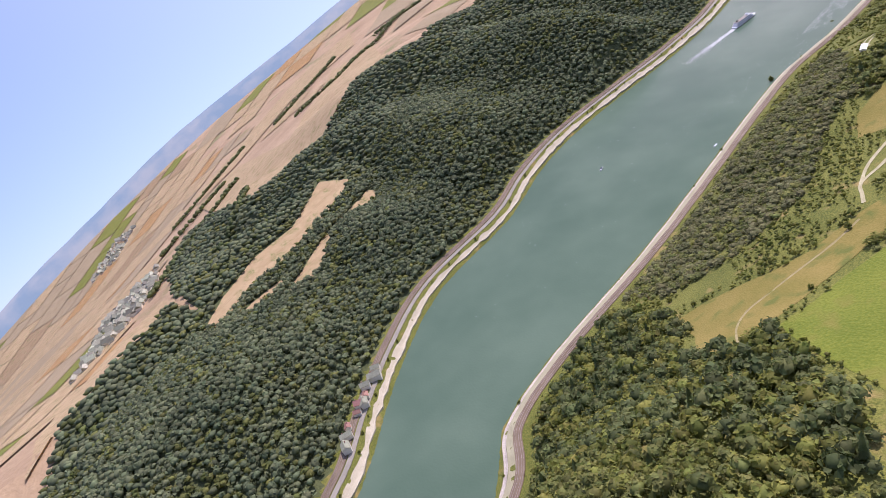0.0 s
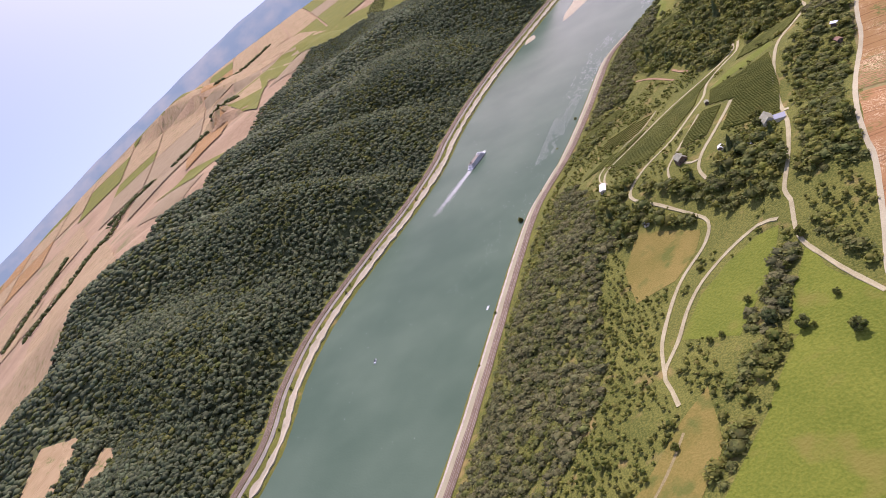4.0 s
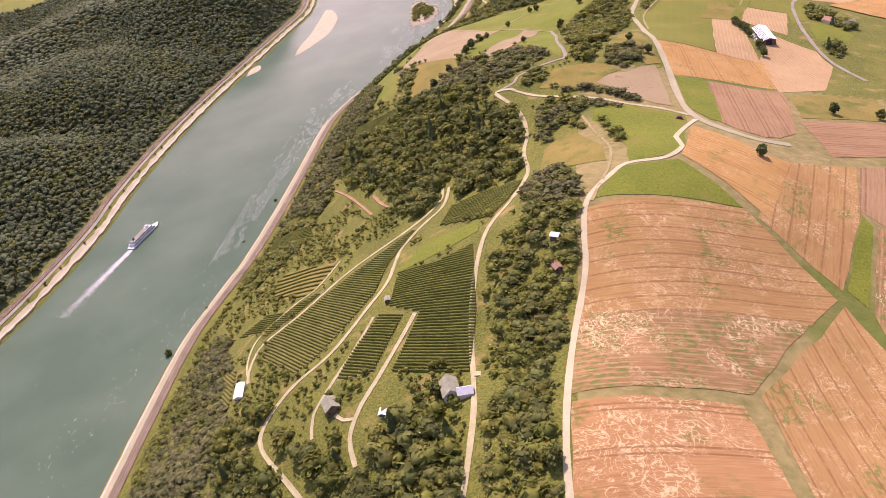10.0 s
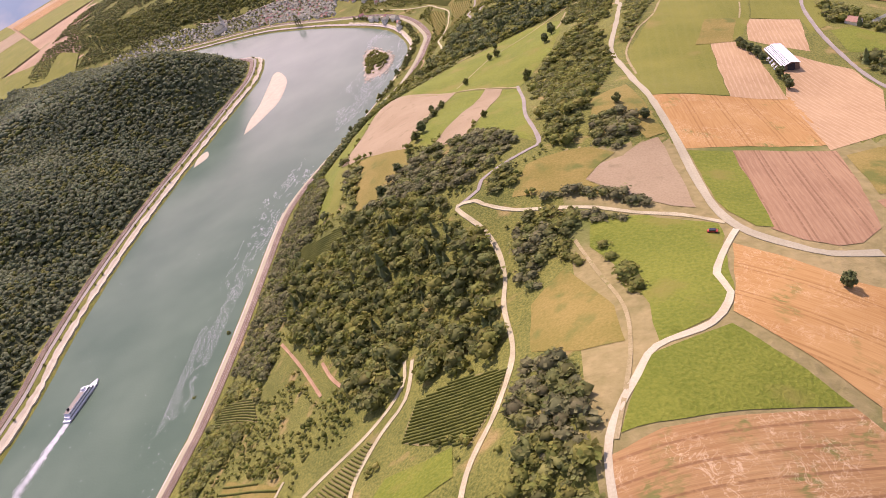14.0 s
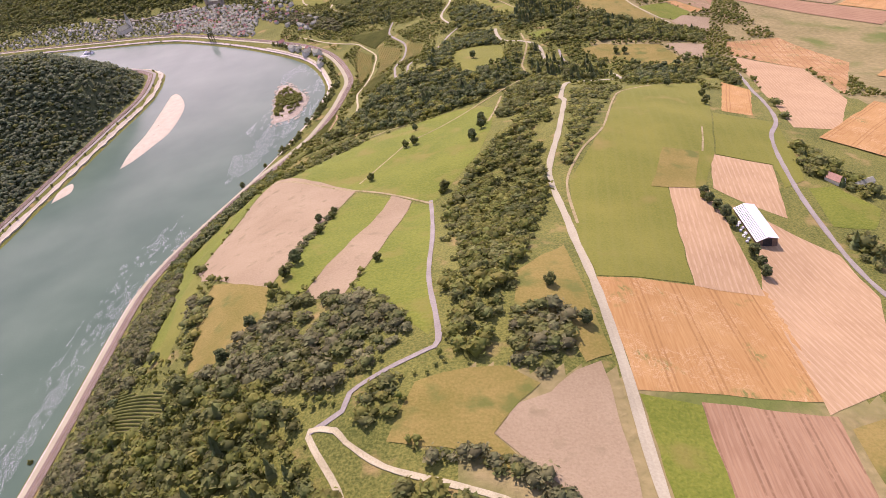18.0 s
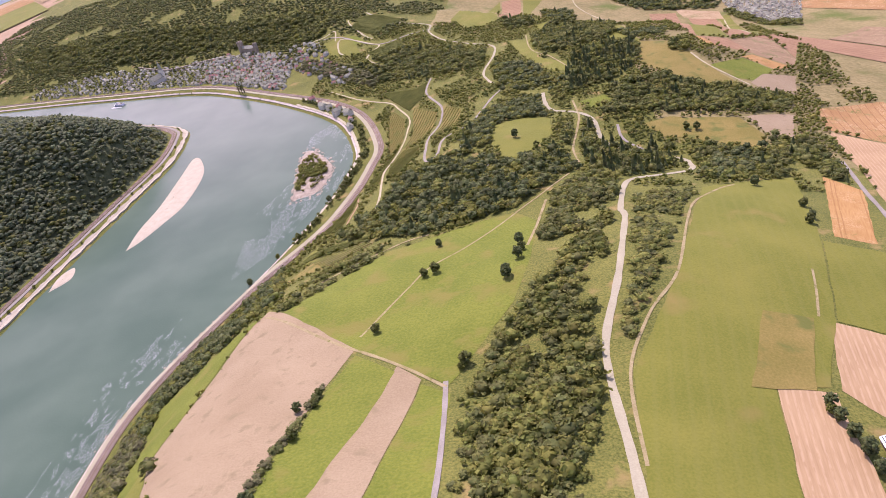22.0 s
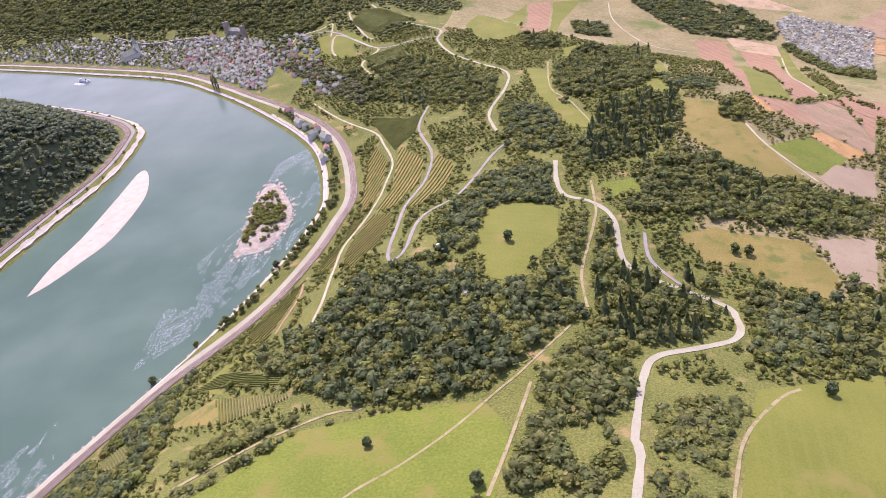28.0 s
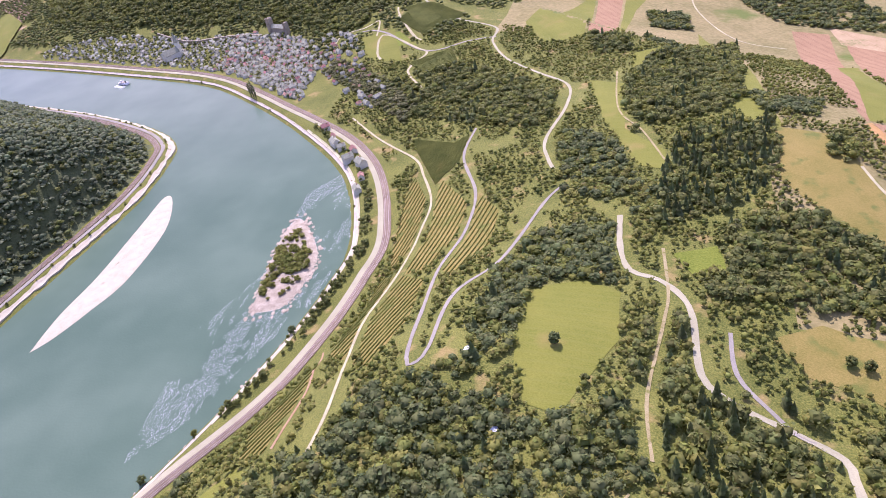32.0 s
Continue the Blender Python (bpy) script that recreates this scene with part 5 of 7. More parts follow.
wood(6.3, 6.9, 'trees on the northern slope', [(-112, 1729), (-69, 1733), (-42, 1648), (-16, 1624), (-19, 1570), (-54, 1604), (-98, 1625), (-108, 1689)])
wood(6.7, 8.6, 'wooded spur above the vineyards', [(-355, 1917), (-300, 1952), (-206, 1914), (-130, 1841), (-126, 1747), (-187, 1780), (-257, 1815), (-302, 1842)])
wood(7.0, 8.6, 'wooded patches on the far slope', [(-116, 2033), (-68, 2012), (-58, 1969), (-102, 1968)])
wood(7.0, 8.6, 'wooded strip on the far slope', [(-53, 2114), (-1, 2034), (-4, 2012), (-47, 2064)])
wood(6.7, 8.6, 'belt of wood across the slope', [(21, 1571), (67, 1599), (120, 1588), (163, 1567), (205, 1564), (192, 1519), (152, 1490), (103, 1491), (46, 1492), (10, 1491)])
wood(6.3, 8.6, 'wood in a side valley', [(75, 1399), (102, 1420), (129, 1398), (153, 1393), (128, 1317), (111, 1330), (73, 1349)])
wood(5.5, 5.5, 'belt of bushes along a meadow', [(-222, 1163), (-226, 1180), (-194, 1209), (-164, 1257), (-154, 1240), (-179, 1196)])
wood(3.6, 3.0, 'hedge between two plots', [(-155, 1080), (-154, 1066), (-161, 980), (-165, 982), (-158, 1066)])
wood(5.5, 4.3, 'hedge between slope meadows', [(-218, 993), (-217, 968), (-213, 940), (-205, 932), (-207, 967), (-213, 1000)])

wood(4.8, 4.6, 'hedge along a gravel track', [(-82, 846), (-52, 842), (-24, 824), (-26, 813), (-54, 822), (-78, 836)])
wood(5.2, 5.0, 'thicket beside a grassy path', [(-72, 815), (-58, 806), (-52, 788), (-43, 765), (-38, 740), (-42, 735), (-52, 760), (-62, 785), (-76, 800)])
wood(5.2, 5.0, 'thicket beside a gravel track', [(-92, 825), (-72, 818), (-70, 790), (-84, 775), (-92, 790)])

wood(5.6, 7.0, 'belt of trees on the river slope', [(-366, 1025), (-367, 1081), (-359, 1157), (-358, 1232), (-334, 1321), (-302, 1360), (-240, 1225), (-245, 1165), (-281, 1150), (-288, 1110), (-240, 1010), (-242, 984), (-242, 955), (-259, 962), (-268, 948)])
wood(5.0, 5.0, 'belt of bushes below a meadow', [(-213, 1222), (-189, 1232), (-162, 1243), (-141, 1254), (-107, 1244), (-110, 1232), (-144, 1230), (-169, 1214)])

wood(6.7, 9.0, 'dark wood above the town', [(-566, 2165), (-445, 2161), (-443, 2098), (-479, 2093), (-547, 2117)])
wood(6.5, 8.6, 'dark wood on the slope beside the town', [(-339, 1917), (-316, 1943), (-247, 1949), (-201, 1764), (-262, 1833), (-316, 1870)])
wood(6.6, 9.6, 'dense broad-leaved wood above the river', [(-318, 232), (-269, 178), (-73, 185), (-50, 160), (-60, 50), (-250, 60), (-285, 120), (-312, 190)])
field('grass_bright', 0, 'green hillside meadow above the town', [(-436, 2054), (-376, 2059), (-338, 2016), (-381, 2021), (-418, 2027)])
vineyard('vine', 60, 'green vineyard on the hill above the town', [(-389, 2131), (-350, 2146), (-290, 2114), (-336, 2038), (-353, 2067)])
vineyard('vine', 20, 'green vineyard on the hill beside the town', [(-338, 1969), (-284, 1996), (-265, 1951), (-317, 1946)])
track('gravel', 3.0, 'pale lane winding between hillside houses', [(-384, 1991), (-394, 2007), (-403, 2047), (-391, 2053), (-336, 2008), (-318, 1990), (-333, 1950), (-300, 1900)])
track('gravel', 2.6, 'pale lane beside a hillside vineyard', [(-400, 2135), (-393, 2114), (-376, 2083), (-350, 2042), (-336, 2030)])
track('gravel', 2.6, 'pale lane among hillside houses', [(-480, 2060), (-475, 2084), (-439, 2088), (-420, 2100), (-410, 2056)])
field('soil', -59, 'brown harvested field on the far plateau', [(146, 2224), (193, 2219), (181, 1823), (146, 1763), (139, 1879)])
field('grass_olive', -59, 'green strip on the far plateau', [(179, 2068), (204, 2078), (190, 1772), (149, 1765)])
field('soil', -59, 'brown field on the far plateau', [(209, 2179), (252, 2158), (232, 1828), (193, 1775), (208, 2081)])
field('grass_olive', -59, 'green field on the far plateau', [(257, 2163), (278, 2179), (256, 1853), (234, 1823)])
field('wheat_gold', -59, 'narrow golden strip of grain', [(142, 1751), (150, 1759), (162, 1712), (150, 1707)])
field('soil', -59, 'brown field behind a golden strip', [(152, 1759), (186, 1762), (203, 1699), (164, 1711)])
field('grass_bright', -59, 'green field beside a track', [(137, 1631), (183, 1672), (209, 1644), (182, 1600), (162, 1601)])
field('wheat_gold', -59, 'golden grain field', [(185, 1676), (199, 1689), (233, 1661), (211, 1647)])
field('soil_red', -59, 'reddish harvested field on the plateau', [(188, 1753), (246, 1817), (247, 1694), (238, 1665), (204, 1695)])
field('soil', -59, 'brown field at the edge of the plateau', [(258, 1848), (283, 1805), (249, 1699), (251, 1822)])
field('soil_pale', -59, 'pale plot beside a wood', [(174, 1593), (195, 1624), (228, 1629), (213, 1577), (183, 1578)])
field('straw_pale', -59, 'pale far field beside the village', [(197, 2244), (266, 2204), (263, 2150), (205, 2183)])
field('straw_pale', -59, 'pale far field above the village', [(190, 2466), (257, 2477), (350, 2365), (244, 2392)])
field('grass_olive', -59, 'green field on the northern hill', [(-207, 2098), (-136, 2348), (-120, 2029), (-176, 2010)])
field('soil', -59, 'brown field on the northern hill', [(-132, 2344), (-94, 2367), (-86, 2031), (-116, 2033)])
field('grass_olive', -59, 'green field beside a brown one', [(-89, 2369), (-40, 2389), (-70, 2265), (-84, 2039)])
track('gravel', 2.2, 'pale track across the far fields', [(263, 2142), (233, 1854), (305, 1873)])
track('gravel', 2.2, 'pale track beside a green field', [(125, 1669), (138, 1632), (170, 1585)])
track('gravel', 2.2, 'pale track over the northern hill', [(10, 2383), (19, 2283), (68, 2163), (131, 2152)])
wood(6.3, 9.0, 'dark copse on a dry hillside', [(108, 1727), (135, 1717), (125, 1669), (102, 1679)])
wood(6.3, 7.0, 'wood beyond the far fields', [(36, 2432), (185, 2465), (179, 2409), (235, 2391), (287, 2268), (263, 2228), (136, 2254), (95, 2309)])
wood(6.3, 7.0, 'wood below the far village', [(286, 2218), (326, 2088), (369, 2068), (356, 2024), (310, 2055), (273, 2196)])
wood(6.3, 9.0, 'dark wood on the northern slope', [(-67, 1830), (-49, 1915), (67, 2143), (53, 1807), (27, 1763), (-46, 1724)])
wood(6.3, 7.0, 'trees along a far hedge', [(48, 1828), (75, 1801), (115, 1795), (107, 1758), (67, 1763)])
wood(6.3, 9.0, 'dark mixed wood on the northern slope', [(-12, 1705), (71, 1747), (67, 1651), (31, 1593), (-24, 1569), (-17, 1672)])

HILLTOWN = [(-541, 2091), (-501, 2101), (-453, 2076), (-415, 2019), (-392, 1955), (-347, 1919), (-340, 1880), (-362, 1862), (-400, 1896), (-478, 1990)]
FAR_VILLAGE = [(288, 2319), (320, 2349), (428, 2267), (365, 2054), (326, 2088), (286, 2218)]
PLAIN_VILLAGE = [(-1430, 10), (-1865, 170), (-1872, 335), (-1606, 268), (-1467, 106), (-1420, 32)]
HAMLET = [(-509, 215), (-507, 225), (-459, 154), (-446, 135), (-453, 131), (-485, 181)]
SHOREVILLAS = [(-411, 1837), (-347, 1777), (-296, 1704), (-299, 1669), (-339, 1740)]
BAR = [(-533, 1460), (-539, 1506), (-538, 1562), (-545, 1640), (-550, 1697), (-534, 1689), (-508, 1634), (-500, 1557), (-510, 1513), (-522, 1478)]
BAR_SMALL = [(-594, 1395), (-599, 1424), (-589, 1440), (-579, 1416)]
ISLE = [(-344, 1517), (-353, 1557), (-365, 1628), (-356, 1651), (-318, 1602), (-311, 1565), (-317, 1527)]
SOLITARY_A = [(69, 1047), (70, 1039), (72, 1030), (74, 1022), (75, 1013), (78, 986), (79, 978), (78, 969), (-170, 943), (-164, 963), (-161, 948), (-181, 926), (-26, 933), (-14, 907), (-153, 1060), (-155, 1035), (-157, 992), (-160, 979), (-110, 978), (119, 1228), (-121, 1188), (-114, 1191), (-140, 1129), (-60, 1184), (-66, 1161), (-84, 1089)]
SOLITARY_B = [(-339, 1354), (-323, 1394), (-304, 1415), (-296, 1429), (-291, 1493), (82, 1452), (91, 1450), (-71, 1428), (-52, 1402), (103, 1299), (-60, 1207)]
SOLITARY_C = [(-396, 995), (-406, 764), (-403, 921), (32, 748), (92, 834), (121, 837), (-72, 538), (-84, 531), (-80, 591), (-131, 583), (-134, 564), (-122, 554)]
SOLITARY_D = [(-113, 442), (-107, 452), (-108, 426), (-114, 418), (-100, 410), (-79, 400), (-86, 424), (-72, 536), (-100, 470), (-122, 584), (-123, 600), (-117, 560), (-132, 563)]
SOLITARY_E = [(-86, 1085), (-66, 1164), (-58, 1195), (-154, 1069), (-161, 1057), (-118, 1233), (115, 1219), (121, 1251), (68, 1043)]
SOLITARY_F = [(-144, 421), (-138, 422), (-126, 440), (-117, 440), (-96, 409), (-112, 381), (-162, 368), (-156, 363), (-153, 309)]
RAPIDS_NORTH = [(-366, 1364), (-384, 1495), (-358, 1568), (-371, 1698), (-337, 1743), (-284, 1639), (-294, 1527), (-313, 1476), (-337, 1403)]
RAPIDS_MID = [(-426, 879), (-433, 1025), (-433, 1228), (-398, 1317), (-367, 1266), (-388, 1188), (-404, 1046), (-406, 906)]
RAPIDS_SOUTH = [(-467, 606), (-455, 720), (-437, 898), (-413, 991), (-394, 826), (-416, 689), (-431, 600)]
FOREST_EDGE = [(-696, -62), (-771, -32), (-897, 25), (-1082, 156), (-817, 170), (-1270, 222), (-1666, 315), (-1877, 438), (-1771, 499), (-1276, 518), (-1236, 573), (-1238, 686), (-1218, 835), (-1401, 1530), (-1401, 1818), (-1298, 2309)]


def tree_material(k):
    return "leaf" if k % 3 else "leaf_dark"


# the town reaches from the railway to the foot of the hill
front = shifted(east, (24 + inland(east[:, 1]))[:, None])
front = front[(front[:, 0] < -470) & (front[:, 0] > -1150) & (front[:, 1] > 1800)][::4]
back = [(-1162, 2194), (-1096, 2206), (-987, 2199), (-787, 2174), (-616, 2137), (-570, 2123), (-541, 2091), (-482, 2001)]
TOWN = [(float(x), float(y)) for x, y in front] + back
for poly in (TOWN, SHOREVILLAS):
    cover_polygon(poly)
for k, (step, tall, label, poly) in enumerate(WOODS):
    step *= 0.9
    p = np.asarray(poly, float)
    x, y, rng = jitter(p[:, 0].min(), p[:, 0].max(), p[:, 1].min(), p[:, 1].max(), step, 100 + k)
    keep = inside(x, y, p + 0.0) & ~covered(x, y, LINES if any(w in label for w in ("hedge", "thicket", "copse", "far ", "northern")) else COVER)
    de, se = line_distance(x, y, EASTLINE)
    keep &= (se > 0) & (de > 25)
    gap = np.array([noise.noise((a / 30, b / 30, k)) + 0.55 * noise.noise((a / 11, b / 11, k + 5)) for a, b in zip(x, y)])
    keep &= gap > (-9 if "hedge" in label else -0.7 if tall > 7 else -0.38)
    x, y, gap = x[keep], y[keep], gap[keep]
    big = np.clip(rng.rand(len(x)) ** 1.7 + 0.35 * np.clip(gap, -0.5, 0.7), 0, 1.1)
    r = step * (0.58 + 0.58 * big)
    h = tall * (0.42 + 0.75 * big)
    needle = rng.rand(len(x)) < (0.4 if "mixed" in label else 0.06 if tall > 7 else 0)
    light = ~needle & (rng.rand(len(x)) < 0.4)
    main = ~needle & ~light
    grove("trees", x[main], y[main], r[main], h[main], tree_material(k) if tall > 6.5 else "leaf_bush" if k % 2 else "leaf_olive", MANY, label, "wood", seed=k)
    grove("trees", x[light], y[light], r[light], h[light] * 0.9, "leaf_bush" if tall > 6.5 else "leaf", MANY, label, "wood", seed=k + 60)
    grove("conifers", x[needle], y[needle], r[needle] * 0.75, h[needle] * 1.25, "leaf_dark", SPRUCE, "dark pointed conifers among broad-leaved trees", "wood", seed=k + 90)
    for a, b in zip(x, y):
        i, j = int((a - CX0) / CELL), int((b - CY0) / CELL)
        if 0 <= i < COVER.shape[0] and 0 <= j < COVER.shape[1]:
            COVER[i - 1:i + 2, j - 1:j + 2] = True

# the forest on the western hills
bank = chain(WEST_BANK, 30)
bank = bank[(bank[:, 1] > -200)]
forest = np.concatenate([bank, np.array([(-1600, 2160)]), np.array(FOREST_EDGE[::-1])])
for k, (lo, hi, step) in enumerate(((28, 300, 6.6), (300, 700, 9.4), (700, 2000, 15.0))):
    x, y, rng = jitter(-2600, -430, -200, 2150, step, 300 + k)
    keep = inside(x, y, forest) & ~covered(x, y)
    x, y = x[keep], y[keep]
    dw, sw = line_distance(x, y, WESTLINE)
    keep = (sw < 0) & (dw > lo) & (dw <= hi)
    x, y = x[keep], y[keep]
    for poly in OPEN_LAND:
        keep = ~inside(x, y, poly)
        x, y = x[keep], y[keep]
    rk = np.random.RandomState(k)
    age = np.array([noise.noise((a / 70, b / 70, 6)) + 0.6 * noise.noise((a / 24, b / 24, 2)) for a, b in zip(x, y)])
    r = step * (0.70 + 0.38 * rk.rand(len(x)) ** 1.3 + 0.12 * np.clip(age, -0.6, 0.8))
    h = (6.5 + 0.35 * step) * (0.72 + 0.42 * rk.rand(len(x)) + 0.3 * np.clip(age, -0.7, 0.8))
    young = rk.rand(len(x)) < np.clip(0.2 - 0.4 * age, 0.05, 0.5)
    grove("forest", x[young], y[young], r[young], h[young] * 0.9, "leaf", ONE if k == 0 else FAR, "lighter green young trees in a steep forest", "forest", seed=44 + k)
    x, y, r, h = x[~young], y[~young], r[~young], h[~young]
    grove("forest", x, y, r, h, "leaf_forest_haze", ONE if k == 0 else FAR, "dense dark green deciduous forest on steep hills", "forest", seed=40 + k)

# the forest on the hills behind the town
north = [(-1500, 2290), (-1100, 2200), (-820, 2150), (-640, 2120), (-480, 2040), (-360, 1990), (-300, 2040), (-240, 2200), (-250, 2600), (-1500, 2750)]
x, y, rng = jitter(-1500, -240, 1980, 2750, 8.0, 321)
keep = inside(x, y, north) & ~covered(x, y)
x, y = x[keep], y[keep]
keep = np.array([noise.noise((a / 60, b / 60, 9)) > -0.25 for a, b in zip(x, y)])
x, y = x[keep], y[keep]
grove("forest", x, y, 8.0 * rng.uniform(0.5, 0.78, len(x)), rng.uniform(5, 9, len(x)), "leaf", FAR, "green forest on the hills behind the town", "forest", seed=55)

# strips of wood between the fields of the western plain
for k, line in enumerate(([(-2216, 1481), (-2129, 1649)], [(-1925, 926), (-1992, 1171), (-2200, 1616)],
                          [(-2007, 1685), (-1957, 1830), (-1837, 1913)], [(-2403, 2417), (-2323, 2733)], [(-1553, 239), (-1702, 385), (-1861, 621)], [(-1980, 384), (-2117, 675)], [(-1385, 361), (-1447, 476), (-1573, 538)], [(-2352, 1028), (-2590, 1489)], [(-2323, 528), (-2567, 947)])):
    p = chain(line, 11.0)
    rs = np.random.RandomState(500 + k)
    q = np.concatenate([p + rs.uniform(-14, 14, p.shape) for _ in range(4)])
    rr = rs.uniform(6, 12, len(q))
    grove("trees", q[:, 0], q[:, 1], rr, rr * 1.5, "leaf_dark", FAR, "dark strip of wood between fields on the plain", "wood", seed=520 + k)

# scrub scattered over the eastern slopes
x, y, rng = jitter(-410, 290, -60, 2080, 4.6, 700)
de, se = line_distance(x, y, EASTLINE)
keep = (se > 0) & (de > 26) & ~covered(x, y)
x, y, de = x[keep], y[keep], de[keep]
gap = np.array([noise.noise((a / 45, b / 45, 2)) + 0.5 * noise.noise((a / 14, b / 14, 8)) for a, b in zip(x, y)])
slope = (de < 215) | (y > 1290)
keep = gap > np.where(slope, -0.3, np.where((x > -62) & (y < 1290), 9, 0.08))
x, y, gap = x[keep], y[keep], gap[keep]
r = (0.9 + 1.7 * rng.rand(len(x)) ** 1.6 + 1.3 * np.clip(gap, 0, 0.6)) * np.where(y > 1290, 1.3, 1.0)
grove("bushes", x, y, r, r * (1.1 + 0.8 * rng.rand(len(x))), "leaf_bush", ONE, "scattered green bushes and young trees on grassy slopes", "bushes", seed=77)


# ---- far country: patchwork of fields on the plains ----
def patchwork(x0, x1, y0, y1, cell, angle, seed, kinds, skip, lift, label):
    rng = random.Random(seed)
    c, s = math.cos(radians(angle)), math.sin(radians(angle))
    cx, cy = (x0 + x1) / 2, (y0 + y1) / 2
    half = max(x1 - x0, y1 - y0) * 0.75
    u = -half
    while u < half:
        du = cell * rng.uniform(0.6, 1.4)
        v = -half + rng.uniform(0, cell)
        while v < half:
            dv = cell * rng.uniform(0.9, 2.6)
            q = [(cx + a * c - b * s, cy + a * s + b * c) for a, b in ((u + 4, v + 4), (u + du - 4, v + 4), (u + du - 4, v + dv - 4), (u + 4, v + dv - 4))]
            mx, my = sum(p[0] for p in q) / 4, sum(p[1] for p in q) / 4
            if x0 < mx < x1 and y0 < my < y1 and not any(skip(*p) for p in q + [(mx, my)]):
                ob = drape("field", q, rng.choice(kinds), angle + 90 * (rng.random() < 0.5), max(14.0, cell / 6), lift + rng.uniform(0, 0.3))
                tagged(ob, label, "field", kind="structure")
            v += dv
        u += du


def in_forest(x, y):
    return bool(inside(np.array([x]), np.array([y]), forest)[0]) or any(bool(inside(np.array([x]), np.array([y]), p)[0]) for p in OPEN_LAND[:8])


TAN = ["wheat_pale"] * 5 + ["wheat_gold", "soil", "soil_pale", "soil_pale", "grass_olive", "soil_red"]
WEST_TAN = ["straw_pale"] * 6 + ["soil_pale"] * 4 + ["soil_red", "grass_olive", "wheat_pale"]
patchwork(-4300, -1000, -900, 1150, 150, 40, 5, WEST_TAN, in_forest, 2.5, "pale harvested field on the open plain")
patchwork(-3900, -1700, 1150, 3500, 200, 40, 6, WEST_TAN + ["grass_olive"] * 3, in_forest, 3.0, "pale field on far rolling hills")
patchwork(-1650, -1100, 1000, 1850, 150, 80, 8, ["grass_olive", "wheat_pale", "soil_pale"], in_forest, 1.5, "pale field behind the forest")


def taken(x, y):
    return bool(covered(np.array([x]), np.array([y]))[0])


patchwork(95, 620, 260, 1000, 62, 40, 11, TAN, taken, 0.25, "pale harvested field on the plateau")
patchwork(150, 700, 1000, 2300, 120, 52, 12, TAN + ["soil_red"] * 3, taken, 0.6, "harvested field on the far plateau")

# the bare plain beyond the forest and the dry uplands, as parts of the ground sheet
mid = np.stack([vx.ravel(), vy.ravel()], 1)[tris].mean(1)
outer = np.array(FOREST_EDGE + [(-1700, 3300), (-2600, 3900), (-4700, 2400), (-4700, -1400), (-700, -1400)], float)
kind_of = np.where(inside(mid[:, 0], mid[:, 1], outer), 1, 0)
kind_of = np.where((mid[:, 0] > 60) & (mid[:, 1] > 1480 - (mid[:, 0] - 60)) | (mid[:, 1] > 2050) & (mid[:, 0] > -240) | (mid[:, 0] > 260), 2, kind_of)
kind_of = np.where((mid[:, 0] > -64) & (mid[:, 1] > 380) & (mid[:, 1] < 880) & (kind_of == 0), 2, kind_of)
ground.data.materials.append(MATS["plain"])
ground.data.materials.append(MATS["upland"])
ground.data.materials.append(MATS["undergrowth"])
kind_of = np.where(inside(mid[:, 0], mid[:, 1], forest) & (kind_of == 0) & (line_distance(mid[:, 0], mid[:, 1], WESTLINE)[0] > 26), 3, kind_of)
ground.data.polygons.foreach_set("material_index", kind_of.astype(np.int32))

# hill backdrop closing the horizon: its blue haze is painted in as emission
hills = bpy.data.materials.new("glowing_haze_hills")
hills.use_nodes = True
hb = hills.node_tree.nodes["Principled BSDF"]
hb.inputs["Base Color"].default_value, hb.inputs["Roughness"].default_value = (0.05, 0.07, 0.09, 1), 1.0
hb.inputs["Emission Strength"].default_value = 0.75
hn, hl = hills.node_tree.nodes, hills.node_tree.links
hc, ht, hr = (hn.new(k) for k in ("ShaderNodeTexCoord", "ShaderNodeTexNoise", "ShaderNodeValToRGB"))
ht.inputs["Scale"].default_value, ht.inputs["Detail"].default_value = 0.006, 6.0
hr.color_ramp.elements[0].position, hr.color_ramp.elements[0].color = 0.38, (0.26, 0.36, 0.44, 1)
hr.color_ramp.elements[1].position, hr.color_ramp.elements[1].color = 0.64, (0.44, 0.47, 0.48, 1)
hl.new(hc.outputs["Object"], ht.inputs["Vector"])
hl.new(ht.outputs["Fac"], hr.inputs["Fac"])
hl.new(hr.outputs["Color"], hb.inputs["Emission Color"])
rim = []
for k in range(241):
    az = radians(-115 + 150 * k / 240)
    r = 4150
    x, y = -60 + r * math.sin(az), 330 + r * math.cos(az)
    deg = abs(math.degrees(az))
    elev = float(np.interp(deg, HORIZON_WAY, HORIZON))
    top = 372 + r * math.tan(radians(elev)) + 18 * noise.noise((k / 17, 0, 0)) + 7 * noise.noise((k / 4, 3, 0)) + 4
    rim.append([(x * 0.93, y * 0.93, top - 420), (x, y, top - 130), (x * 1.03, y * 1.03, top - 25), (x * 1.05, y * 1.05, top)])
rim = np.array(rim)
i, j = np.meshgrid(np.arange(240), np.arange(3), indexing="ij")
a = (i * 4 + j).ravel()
tagged(new("backdrop", mesh_of("backdrop", rim.reshape(-1, 3), np.stack([a, a + 4, a + 5, a + 1], 1), hills, smooth=True)), "backdrop of wooded hills on the horizon with painted, glowing blue haze", "hills", kind="structure")

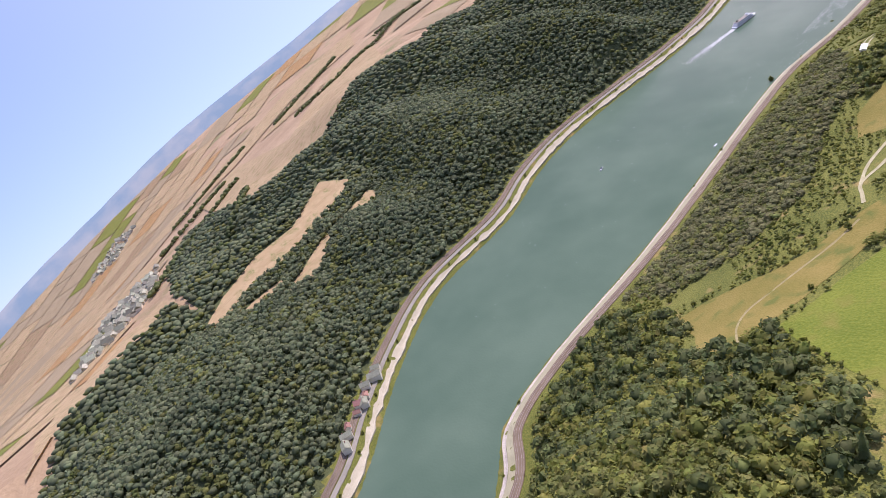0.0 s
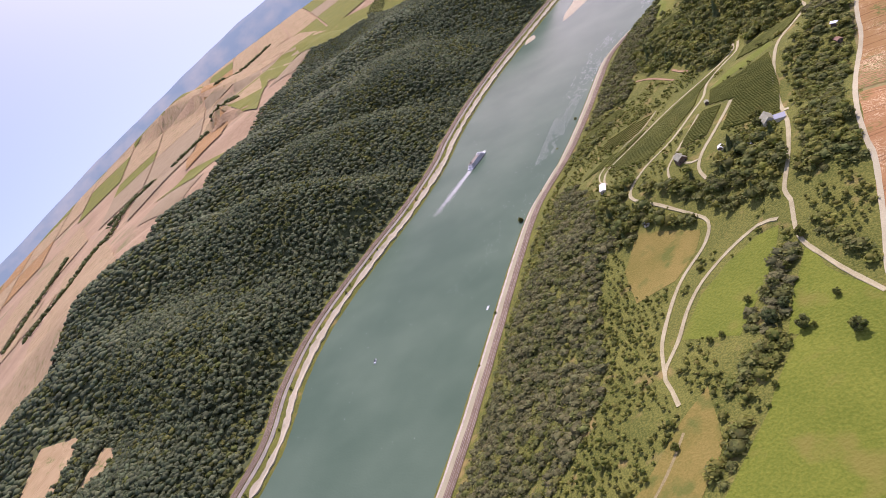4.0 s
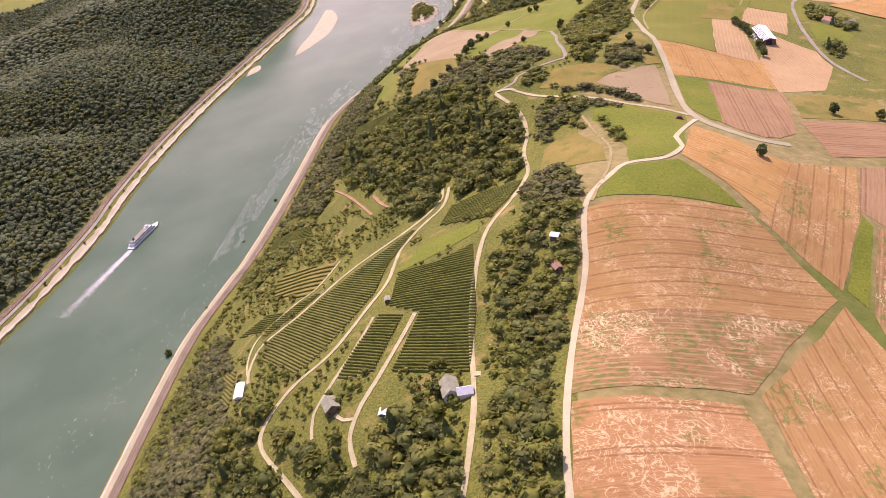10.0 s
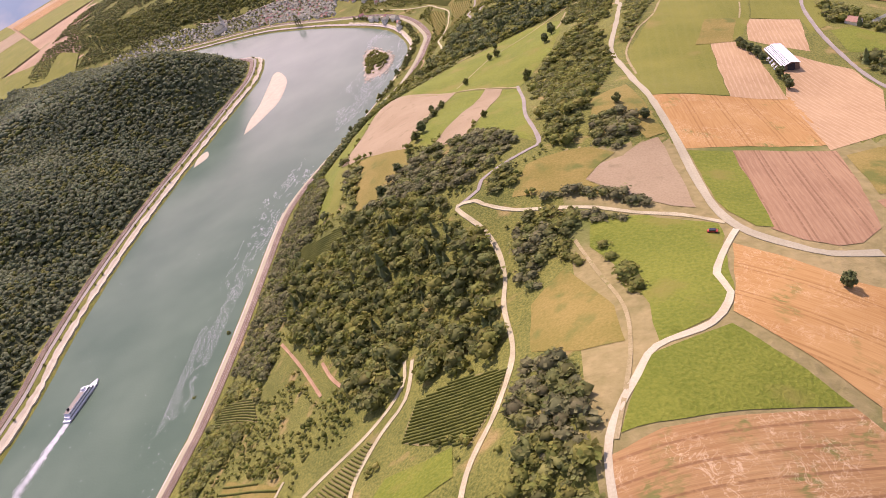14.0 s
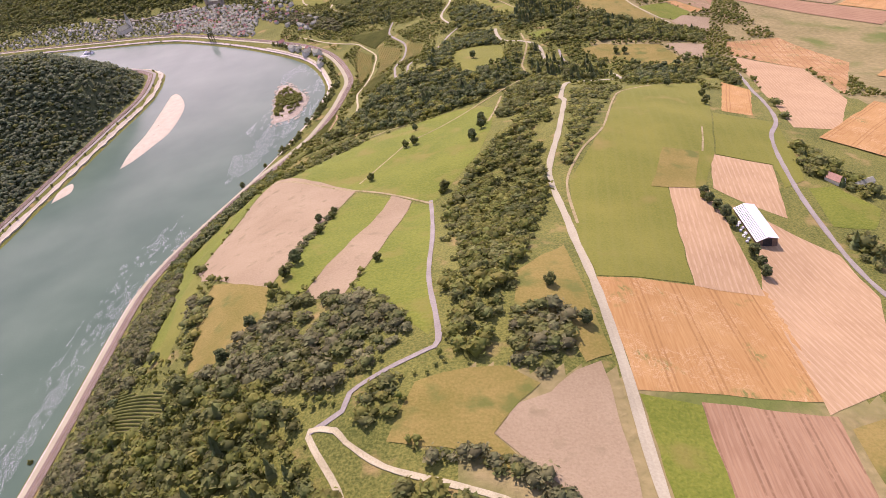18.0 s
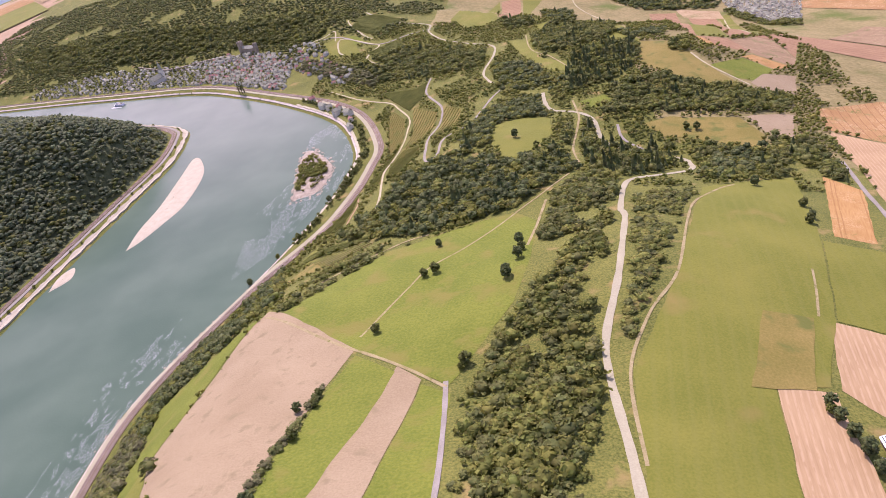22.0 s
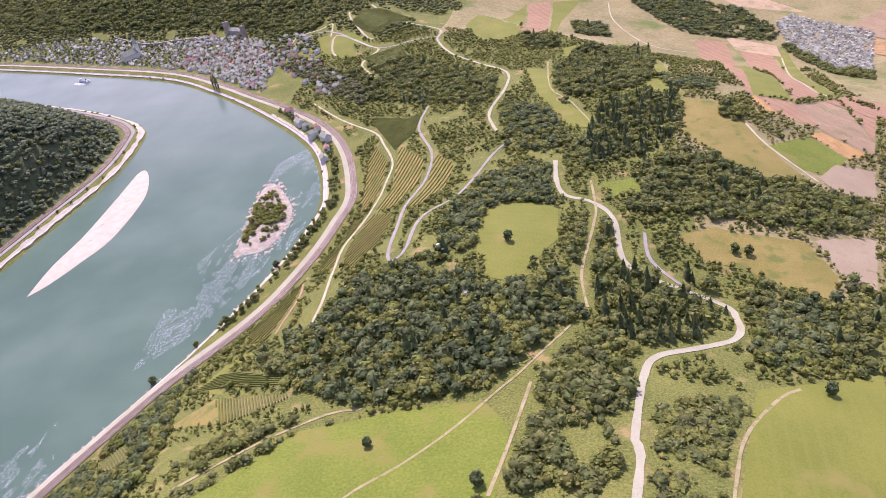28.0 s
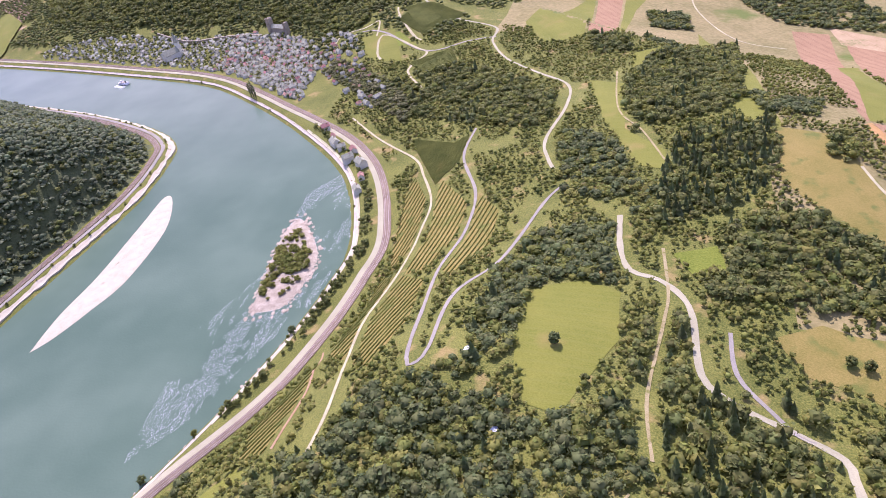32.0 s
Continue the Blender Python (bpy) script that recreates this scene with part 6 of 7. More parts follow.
# ---- the river's bars, island and rapids ----
def mound(name, poly, tall, material, label, category):
    p = chain(list(poly) + [poly[0]], 3.0)
    c = p.mean(0)
    rings = []
    for s, z in ((1.04, -0.6), (1.0, 0.05), (0.82, 0.55), (0.55, 0.85), (0.25, 1.0), (0.02, 1.0)):
        q = c + (p - c) * s
        rings.append(np.c_[q, [z * tall * (0.8 + 0.4 * noise.noise((x / 9, y / 9, 1))) if z > 0.3 else z for x, y in q]])
    r = np.stack(rings, 1)
    m, w = r.shape[:2]
    i, j = np.meshgrid(np.arange(m - 1), np.arange(w - 1), indexing="ij")
    a = (i * w + j).ravel()
    return tagged(new(name, mesh_of(name, r.reshape(-1, 3), np.stack([a, a + w, a + w + 1, a + 1], 1), material, smooth=True)), label, category, kind="structure")


mound("gravel_bar", BAR, 1.6, "sand", "long pale gravel bar in the river", "gravel bar")
mound("gravel_bar", BAR_SMALL, 0.9, "sand", "small pale gravel bar near the shore", "gravel bar")
mound("island", ISLE, 2.6, "rock", "small rocky river island with shrubs", "island")
rng = np.random.RandomState(4)


def rocks(name, x, y, size, label):
    sv, sf = STONES[2]
    z = np.maximum(0, np.zeros(len(x)))
    v = (sv[None] * size[:, None, None] * np.array([1.0, 1.3, 0.45])) + np.stack([x, y, z], 1)[:, None]
    f = sf[None] + (np.arange(len(x)) * len(sv))[:, None, None]
    return tagged(new(name, mesh_of(name, v.reshape(-1, 3), f.reshape(-1, 3), "rock")), label, "rocks", kind="stuff")


ip = chain(list(ISLE) + [ISLE[0]], 4.0)
ic = ip.mean(0)
k = rng.randint(0, len(ip), 260)
s = rng.uniform(0.8, 1.16, 260)[:, None]
q = ic + (ip[k] - ic) * s
rocks("rocks", q[:, 0], q[:, 1], rng.uniform(0.6, 2.6, 260), "pale rocks round the island")
k = rng.randint(0, len(ip), 210)
q = ic + (ip[k] - ic) * rng.uniform(0.02, 0.78, 210)[:, None]
sv = np.array(q)
bx, by = sv[:, 0], sv[:, 1]


def low_grove(name, x, y, r, material, label, base):
    shapes = MANY
    V, F, b = [], [], 0
    for a, c, rad in zip(x, y, r):
        v, f = shapes[int(a * 7 + c) % len(shapes)]
        V.append(v * rad * np.array([1, 1, 0.9]) + (a, c, base + rad * 0.5))
        F.append(f + b)
        b += len(v)
    return tagged(new(name, mesh_of(name, np.concatenate(V), np.concatenate(F), material)), label, "bushes", kind="stuff")


low_grove("bushes", bx, by, rng.uniform(1.6, 4.2, 210), "leaf_bush", "green shrubs on the rocky island", 1.6)
# shore rocks on the eastern bank
sel = east[(east[:, 1] > 1150) & (east[:, 1] < 1500)]
k = rng.randint(0, len(sel), 130)
rocks("rocks", sel[k, 0] - rng.uniform(-1, 6, 130), sel[k, 1] + rng.uniform(-3, 3, 130), rng.uniform(0.6, 2.0, 130), "pale rocks along the shore")


def foam(name, poly, count, seed, label, long=(0.6, 2.2)):
    r = np.random.RandomState(seed)
    p = np.asarray(poly, float)
    x, y = r.uniform(p[:, 0].min(), p[:, 0].max(), count * 3), r.uniform(p[:, 1].min(), p[:, 1].max(), count * 3)
    keep = inside(x, y, p)
    keep &= np.array([noise.noise((a / 22, b / 60, 4)) + 0.7 * noise.noise((a / 5, b / 12, 1)) > 0.0 for a, b in zip(x, y)])
    x, y = x[keep][:count], y[keep][:count]
    n = len(x)
    ln, wd, an = r.uniform(*long, n), r.uniform(0.07, 0.22, n), r.normal(1.4, 0.5, n)
    V, lifted = [], r.uniform(0.04, 0.22, n)
    for k in range(8):
        t = 2 * math.pi * k / 8
        a, b = np.cos(t) * ln * r.uniform(0.6, 1.1, n), np.sin(t) * wd * r.uniform(0.5, 1.2, n)
        V.append(np.stack([x + a * np.cos(an) - b * np.sin(an), y + a * np.sin(an) + b * np.cos(an), lifted], 1))
    V = np.stack(V, 1)
    f = np.arange(n)[:, None] * 8 + np.arange(8)[None]
    return tagged(new(name, mesh_of(name, V.reshape(-1, 3), f, "foam")), label, "foam", kind="stuff")


foam("foam", RAPIDS_NORTH, 9000, 1, "white foam of rapids beside the island", (0.2, 0.9))
foam("foam", RAPIDS_MID, 8000, 2, "white foam streaks on fast water", (0.2, 0.8))
foam("foam", RAPIDS_SOUTH, 160, 3, "thin foam streaks on the river", (0.5, 1.6))
foam("foam", [(-600, 300), (-410, 300), (-405, 1150), (-600, 1150)], 160, 4, "thin foam streaks on the river", (0.3, 1.2))

# ---- single trees ----
def tree_template(seed, tall, wide, clumps, material, slim=1.0):
    """A tree with a tapered trunk, limbs and a crown of many small leafy clumps."""
    r = random.Random(seed)
    root = empty("tree", (0, 0, 0))
    bm = bmesh.new()
    bmesh.ops.create_cone(bm, segments=8, radius1=tall * 0.035, radius2=tall * 0.012, depth=tall * 0.62, matrix=Matrix.Translation((0, 0, tall * 0.29)))
    part("trunk", bm, "bark", root)
    for k in range(4):
        bm = bmesh.new()
        a = k * 1.57 + r.uniform(-0.4, 0.4)
        m = Matrix.Translation((0, 0, tall * (0.3 + 0.07 * k))) @ Matrix.Rotation(a, 4, "Z") @ Matrix.Rotation(0.8, 4, "Y") @ Matrix.Translation((0, 0, wide * 0.4))
        bmesh.ops.create_cone(bm, segments=6, radius1=tall * 0.016, radius2=tall * 0.005, depth=wide * 0.8, matrix=m)
        part("limb", bm, "bark", root)
    V, F, b = [], [], 0
    for k in range(clumps):
        d = Vector((r.gauss(0, 1), r.gauss(0, 1), r.gauss(0, 1))).normalized() * r.uniform(0.45, 1.0) ** 0.5
        c = np.array((d.x * wide * 0.72, d.y * wide * 0.72, tall * 0.52 + d.z * tall * 0.34 * slim))
        v, f = ONE[r.randrange(14)]
        V.append(v * wide * r.uniform(0.32, 0.5) + c)
        F.append(f + b)
        b += len(v)
    crown = new("crown", mesh_of("crown", np.concatenate(V), np.concatenate(F), material))
    crown.parent = root
    return root


KINDS = [tree_template(1, 7.2, 3.2, 34, "leaf"), tree_template(2, 5.6, 2.6, 26, "leaf_bush"), tree_template(3, 8.5, 3.6, 40, "leaf_dark"), tree_template(4, 4.4, 2.2, 20, "leaf_bush")]
POPLAR = tree_template(9, 24.0, 2.6, 60, "leaf_dark", 1.25)
TREE_LABELS = ["round-crowned green tree standing in grass", "young light green tree on a meadow", "tall dark green tree beside a field", "small round bush-like tree on a slope"]
for t, lab in zip(KINDS, TREE_LABELS):
    tagged(t, lab, "tree", group="single trees")
tagged(POPLAR, "tall slim dark poplar near the riverside town", "tree", group="poplars")


def plant(kind, x, y, size, turn, label=""):
    m = Matrix.Translation((x, y, float(land(x, y)) - 0.25)) @ Matrix.Rotation(turn, 4, "Z") @ Matrix.Scale(size, 4)
    ob = copy_thing(kind, m)
    ob.matrix_world = m
    return tagged(ob, label)


rt = random.Random(12)
spots = [(p, 0) for p in SOLITARY_A[8:] + SOLITARY_E + SOLITARY_D] + [(p, 2) for p in SOLITARY_A[:8]] + [(p, 0) for p in SOLITARY_B + SOLITARY_C] + [(p, 3) for p in SOLITARY_F]
first = set()
for n_, ((x, y), kind) in enumerate(spots):
    if kind == 0:
        kind = rt.choice((0, 0, 1, 2))
    size, turn = rt.uniform(0.75, 1.2), rt.uniform(0, 6.28)
    if kind not in first:
        first.add(kind)
        KINDS[kind].matrix_world = Matrix.Translation((x, y, float(land(x, y)) - 0.25)) @ Matrix.Rotation(turn, 4, "Z")
    else:
        plant(KINDS[kind], x, y, size, turn)
# trees on the western shore strip and along the eastern railway
wst = shifted(west, -6.5)
k = 0
while k < len(wst):
    if rt.random() < 0.8:
        plant(KINDS[3], wst[k, 0] + rt.uniform(-1.5, 1.5), wst[k, 1], rt.uniform(0.5, 0.95), rt.uniform(0, 6), "small bush on the sandy western shore")
    k += rt.randint(2, 7)
est = shifted(east, -0.5)
k = 60
while k < len(est):
    if rt.random() < 0.35:
        plant(KINDS[3], est[k, 0], est[k, 1], rt.uniform(0.5, 0.9), rt.uniform(0, 6), "small tree on the stone embankment")
    k += rt.randint(6, 16)
# trees and a promenade between the water and the road round the bend
band = east[(east[:, 1] > 1400) & (east[:, 1] < 1830)]
ribbon("promenade", shifted(band, 4.0), 3.0, "concrete", 0.3, "pale promenade along the river bank", "path")
rb = np.random.RandomState(31)
pick = band[rb.randint(0, len(band), 330)]
tx, ty = pick[:, 0] + rb.uniform(7, 20, 330) * 0.8, pick[:, 1] + rb.uniform(3, 13, 330)
keep = ~covered(tx, ty) | (rb.rand(330) < 0.35)
tx, ty = tx[keep], ty[keep]
rr = rb.uniform(1.4, 3.6, len(tx))
grove("trees", tx, ty, rr, rr * rb.uniform(1.5, 2.3, len(tx)), "leaf", MANY, "green garden trees between river and road", "trees", seed=91)
for d in (0, 5, -6):
    m = (-557 + d, 1936 - d * 0.6)
    if d == 0:
        POPLAR.matrix_world = Matrix.Translation((*m, float(land(*m)) - 0.3))
    else:
        plant(POPLAR, *m, rt.uniform(0.8, 0.95), d)

# ---- houses ----
def house_template(w, d, h, roof_h, roof_mat, wall_mat="plaster", windows=True):
    """A house with a gable roof; the ridge runs along y."""
    root = empty("house", (0, 0, 0))
    bm = bmesh.new()
    prism(bm, [(-w / 2, -1.5), (w / 2, -1.5), (w / 2, h), (0, h + roof_h * 0.96), (-w / 2, h)], -d / 2, d / 2)
    part("wall", bm, wall_mat, root)
    bm = bmesh.new()
    o, t = 0.45, 0.28
    k = roof_h / (w / 2)
    prism(bm, [(-w / 2 - o, h - o * k), (0, h + roof_h), (w / 2 + o, h - o * k), (w / 2 + o, h - o * k + t), (0, h + roof_h + t), (-w / 2 - o, h - o * k + t)], -d / 2 - o, d / 2 + o)
    part("roof", bm, roof_mat, root)
    bm = bmesh.new()
    block(bm, w * 0.12, d * 0.18, h + roof_h * 0.4, w * 0.12 + 0.7, d * 0.18 + 0.7, h + roof_h + 0.9)
    part("chimney", bm, "tile", root)
    if windows:
        for sx in (-1, 1):
            for ky in (-0.28, 0.28):
                for z in ((1.0,) if h < 4 else (1.0, 3.7)):
                    bm = bmesh.new()
                    block(bm, sx * (w / 2 - 0.06), ky * d - 0.55, z, sx * (w / 2 + 0.05), ky * d + 0.55, z + 1.3)
                    part("window", bm, "glass", root)
    return root


HOUSES = [house_template(w, d, h, g, m, windows=False) for w, d, h, g, m in ((7.5, 10, 5.4, 3.0, "slate"), (8, 11, 5.6, 3.2, "slate"), (7, 9, 5.0, 2.8, "tile"), (9, 14, 6.2, 3.2, "slate"), (6.5, 8, 4.6, 2.6, "tile"))]
used = set()


def settle(poly, spacing, count, seed, angle, label, group, size=(0.85, 1.15), spare=0.0, west_end=-9999):
    r = random.Random(seed)
    p = np.asarray(poly, float)
    c, s = math.cos(radians(angle)), math.sin(radians(angle))
    u, v = p[:, 0] * c + p[:, 1] * s, -p[:, 0] * s + p[:, 1] * c
    spots = []
    a = u.min()
    while a < u.max():
        b = v.min() + r.uniform(0, spacing)
        while b < v.max():
            x, y = a * c - b * s, a * s + b * c
            x, y = x + r.uniform(-2, 2), y + r.uniform(-2, 2)
            if bool(inside(np.array([x]), np.array([y]), p)[0]) and r.random() > spare and x > west_end:
                spots.append((x, y))
            b += spacing * r.uniform(0.9, 1.5)
        a += spacing * r.uniform(0.85, 1.2)
    r.shuffle(spots)
    for x, y in spots[:count]:
        k = r.randrange(len(HOUSES))
        z = float(land(x, y))
        m = Matrix.Translation((x, y, z)) @ Matrix.Rotation(radians(angle + r.choice((0, 90)) + r.uniform(-14, 14)), 4, "Z") @ Matrix.Scale(r.uniform(*size), 4)
        if k in used:
            ob = copy_thing(HOUSES[k], m)
        else:
            ob = HOUSES[k]
            used.add(k)
        ob.matrix_world = m
        tagged(ob, label, "house", group)


settle(TOWN, 9.0, 260, 1, -28, "white plastered house with a dark roof in the riverside town", "houses of the town", (0.42, 0.8), west_end=-690)
settle(HILLTOWN, 11.5, 90, 2, -35, "white plastered house on the hillside above the town", "houses on the hillside", (0.45, 0.8), spare=0.35)
settle(SHOREVILLAS, 15.0, 14, 3, -50, "pale house among trees beside the river road", "houses by the shore", spare=0.2)
settle(HAMLET, 9.0, 14, 6, 55, "white house between railway and river road", "houses of the hamlet", (0.7, 1.0))


def village(poly, spacing, seed, size, label, east_end=9999):
    """Houses too far off to tell apart, joined: walls and roofs."""
    r = np.random.RandomState(seed)
    p = np.asarray(poly, float)
    x, y, _ = jitter(p[:, 0].min(), p[:, 0].max(), p[:, 1].min(), p[:, 1].max(), spacing, seed)
    keep = inside(x, y, p) & (x < east_end)
    x, y = x[keep], y[keep]
    n = len(x)
    z, a, s = land(x, y), np.where(r.rand(n) < 0.5, 1.1, 2.67) + r.uniform(-0.2, 0.2, n), r.uniform(0.7, 1.4, n) * size
    base = np.array([(-4, -5, -2), (4, -5, -2), (4, 5, -2), (-4, 5, -2), (-4, -5, 5), (4, -5, 5), (4, 5, 5), (-4, 5, 5)], float)
    roof = np.array([(-4.5, -5.5, 4.7), (4.5, -5.5, 4.7), (4.5, 5.5, 4.7), (-4.5, 5.5, 4.7), (0, -5.5, 8), (0, 5.5, 8)], float)
    for nm, v, f, m in (("walls", base, [(0, 1, 5), (0, 5, 4), (1, 2, 6), (1, 6, 5), (2, 3, 7), (2, 7, 6), (3, 0, 4), (3, 4, 7)], "plaster"),
                        ("roofs", roof, [(0, 1, 4), (1, 2, 5), (1, 5, 4), (2, 3, 5), (3, 0, 4), (3, 4, 5)], "slate")):
        c, sn = np.cos(a)[:, None], np.sin(a)[:, None]
        vx_, vy_ = v[:, 0] * s[:, None], v[:, 1] * s[:, None]
        V = np.stack([x[:, None] + vx_ * c - vy_ * sn, y[:, None] + vx_ * sn + vy_ * c, z[:, None] + v[:, 2] * s[:, None]], 2)
        F = np.array(f)[None] + (np.arange(n) * len(v))[:, None, None]
        tagged(new("village_" + nm, mesh_of("village_" + nm, V.reshape(-1, 3), F.reshape(-1, 3), m)), label + " " + nm, "village", kind="stuff")


village(TOWN, 10.6, 7, 0.5, "dense old town of white houses with grey roofs,")
# trees in the gardens of the town
p = np.asarray(TOWN, float)
gx_, gy_, _ = jitter(p[:, 0].min(), p[:, 0].max(), p[:, 1].min(), p[:, 1].max(), 7.6, 47)
keep = inside(gx_, gy_, p)
gx_, gy_ = gx_[keep], gy_[keep]
gr_ = np.random.RandomState(48).uniform(1.0, 3.4, len(gx_))
grove("trees", gx_, gy_, gr_, gr_ * 2.2, "leaf", ONE, "green garden trees between the houses of the town", "trees", seed=49)
village(FAR_VILLAGE, 6.4, 4, 0.42, "far village of white houses with grey roofs,")
village(PLAIN_VILLAGE, 22.0, 5, 1.5, "village of white houses on the plain,")
village([(-3600, 500), (-3300, 300), (-3200, 420), (-3500, 640)], 30.0, 8, 1.6, "distant village on the plain,")

# the town: church, castle, town wall, gardens
def church():
    root = empty("church", (-800, 2105, float(land(-800, 2105))), -25)
    bm = bmesh.new()
    prism(bm, [(-6, -2), (6, -2), (6, 11), (0, 18), (-6, 11)], -14, 14)
    part("nave", bm, "plaster", root)
    bm = bmesh.new()
    prism(bm, [(-6.6, 10.4), (0, 18.2), (6.6, 10.4), (6.6, 10.9), (0, 18.8), (-6.6, 10.9)], -14.4, 14.4)
    part("roof", bm, "slate", root)
    bm = bmesh.new()
    block(bm, -3.2, 14, -2, 3.2, 20.4, 24)
    part("tower", bm, "plaster", root)
    bm = bmesh.new()
    bmesh.ops.create_cone(bm, segments=8, radius1=4.2, radius2=0.15, depth=17, matrix=Matrix.Translation((0, 17.2, 32.4)))
    part("spire", bm, "slate", root)
    return tagged(root, "white church with a pointed slate spire in the town", "church")


church()


def castle():
    x, y = -609, 2140
    root = empty("castle", (x, y, float(land(x, y))), -20)
    for name, a in (("wall", (-15, -4, -3, 15, 4, 9)), ("tower", (-22, -5, -3, -14, 4, 22)), ("tower", (15, -4, -3, 21, 3, 16))):
        bm = bmesh.new()
        block(bm, *a, bevel=0.3)
        if name == "tower":
            for k in range(4):
                block(bm, a[0] + k * (a[3] - a[0]) / 4, a[1] - 0.2, a[5], a[0] + (k + 0.5) * (a[3] - a[0]) / 4, a[4] + 0.2, a[5] + 1.4)
        part(name, bm, "rock", root)
    bm = bmesh.new()
    prism(bm, [(-4.5, 9), (4.5, 9), (0, 14)], -14, 14)
    roof = part("roof", bm, "slate", root)
    roof.matrix_local = Matrix.Rotation(radians(90), 4, "Z")
    return tagged(root, "old stone castle with square towers above the town", "castle")


castle()
ribbon("town_wall", [(-880, 2190), (-800, 2160), (-720, 2150), (-640, 2135)], 2.0, "rock", 4.5, "old stone town wall on the hillside", "wall")

# ---- barn beside the stubble fields ----
def barn():
    root = empty("barn", (86.5, 1012, float(land(86.5, 1012))), 3)
    w, d, h, g = 10.5, 33.0, 4.0, 1.7
    bm = bmesh.new()
    prism(bm, [(-w / 2, -1), (w / 2, -1), (w / 2, h), (0, h + g * 0.95), (-w / 2, h)], -d / 2, d / 2)
    part("wall", bm, "wood", root)
    for sx in (-1, 1):
        n_ = 12
        for k in range(n_):
            y0, y1 = -d / 2 - 0.5 + k * (d + 1) / n_, -d / 2 - 0.5 + (k + 1) * (d + 1) / n_ - 0.06
            bm = bmesh.new()
            z0, z1 = h - 0.2, h + g
            pts = [(sx * (w / 2 + 0.5), z0), (0, z1), (0, z1 + 0.12), (sx * (w / 2 + 0.5), z0 + 0.12)]
            prism(bm, pts if sx > 0 else pts[::-1], y0, y1)
            part("roof_sheet", bm, "sheet", root)
    for k in range(5):
        bm = bmesh.new()
        x0 = -w / 2 + 1.4 + k * 0.0
        f = (k + 1) / 6
        zc = h - 0.2 + f * (g + 0.2)
        prism(bm, [(-(w / 2 + 0.5) * (1 - f) - 0.12, zc + 0.1), (-(w / 2 + 0.5) * (1 - f) + 0.12, zc + 0.14), (-(w / 2 + 0.5) * (1 - f) + 0.12, zc + 0.3), (-(w / 2 + 0.5) * (1 - f) - 0.12, zc + 0.26)], -d / 2, d / 2)
        part("roof_rib", bm, "dark", root)
    bm = bmesh.new()
    block(bm, -2.4, -d / 2 - 0.12, -0.5, 2.4, -d / 2 + 0.05, 4.4)
    part("gate", bm, "dark", root)
    return tagged(root, "long barn with a pale sheet-metal roof beside trees", "barn")


barn()


def bale(x, y, turn):
    bm = bmesh.new()
    bmesh.ops.create_cone(bm, segments=16, radius1=0.75, radius2=0.75, depth=1.3, matrix=Matrix.Rotation(radians(90), 4, "Y"))
    bmesh.ops.bevel(bm, geom=bm.edges[:], offset=0.08, segments=2, affect="EDGES")
    ob = part("wrapped_bale", bm, "white", None, smooth=True)
    ob.matrix_world = Matrix.Translation((x, y, float(land(x, y)) + 0.72)) @ Matrix.Rotation(turn, 4, "Z")
    return tagged(ob, "white wrapped bale lying beside the barn", "bale", "bales beside the barn")


for k in range(9):
    bale(78.0 + (k % 2) * 1.7, 998 + k * 2.6, k * 0.7)

# ---- vineyard buildings, cottage and sheds ----
def small_house(name, x, y, turn, w, d, h, g, roof, label, wall="plaster"):
    root = empty(name, (x, y, float(land(x, y))), turn)
    bm = bmesh.new()
    prism(bm, [(-w / 2, -1.5), (w / 2, -1.5), (w / 2, h), (0, h + g * 0.95), (-w / 2, h)], -d / 2, d / 2)
    part("wall", bm, wall, root)
    bm = bmesh.new()
    k = g / (w / 2)
    prism(bm, [(-w / 2 - 0.35, h - 0.35 * k), (0, h + g), (w / 2 + 0.35, h - 0.35 * k), (w / 2 + 0.35, h - 0.35 * k + 0.2), (0, h + g + 0.2), (-w / 2 - 0.35, h - 0.35 * k + 0.2)], -d / 2 - 0.35, d / 2 + 0.35)
    part("roof", bm, roof, root)
    bm = bmesh.new()
    block(bm, -0.5, -d / 2 - 0.06, 0.0, 0.5, -d / 2 + 0.04, 2.05)
    part("door", bm, "wood", root)
    for sx in (-1, 1):
        bm = bmesh.new()
        block(bm, sx * w * 0.3 - 0.4, -d / 2 - 0.05, 1.0, sx * w * 0.3 + 0.4, -d / 2 + 0.04, 2.0)
        part("window", bm, "glass", root)
    return tagged(root, label, name.replace("_", " "))


small_house("winery", -250.5, 633, 14, 4.6, 11, 3.2, 0.7, "white", "long white flat-roofed building at the vineyard edge")
small_house("cottage", -116, 583, 20, 7, 9, 3.6, 3.0, "slate", "white cottage with a steep slate roof in a garden")
small_house("annex", -109, 580, 100, 4, 6, 2.6, 1.8, "white", "small white annex beside the cottage")
small_house("garden_house", -174.8, 591, 35, 6.5, 7, 3.0, 2.2, "slate", "dark-roofed garden house on a lawn", "wood")
small_house("shed", -197, 549, -10, 3.2, 5, 2.2, 0.5, "white", "white garden shed at the meadow edge")
small_house("shed", -146, 580, 0, 3, 3.6, 2.2, 0.8, "white", "small white garden shed on a lawn")
small_house("shed", -162, 657, 15, 2.6, 3.2, 2.2, 0.7, "slate", "small dark hut among vines", "wood")
small_house("shed", -126, 566, 15, 3, 3.6, 2.0, 0.6, "sheet", "small pale shed under garden trees", "wood")
small_house("hut", -73.5, 641, 30, 3.4, 5, 2.3, 0.9, "tile", "weathered hut in a thicket clearing", "wood")
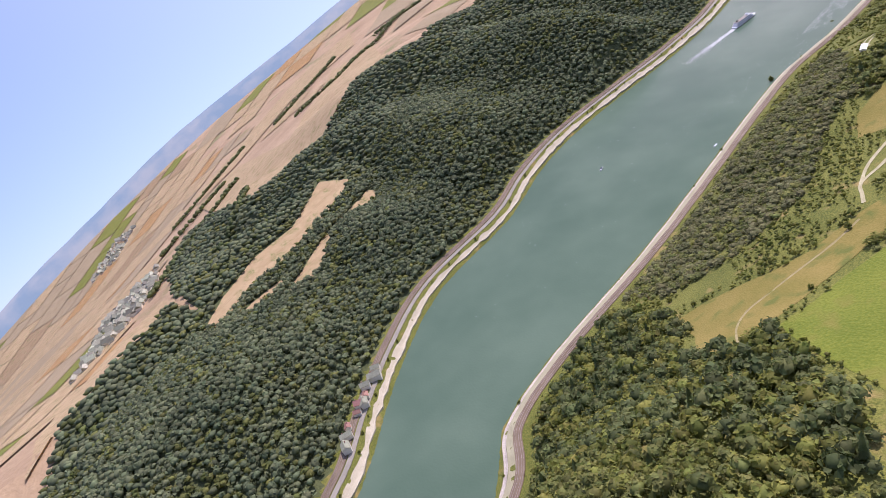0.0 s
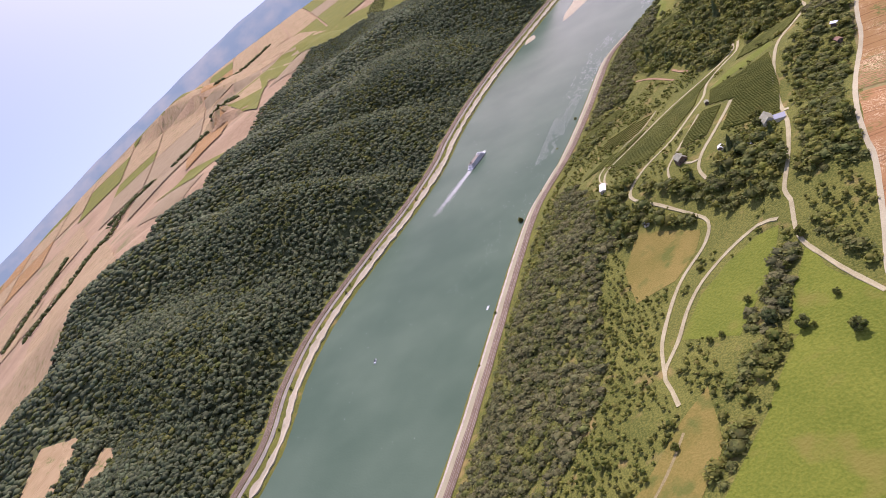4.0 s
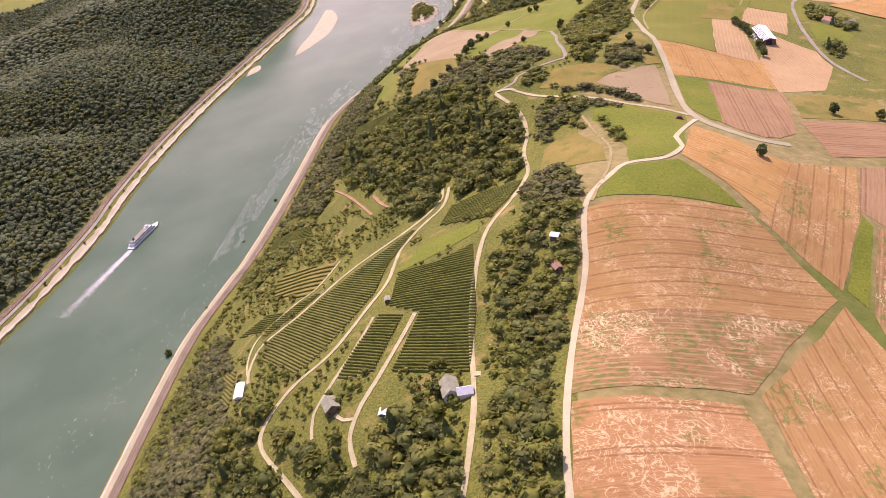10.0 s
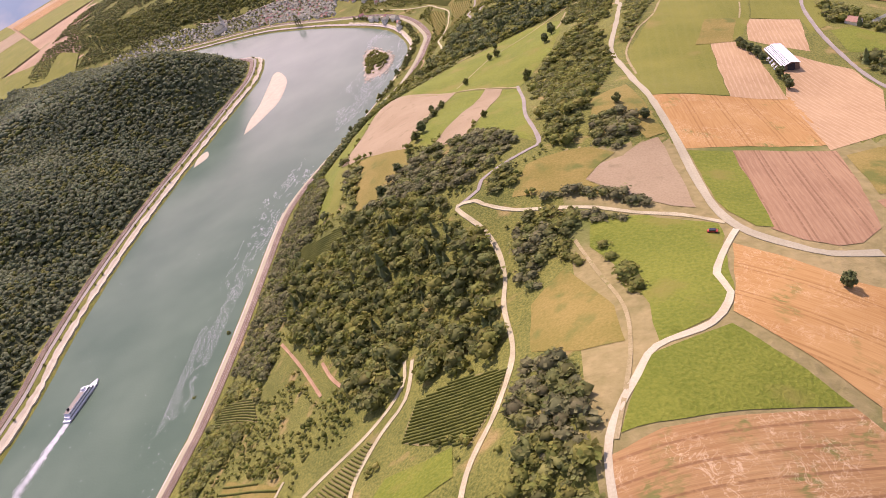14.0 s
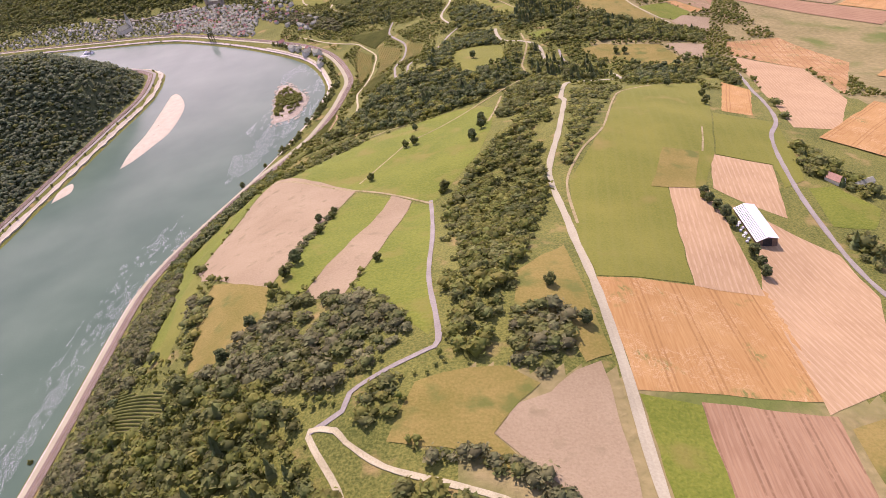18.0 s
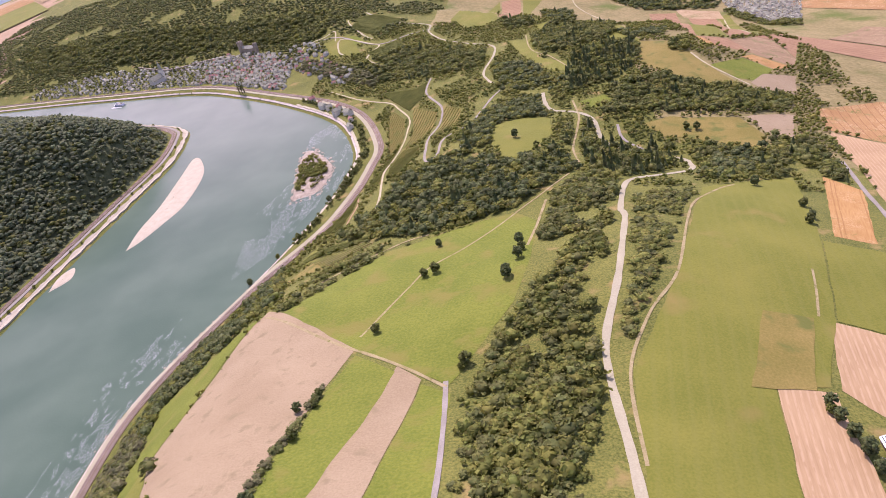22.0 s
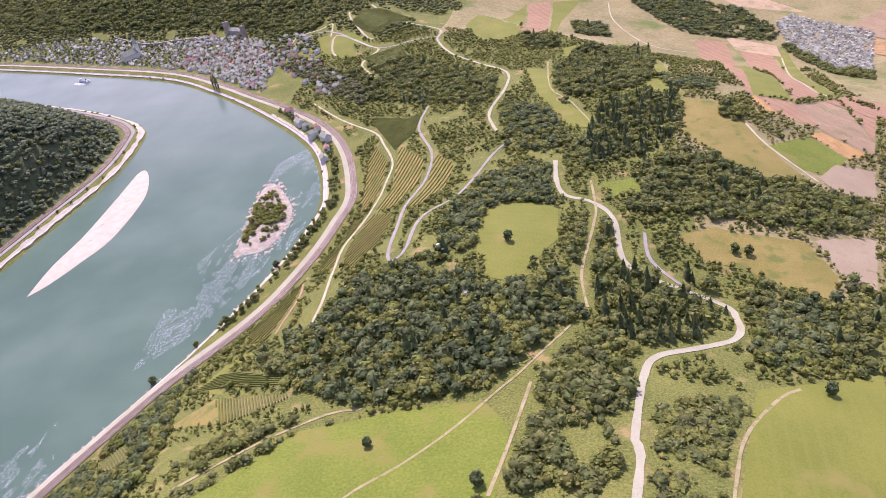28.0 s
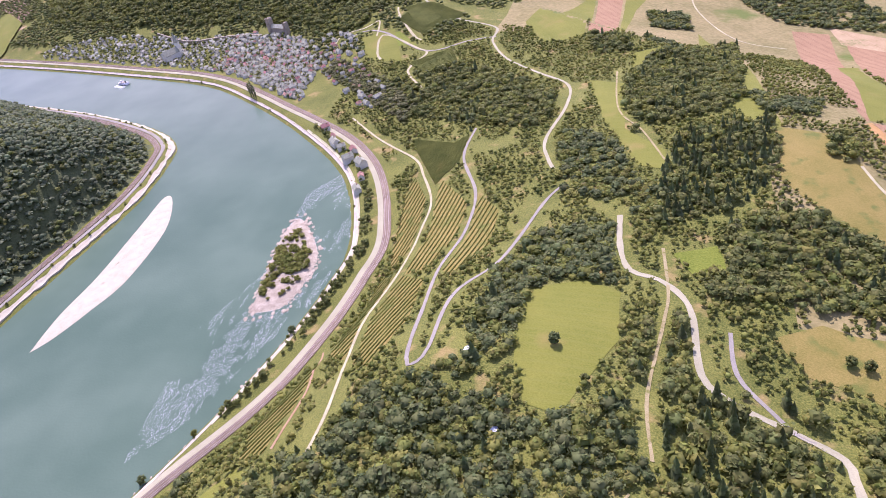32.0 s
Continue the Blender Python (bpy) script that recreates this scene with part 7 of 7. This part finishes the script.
small_house("hut", -74, 659, 70, 3, 4, 2.2, 0.8, "sheet", "weathered hut in a thicket clearing", "wood")
small_house("tent", -117.4, 1413, 10, 4.4, 5.2, 1.8, 1.5, "white", "white tent on a clearing", "white")
small_house("hut", -89.6, 1358, 40, 3.6, 4.4, 2.0, 1.2, "sheet", "small yellowish hut under trees", "sand")
small_house("farmhouse", 153, 1072, 30, 6, 10, 3.4, 2.4, "tile", "farmhouse with a red roof among trees")
small_house("farmhouse", 168, 1068, 110, 5, 12, 3.2, 1.8, "slate", "long farm building among trees")

# ---- marker, car, vans ----
def vehicle(name, x, y, turn, length, width, tall, paint, label, up=0.35):
    root = empty(name, (x, y, float(land(x, y)) + up), turn)
    bm = bmesh.new()
    block(bm, -width / 2, -length / 2, 0.35, width / 2, length / 2, tall * 0.58, bevel=0.12)
    part("body", bm, paint, root)
    bm = bmesh.new()
    n_ = 0.2 if name == "car" else 0.42
    prism(bm, [(-width / 2 + 0.1, tall * 0.56), (width / 2 - 0.1, tall * 0.56), (width / 2 - 0.25, tall), (-width / 2 + 0.25, tall)], -length * n_ - 0.4, length * 0.28)
    part("cabin", bm, paint if name == "van" else "glass", root)
    for sx in (-1, 1):
        for sy in (-0.31, 0.31):
            wheel = part("wheel", bmesh.ops.create_cone((bm := bmesh.new()), cap_ends=True, segments=14, radius1=0.34, radius2=0.34, depth=0.22, matrix=Matrix.Translation((sx * (width / 2 - 0.1), sy * length, 0.34)) @ Matrix.Rotation(radians(90), 4, "Y")) and bm, "dark", root)
    return tagged(root, label, name)


vehicle("car", -5.5, 789, 70, 4.4, 1.85, 1.5, "red", "red car parked at a road fork")
vehicle("van", -393.5, 489.6, 2, 6.5, 2.2, 2.8, "white", "white van on the riverside road")
vehicle("van", -395.5, 428, 0, 6.5, 2.2, 2.8, "white", "white van on the riverside road")
vehicle("van", -397, 620, 3, 7.5, 2.3, 3.0, "white", "white van on the riverside road")
vehicle("car", -66, 662, 5, 4.3, 1.8, 1.5, "white", "white car parked beside a farm road")

bm = bmesh.new()
block(bm, -1.3, -1.3, -0.5, 1.3, 1.3, 0.45, bevel=0.1)
slab = part("concrete_slab", bm, "concrete")
slab.matrix_world = Matrix.Translation((-105.5, 590.5, float(land(-105.5, 590.5)) + 0.2))
tagged(slab, "pale concrete slab at the track junction", "slab")

# ---- ships ----
def hull(bm, length, width, z0, z1, bow=0.22):
    n_ = 9
    ring = []
    for k in range(n_):
        t = k / (n_ - 1)
        y = -length / 2 + t * length
        f = 1.0 if t < 1 - bow else max(0.04, math.sqrt(max(0.0, 1 - ((t - 1 + bow) / bow) ** 2)))
        ring.append((width / 2 * f, y))
    prof = ring + [(-x, y) for x, y in reversed(ring)]
    lo = [bm.verts.new((x * 0.86, y * 0.985, z0)) for x, y in prof]
    hi = [bm.verts.new((x, y, z1)) for x, y in prof]
    m = len(prof)
    bm.faces.new(lo[::-1])
    bm.faces.new(hi)
    for i in range(m):
        bm.faces.new((lo[i], lo[(i + 1) % m], hi[(i + 1) % m], hi[i]))
    return bm


def ship(x, y, turn, length, width, label, decks=2):
    root = empty("passenger_ship", (x, y, 0.05), turn)
    part("hull", hull(bmesh.new(), length, width, -0.6, 1.7), "white", root)
    part("stripe", hull(bmesh.new(), length * 0.997, width * 1.006, 0.25, 0.75), "dark", root, "dark stripe along the hull")
    z = 1.7
    for k in range(decks):
        l_, w_ = length * (0.74 - 0.1 * k), width * (0.84 - 0.08 * k)
        y0 = -length * 0.44 + k * 2.0
        bm = bmesh.new()
        block(bm, -w_ / 2, y0, z, w_ / 2, y0 + l_, z + 2.3, bevel=0.15)
        deck = part("deck", bm, "white", root)
        n_ = int(l_ / 2.4)
        for sx in (-1, 1):
            bm = bmesh.new()
            for i in range(n_):
                block(bm, sx * (w_ / 2 - 0.04), y0 + 0.6 + i * 2.4, z + 0.8, sx * (w_ / 2 + 0.05), y0 + 2.4 + i * 2.4, z + 1.7)
            part("window_band", bm, "glass", deck)
        z += 2.35
    bm = bmesh.new()
    block(bm, -width * 0.34, -length * 0.40, z, width * 0.34, length * 0.10, z + 0.12)
    part("sun_deck", bm, "asphalt_grey", root)
    bm = bmesh.new()
    block(bm, -1.8, length * 0.12, z - 0.1, 1.8, length * 0.12 + 3.2, z + 2.0, bevel=0.2)
    part("wheelhouse", bm, "white", root)
    bm = bmesh.new()
    bmesh.ops.create_cone(bm, segments=8, radius1=0.12, radius2=0.05, depth=5, matrix=Matrix.Translation((0, length * 0.36, 4.2)))
    part("mast", bm, "white", root)
    bm = bmesh.new()
    block(bm, -0.7, -length * 0.34, z, 0.7, -length * 0.34 + 2.0, z + 2.2, bevel=0.15)
    part("funnel", bm, "dark", root)
    return tagged(root, label, "ship")


ship(-531, 949, -7, 50, 8.5, "white passenger ship with dark stripes under way")
ship(-853, 2035, 70, 26, 8, "small white ferry near the town", 1)


def wake(name, x, y, turn, length, spread, seed, label):
    r = np.random.RandomState(seed)
    n = 2600
    t = r.rand(n) ** 1.7
    d = t * length
    side = r.normal(0, 1, n) * (1.1 + spread * t * 0.5) * np.where(r.rand(n) < 0.5, 0.5, 1)
    a = radians(turn)
    bx, by = -math.sin(a), math.cos(a)
    x0, y0 = x - bx * d + by * side, y - by * d - bx * side
    ln, wd = r.uniform(0.5, 2.4, n) * (1 - 0.4 * t), r.uniform(0.15, 0.5, n) * (1.2 - t)
    V, lifted = [], r.uniform(0.05, 0.3, n)
    for k in range(6):
        q = 2 * math.pi * k / 6
        u, w = np.cos(q) * ln, np.sin(q) * wd
        V.append(np.stack([x0 + bx * u + by * w, y0 + by * u - bx * w, lifted], 1))
    f = np.arange(n)[:, None] * 6 + np.arange(6)[None]
    return tagged(new(name, mesh_of(name, np.stack(V, 1).reshape(-1, 3), f[:, ::-1], "foam")), label, "wake", kind="stuff")


wake("wake", -534, 924, -7, 105, 7, 1, "white wake behind the passenger ship")
wake("wake", -866, 2030, 70, 26, 3, 2, "white wake behind the ferry")


def buoy(x, y, label, size=1.0):
    root = empty("motor_boat", (x, y, 0.05), 20, size)
    part("hull", hull(bmesh.new(), 7.0, 2.4, -0.3, 0.9, 0.45), "white", root)
    bm = bmesh.new()
    block(bm, -0.85, -1.6, 0.85, 0.85, 1.2, 1.8, bevel=0.15)
    part("cabin", bm, "glass", root)
    return tagged(root, label, "boat")


buoy(-503, 560, "small white motor boat on the river")
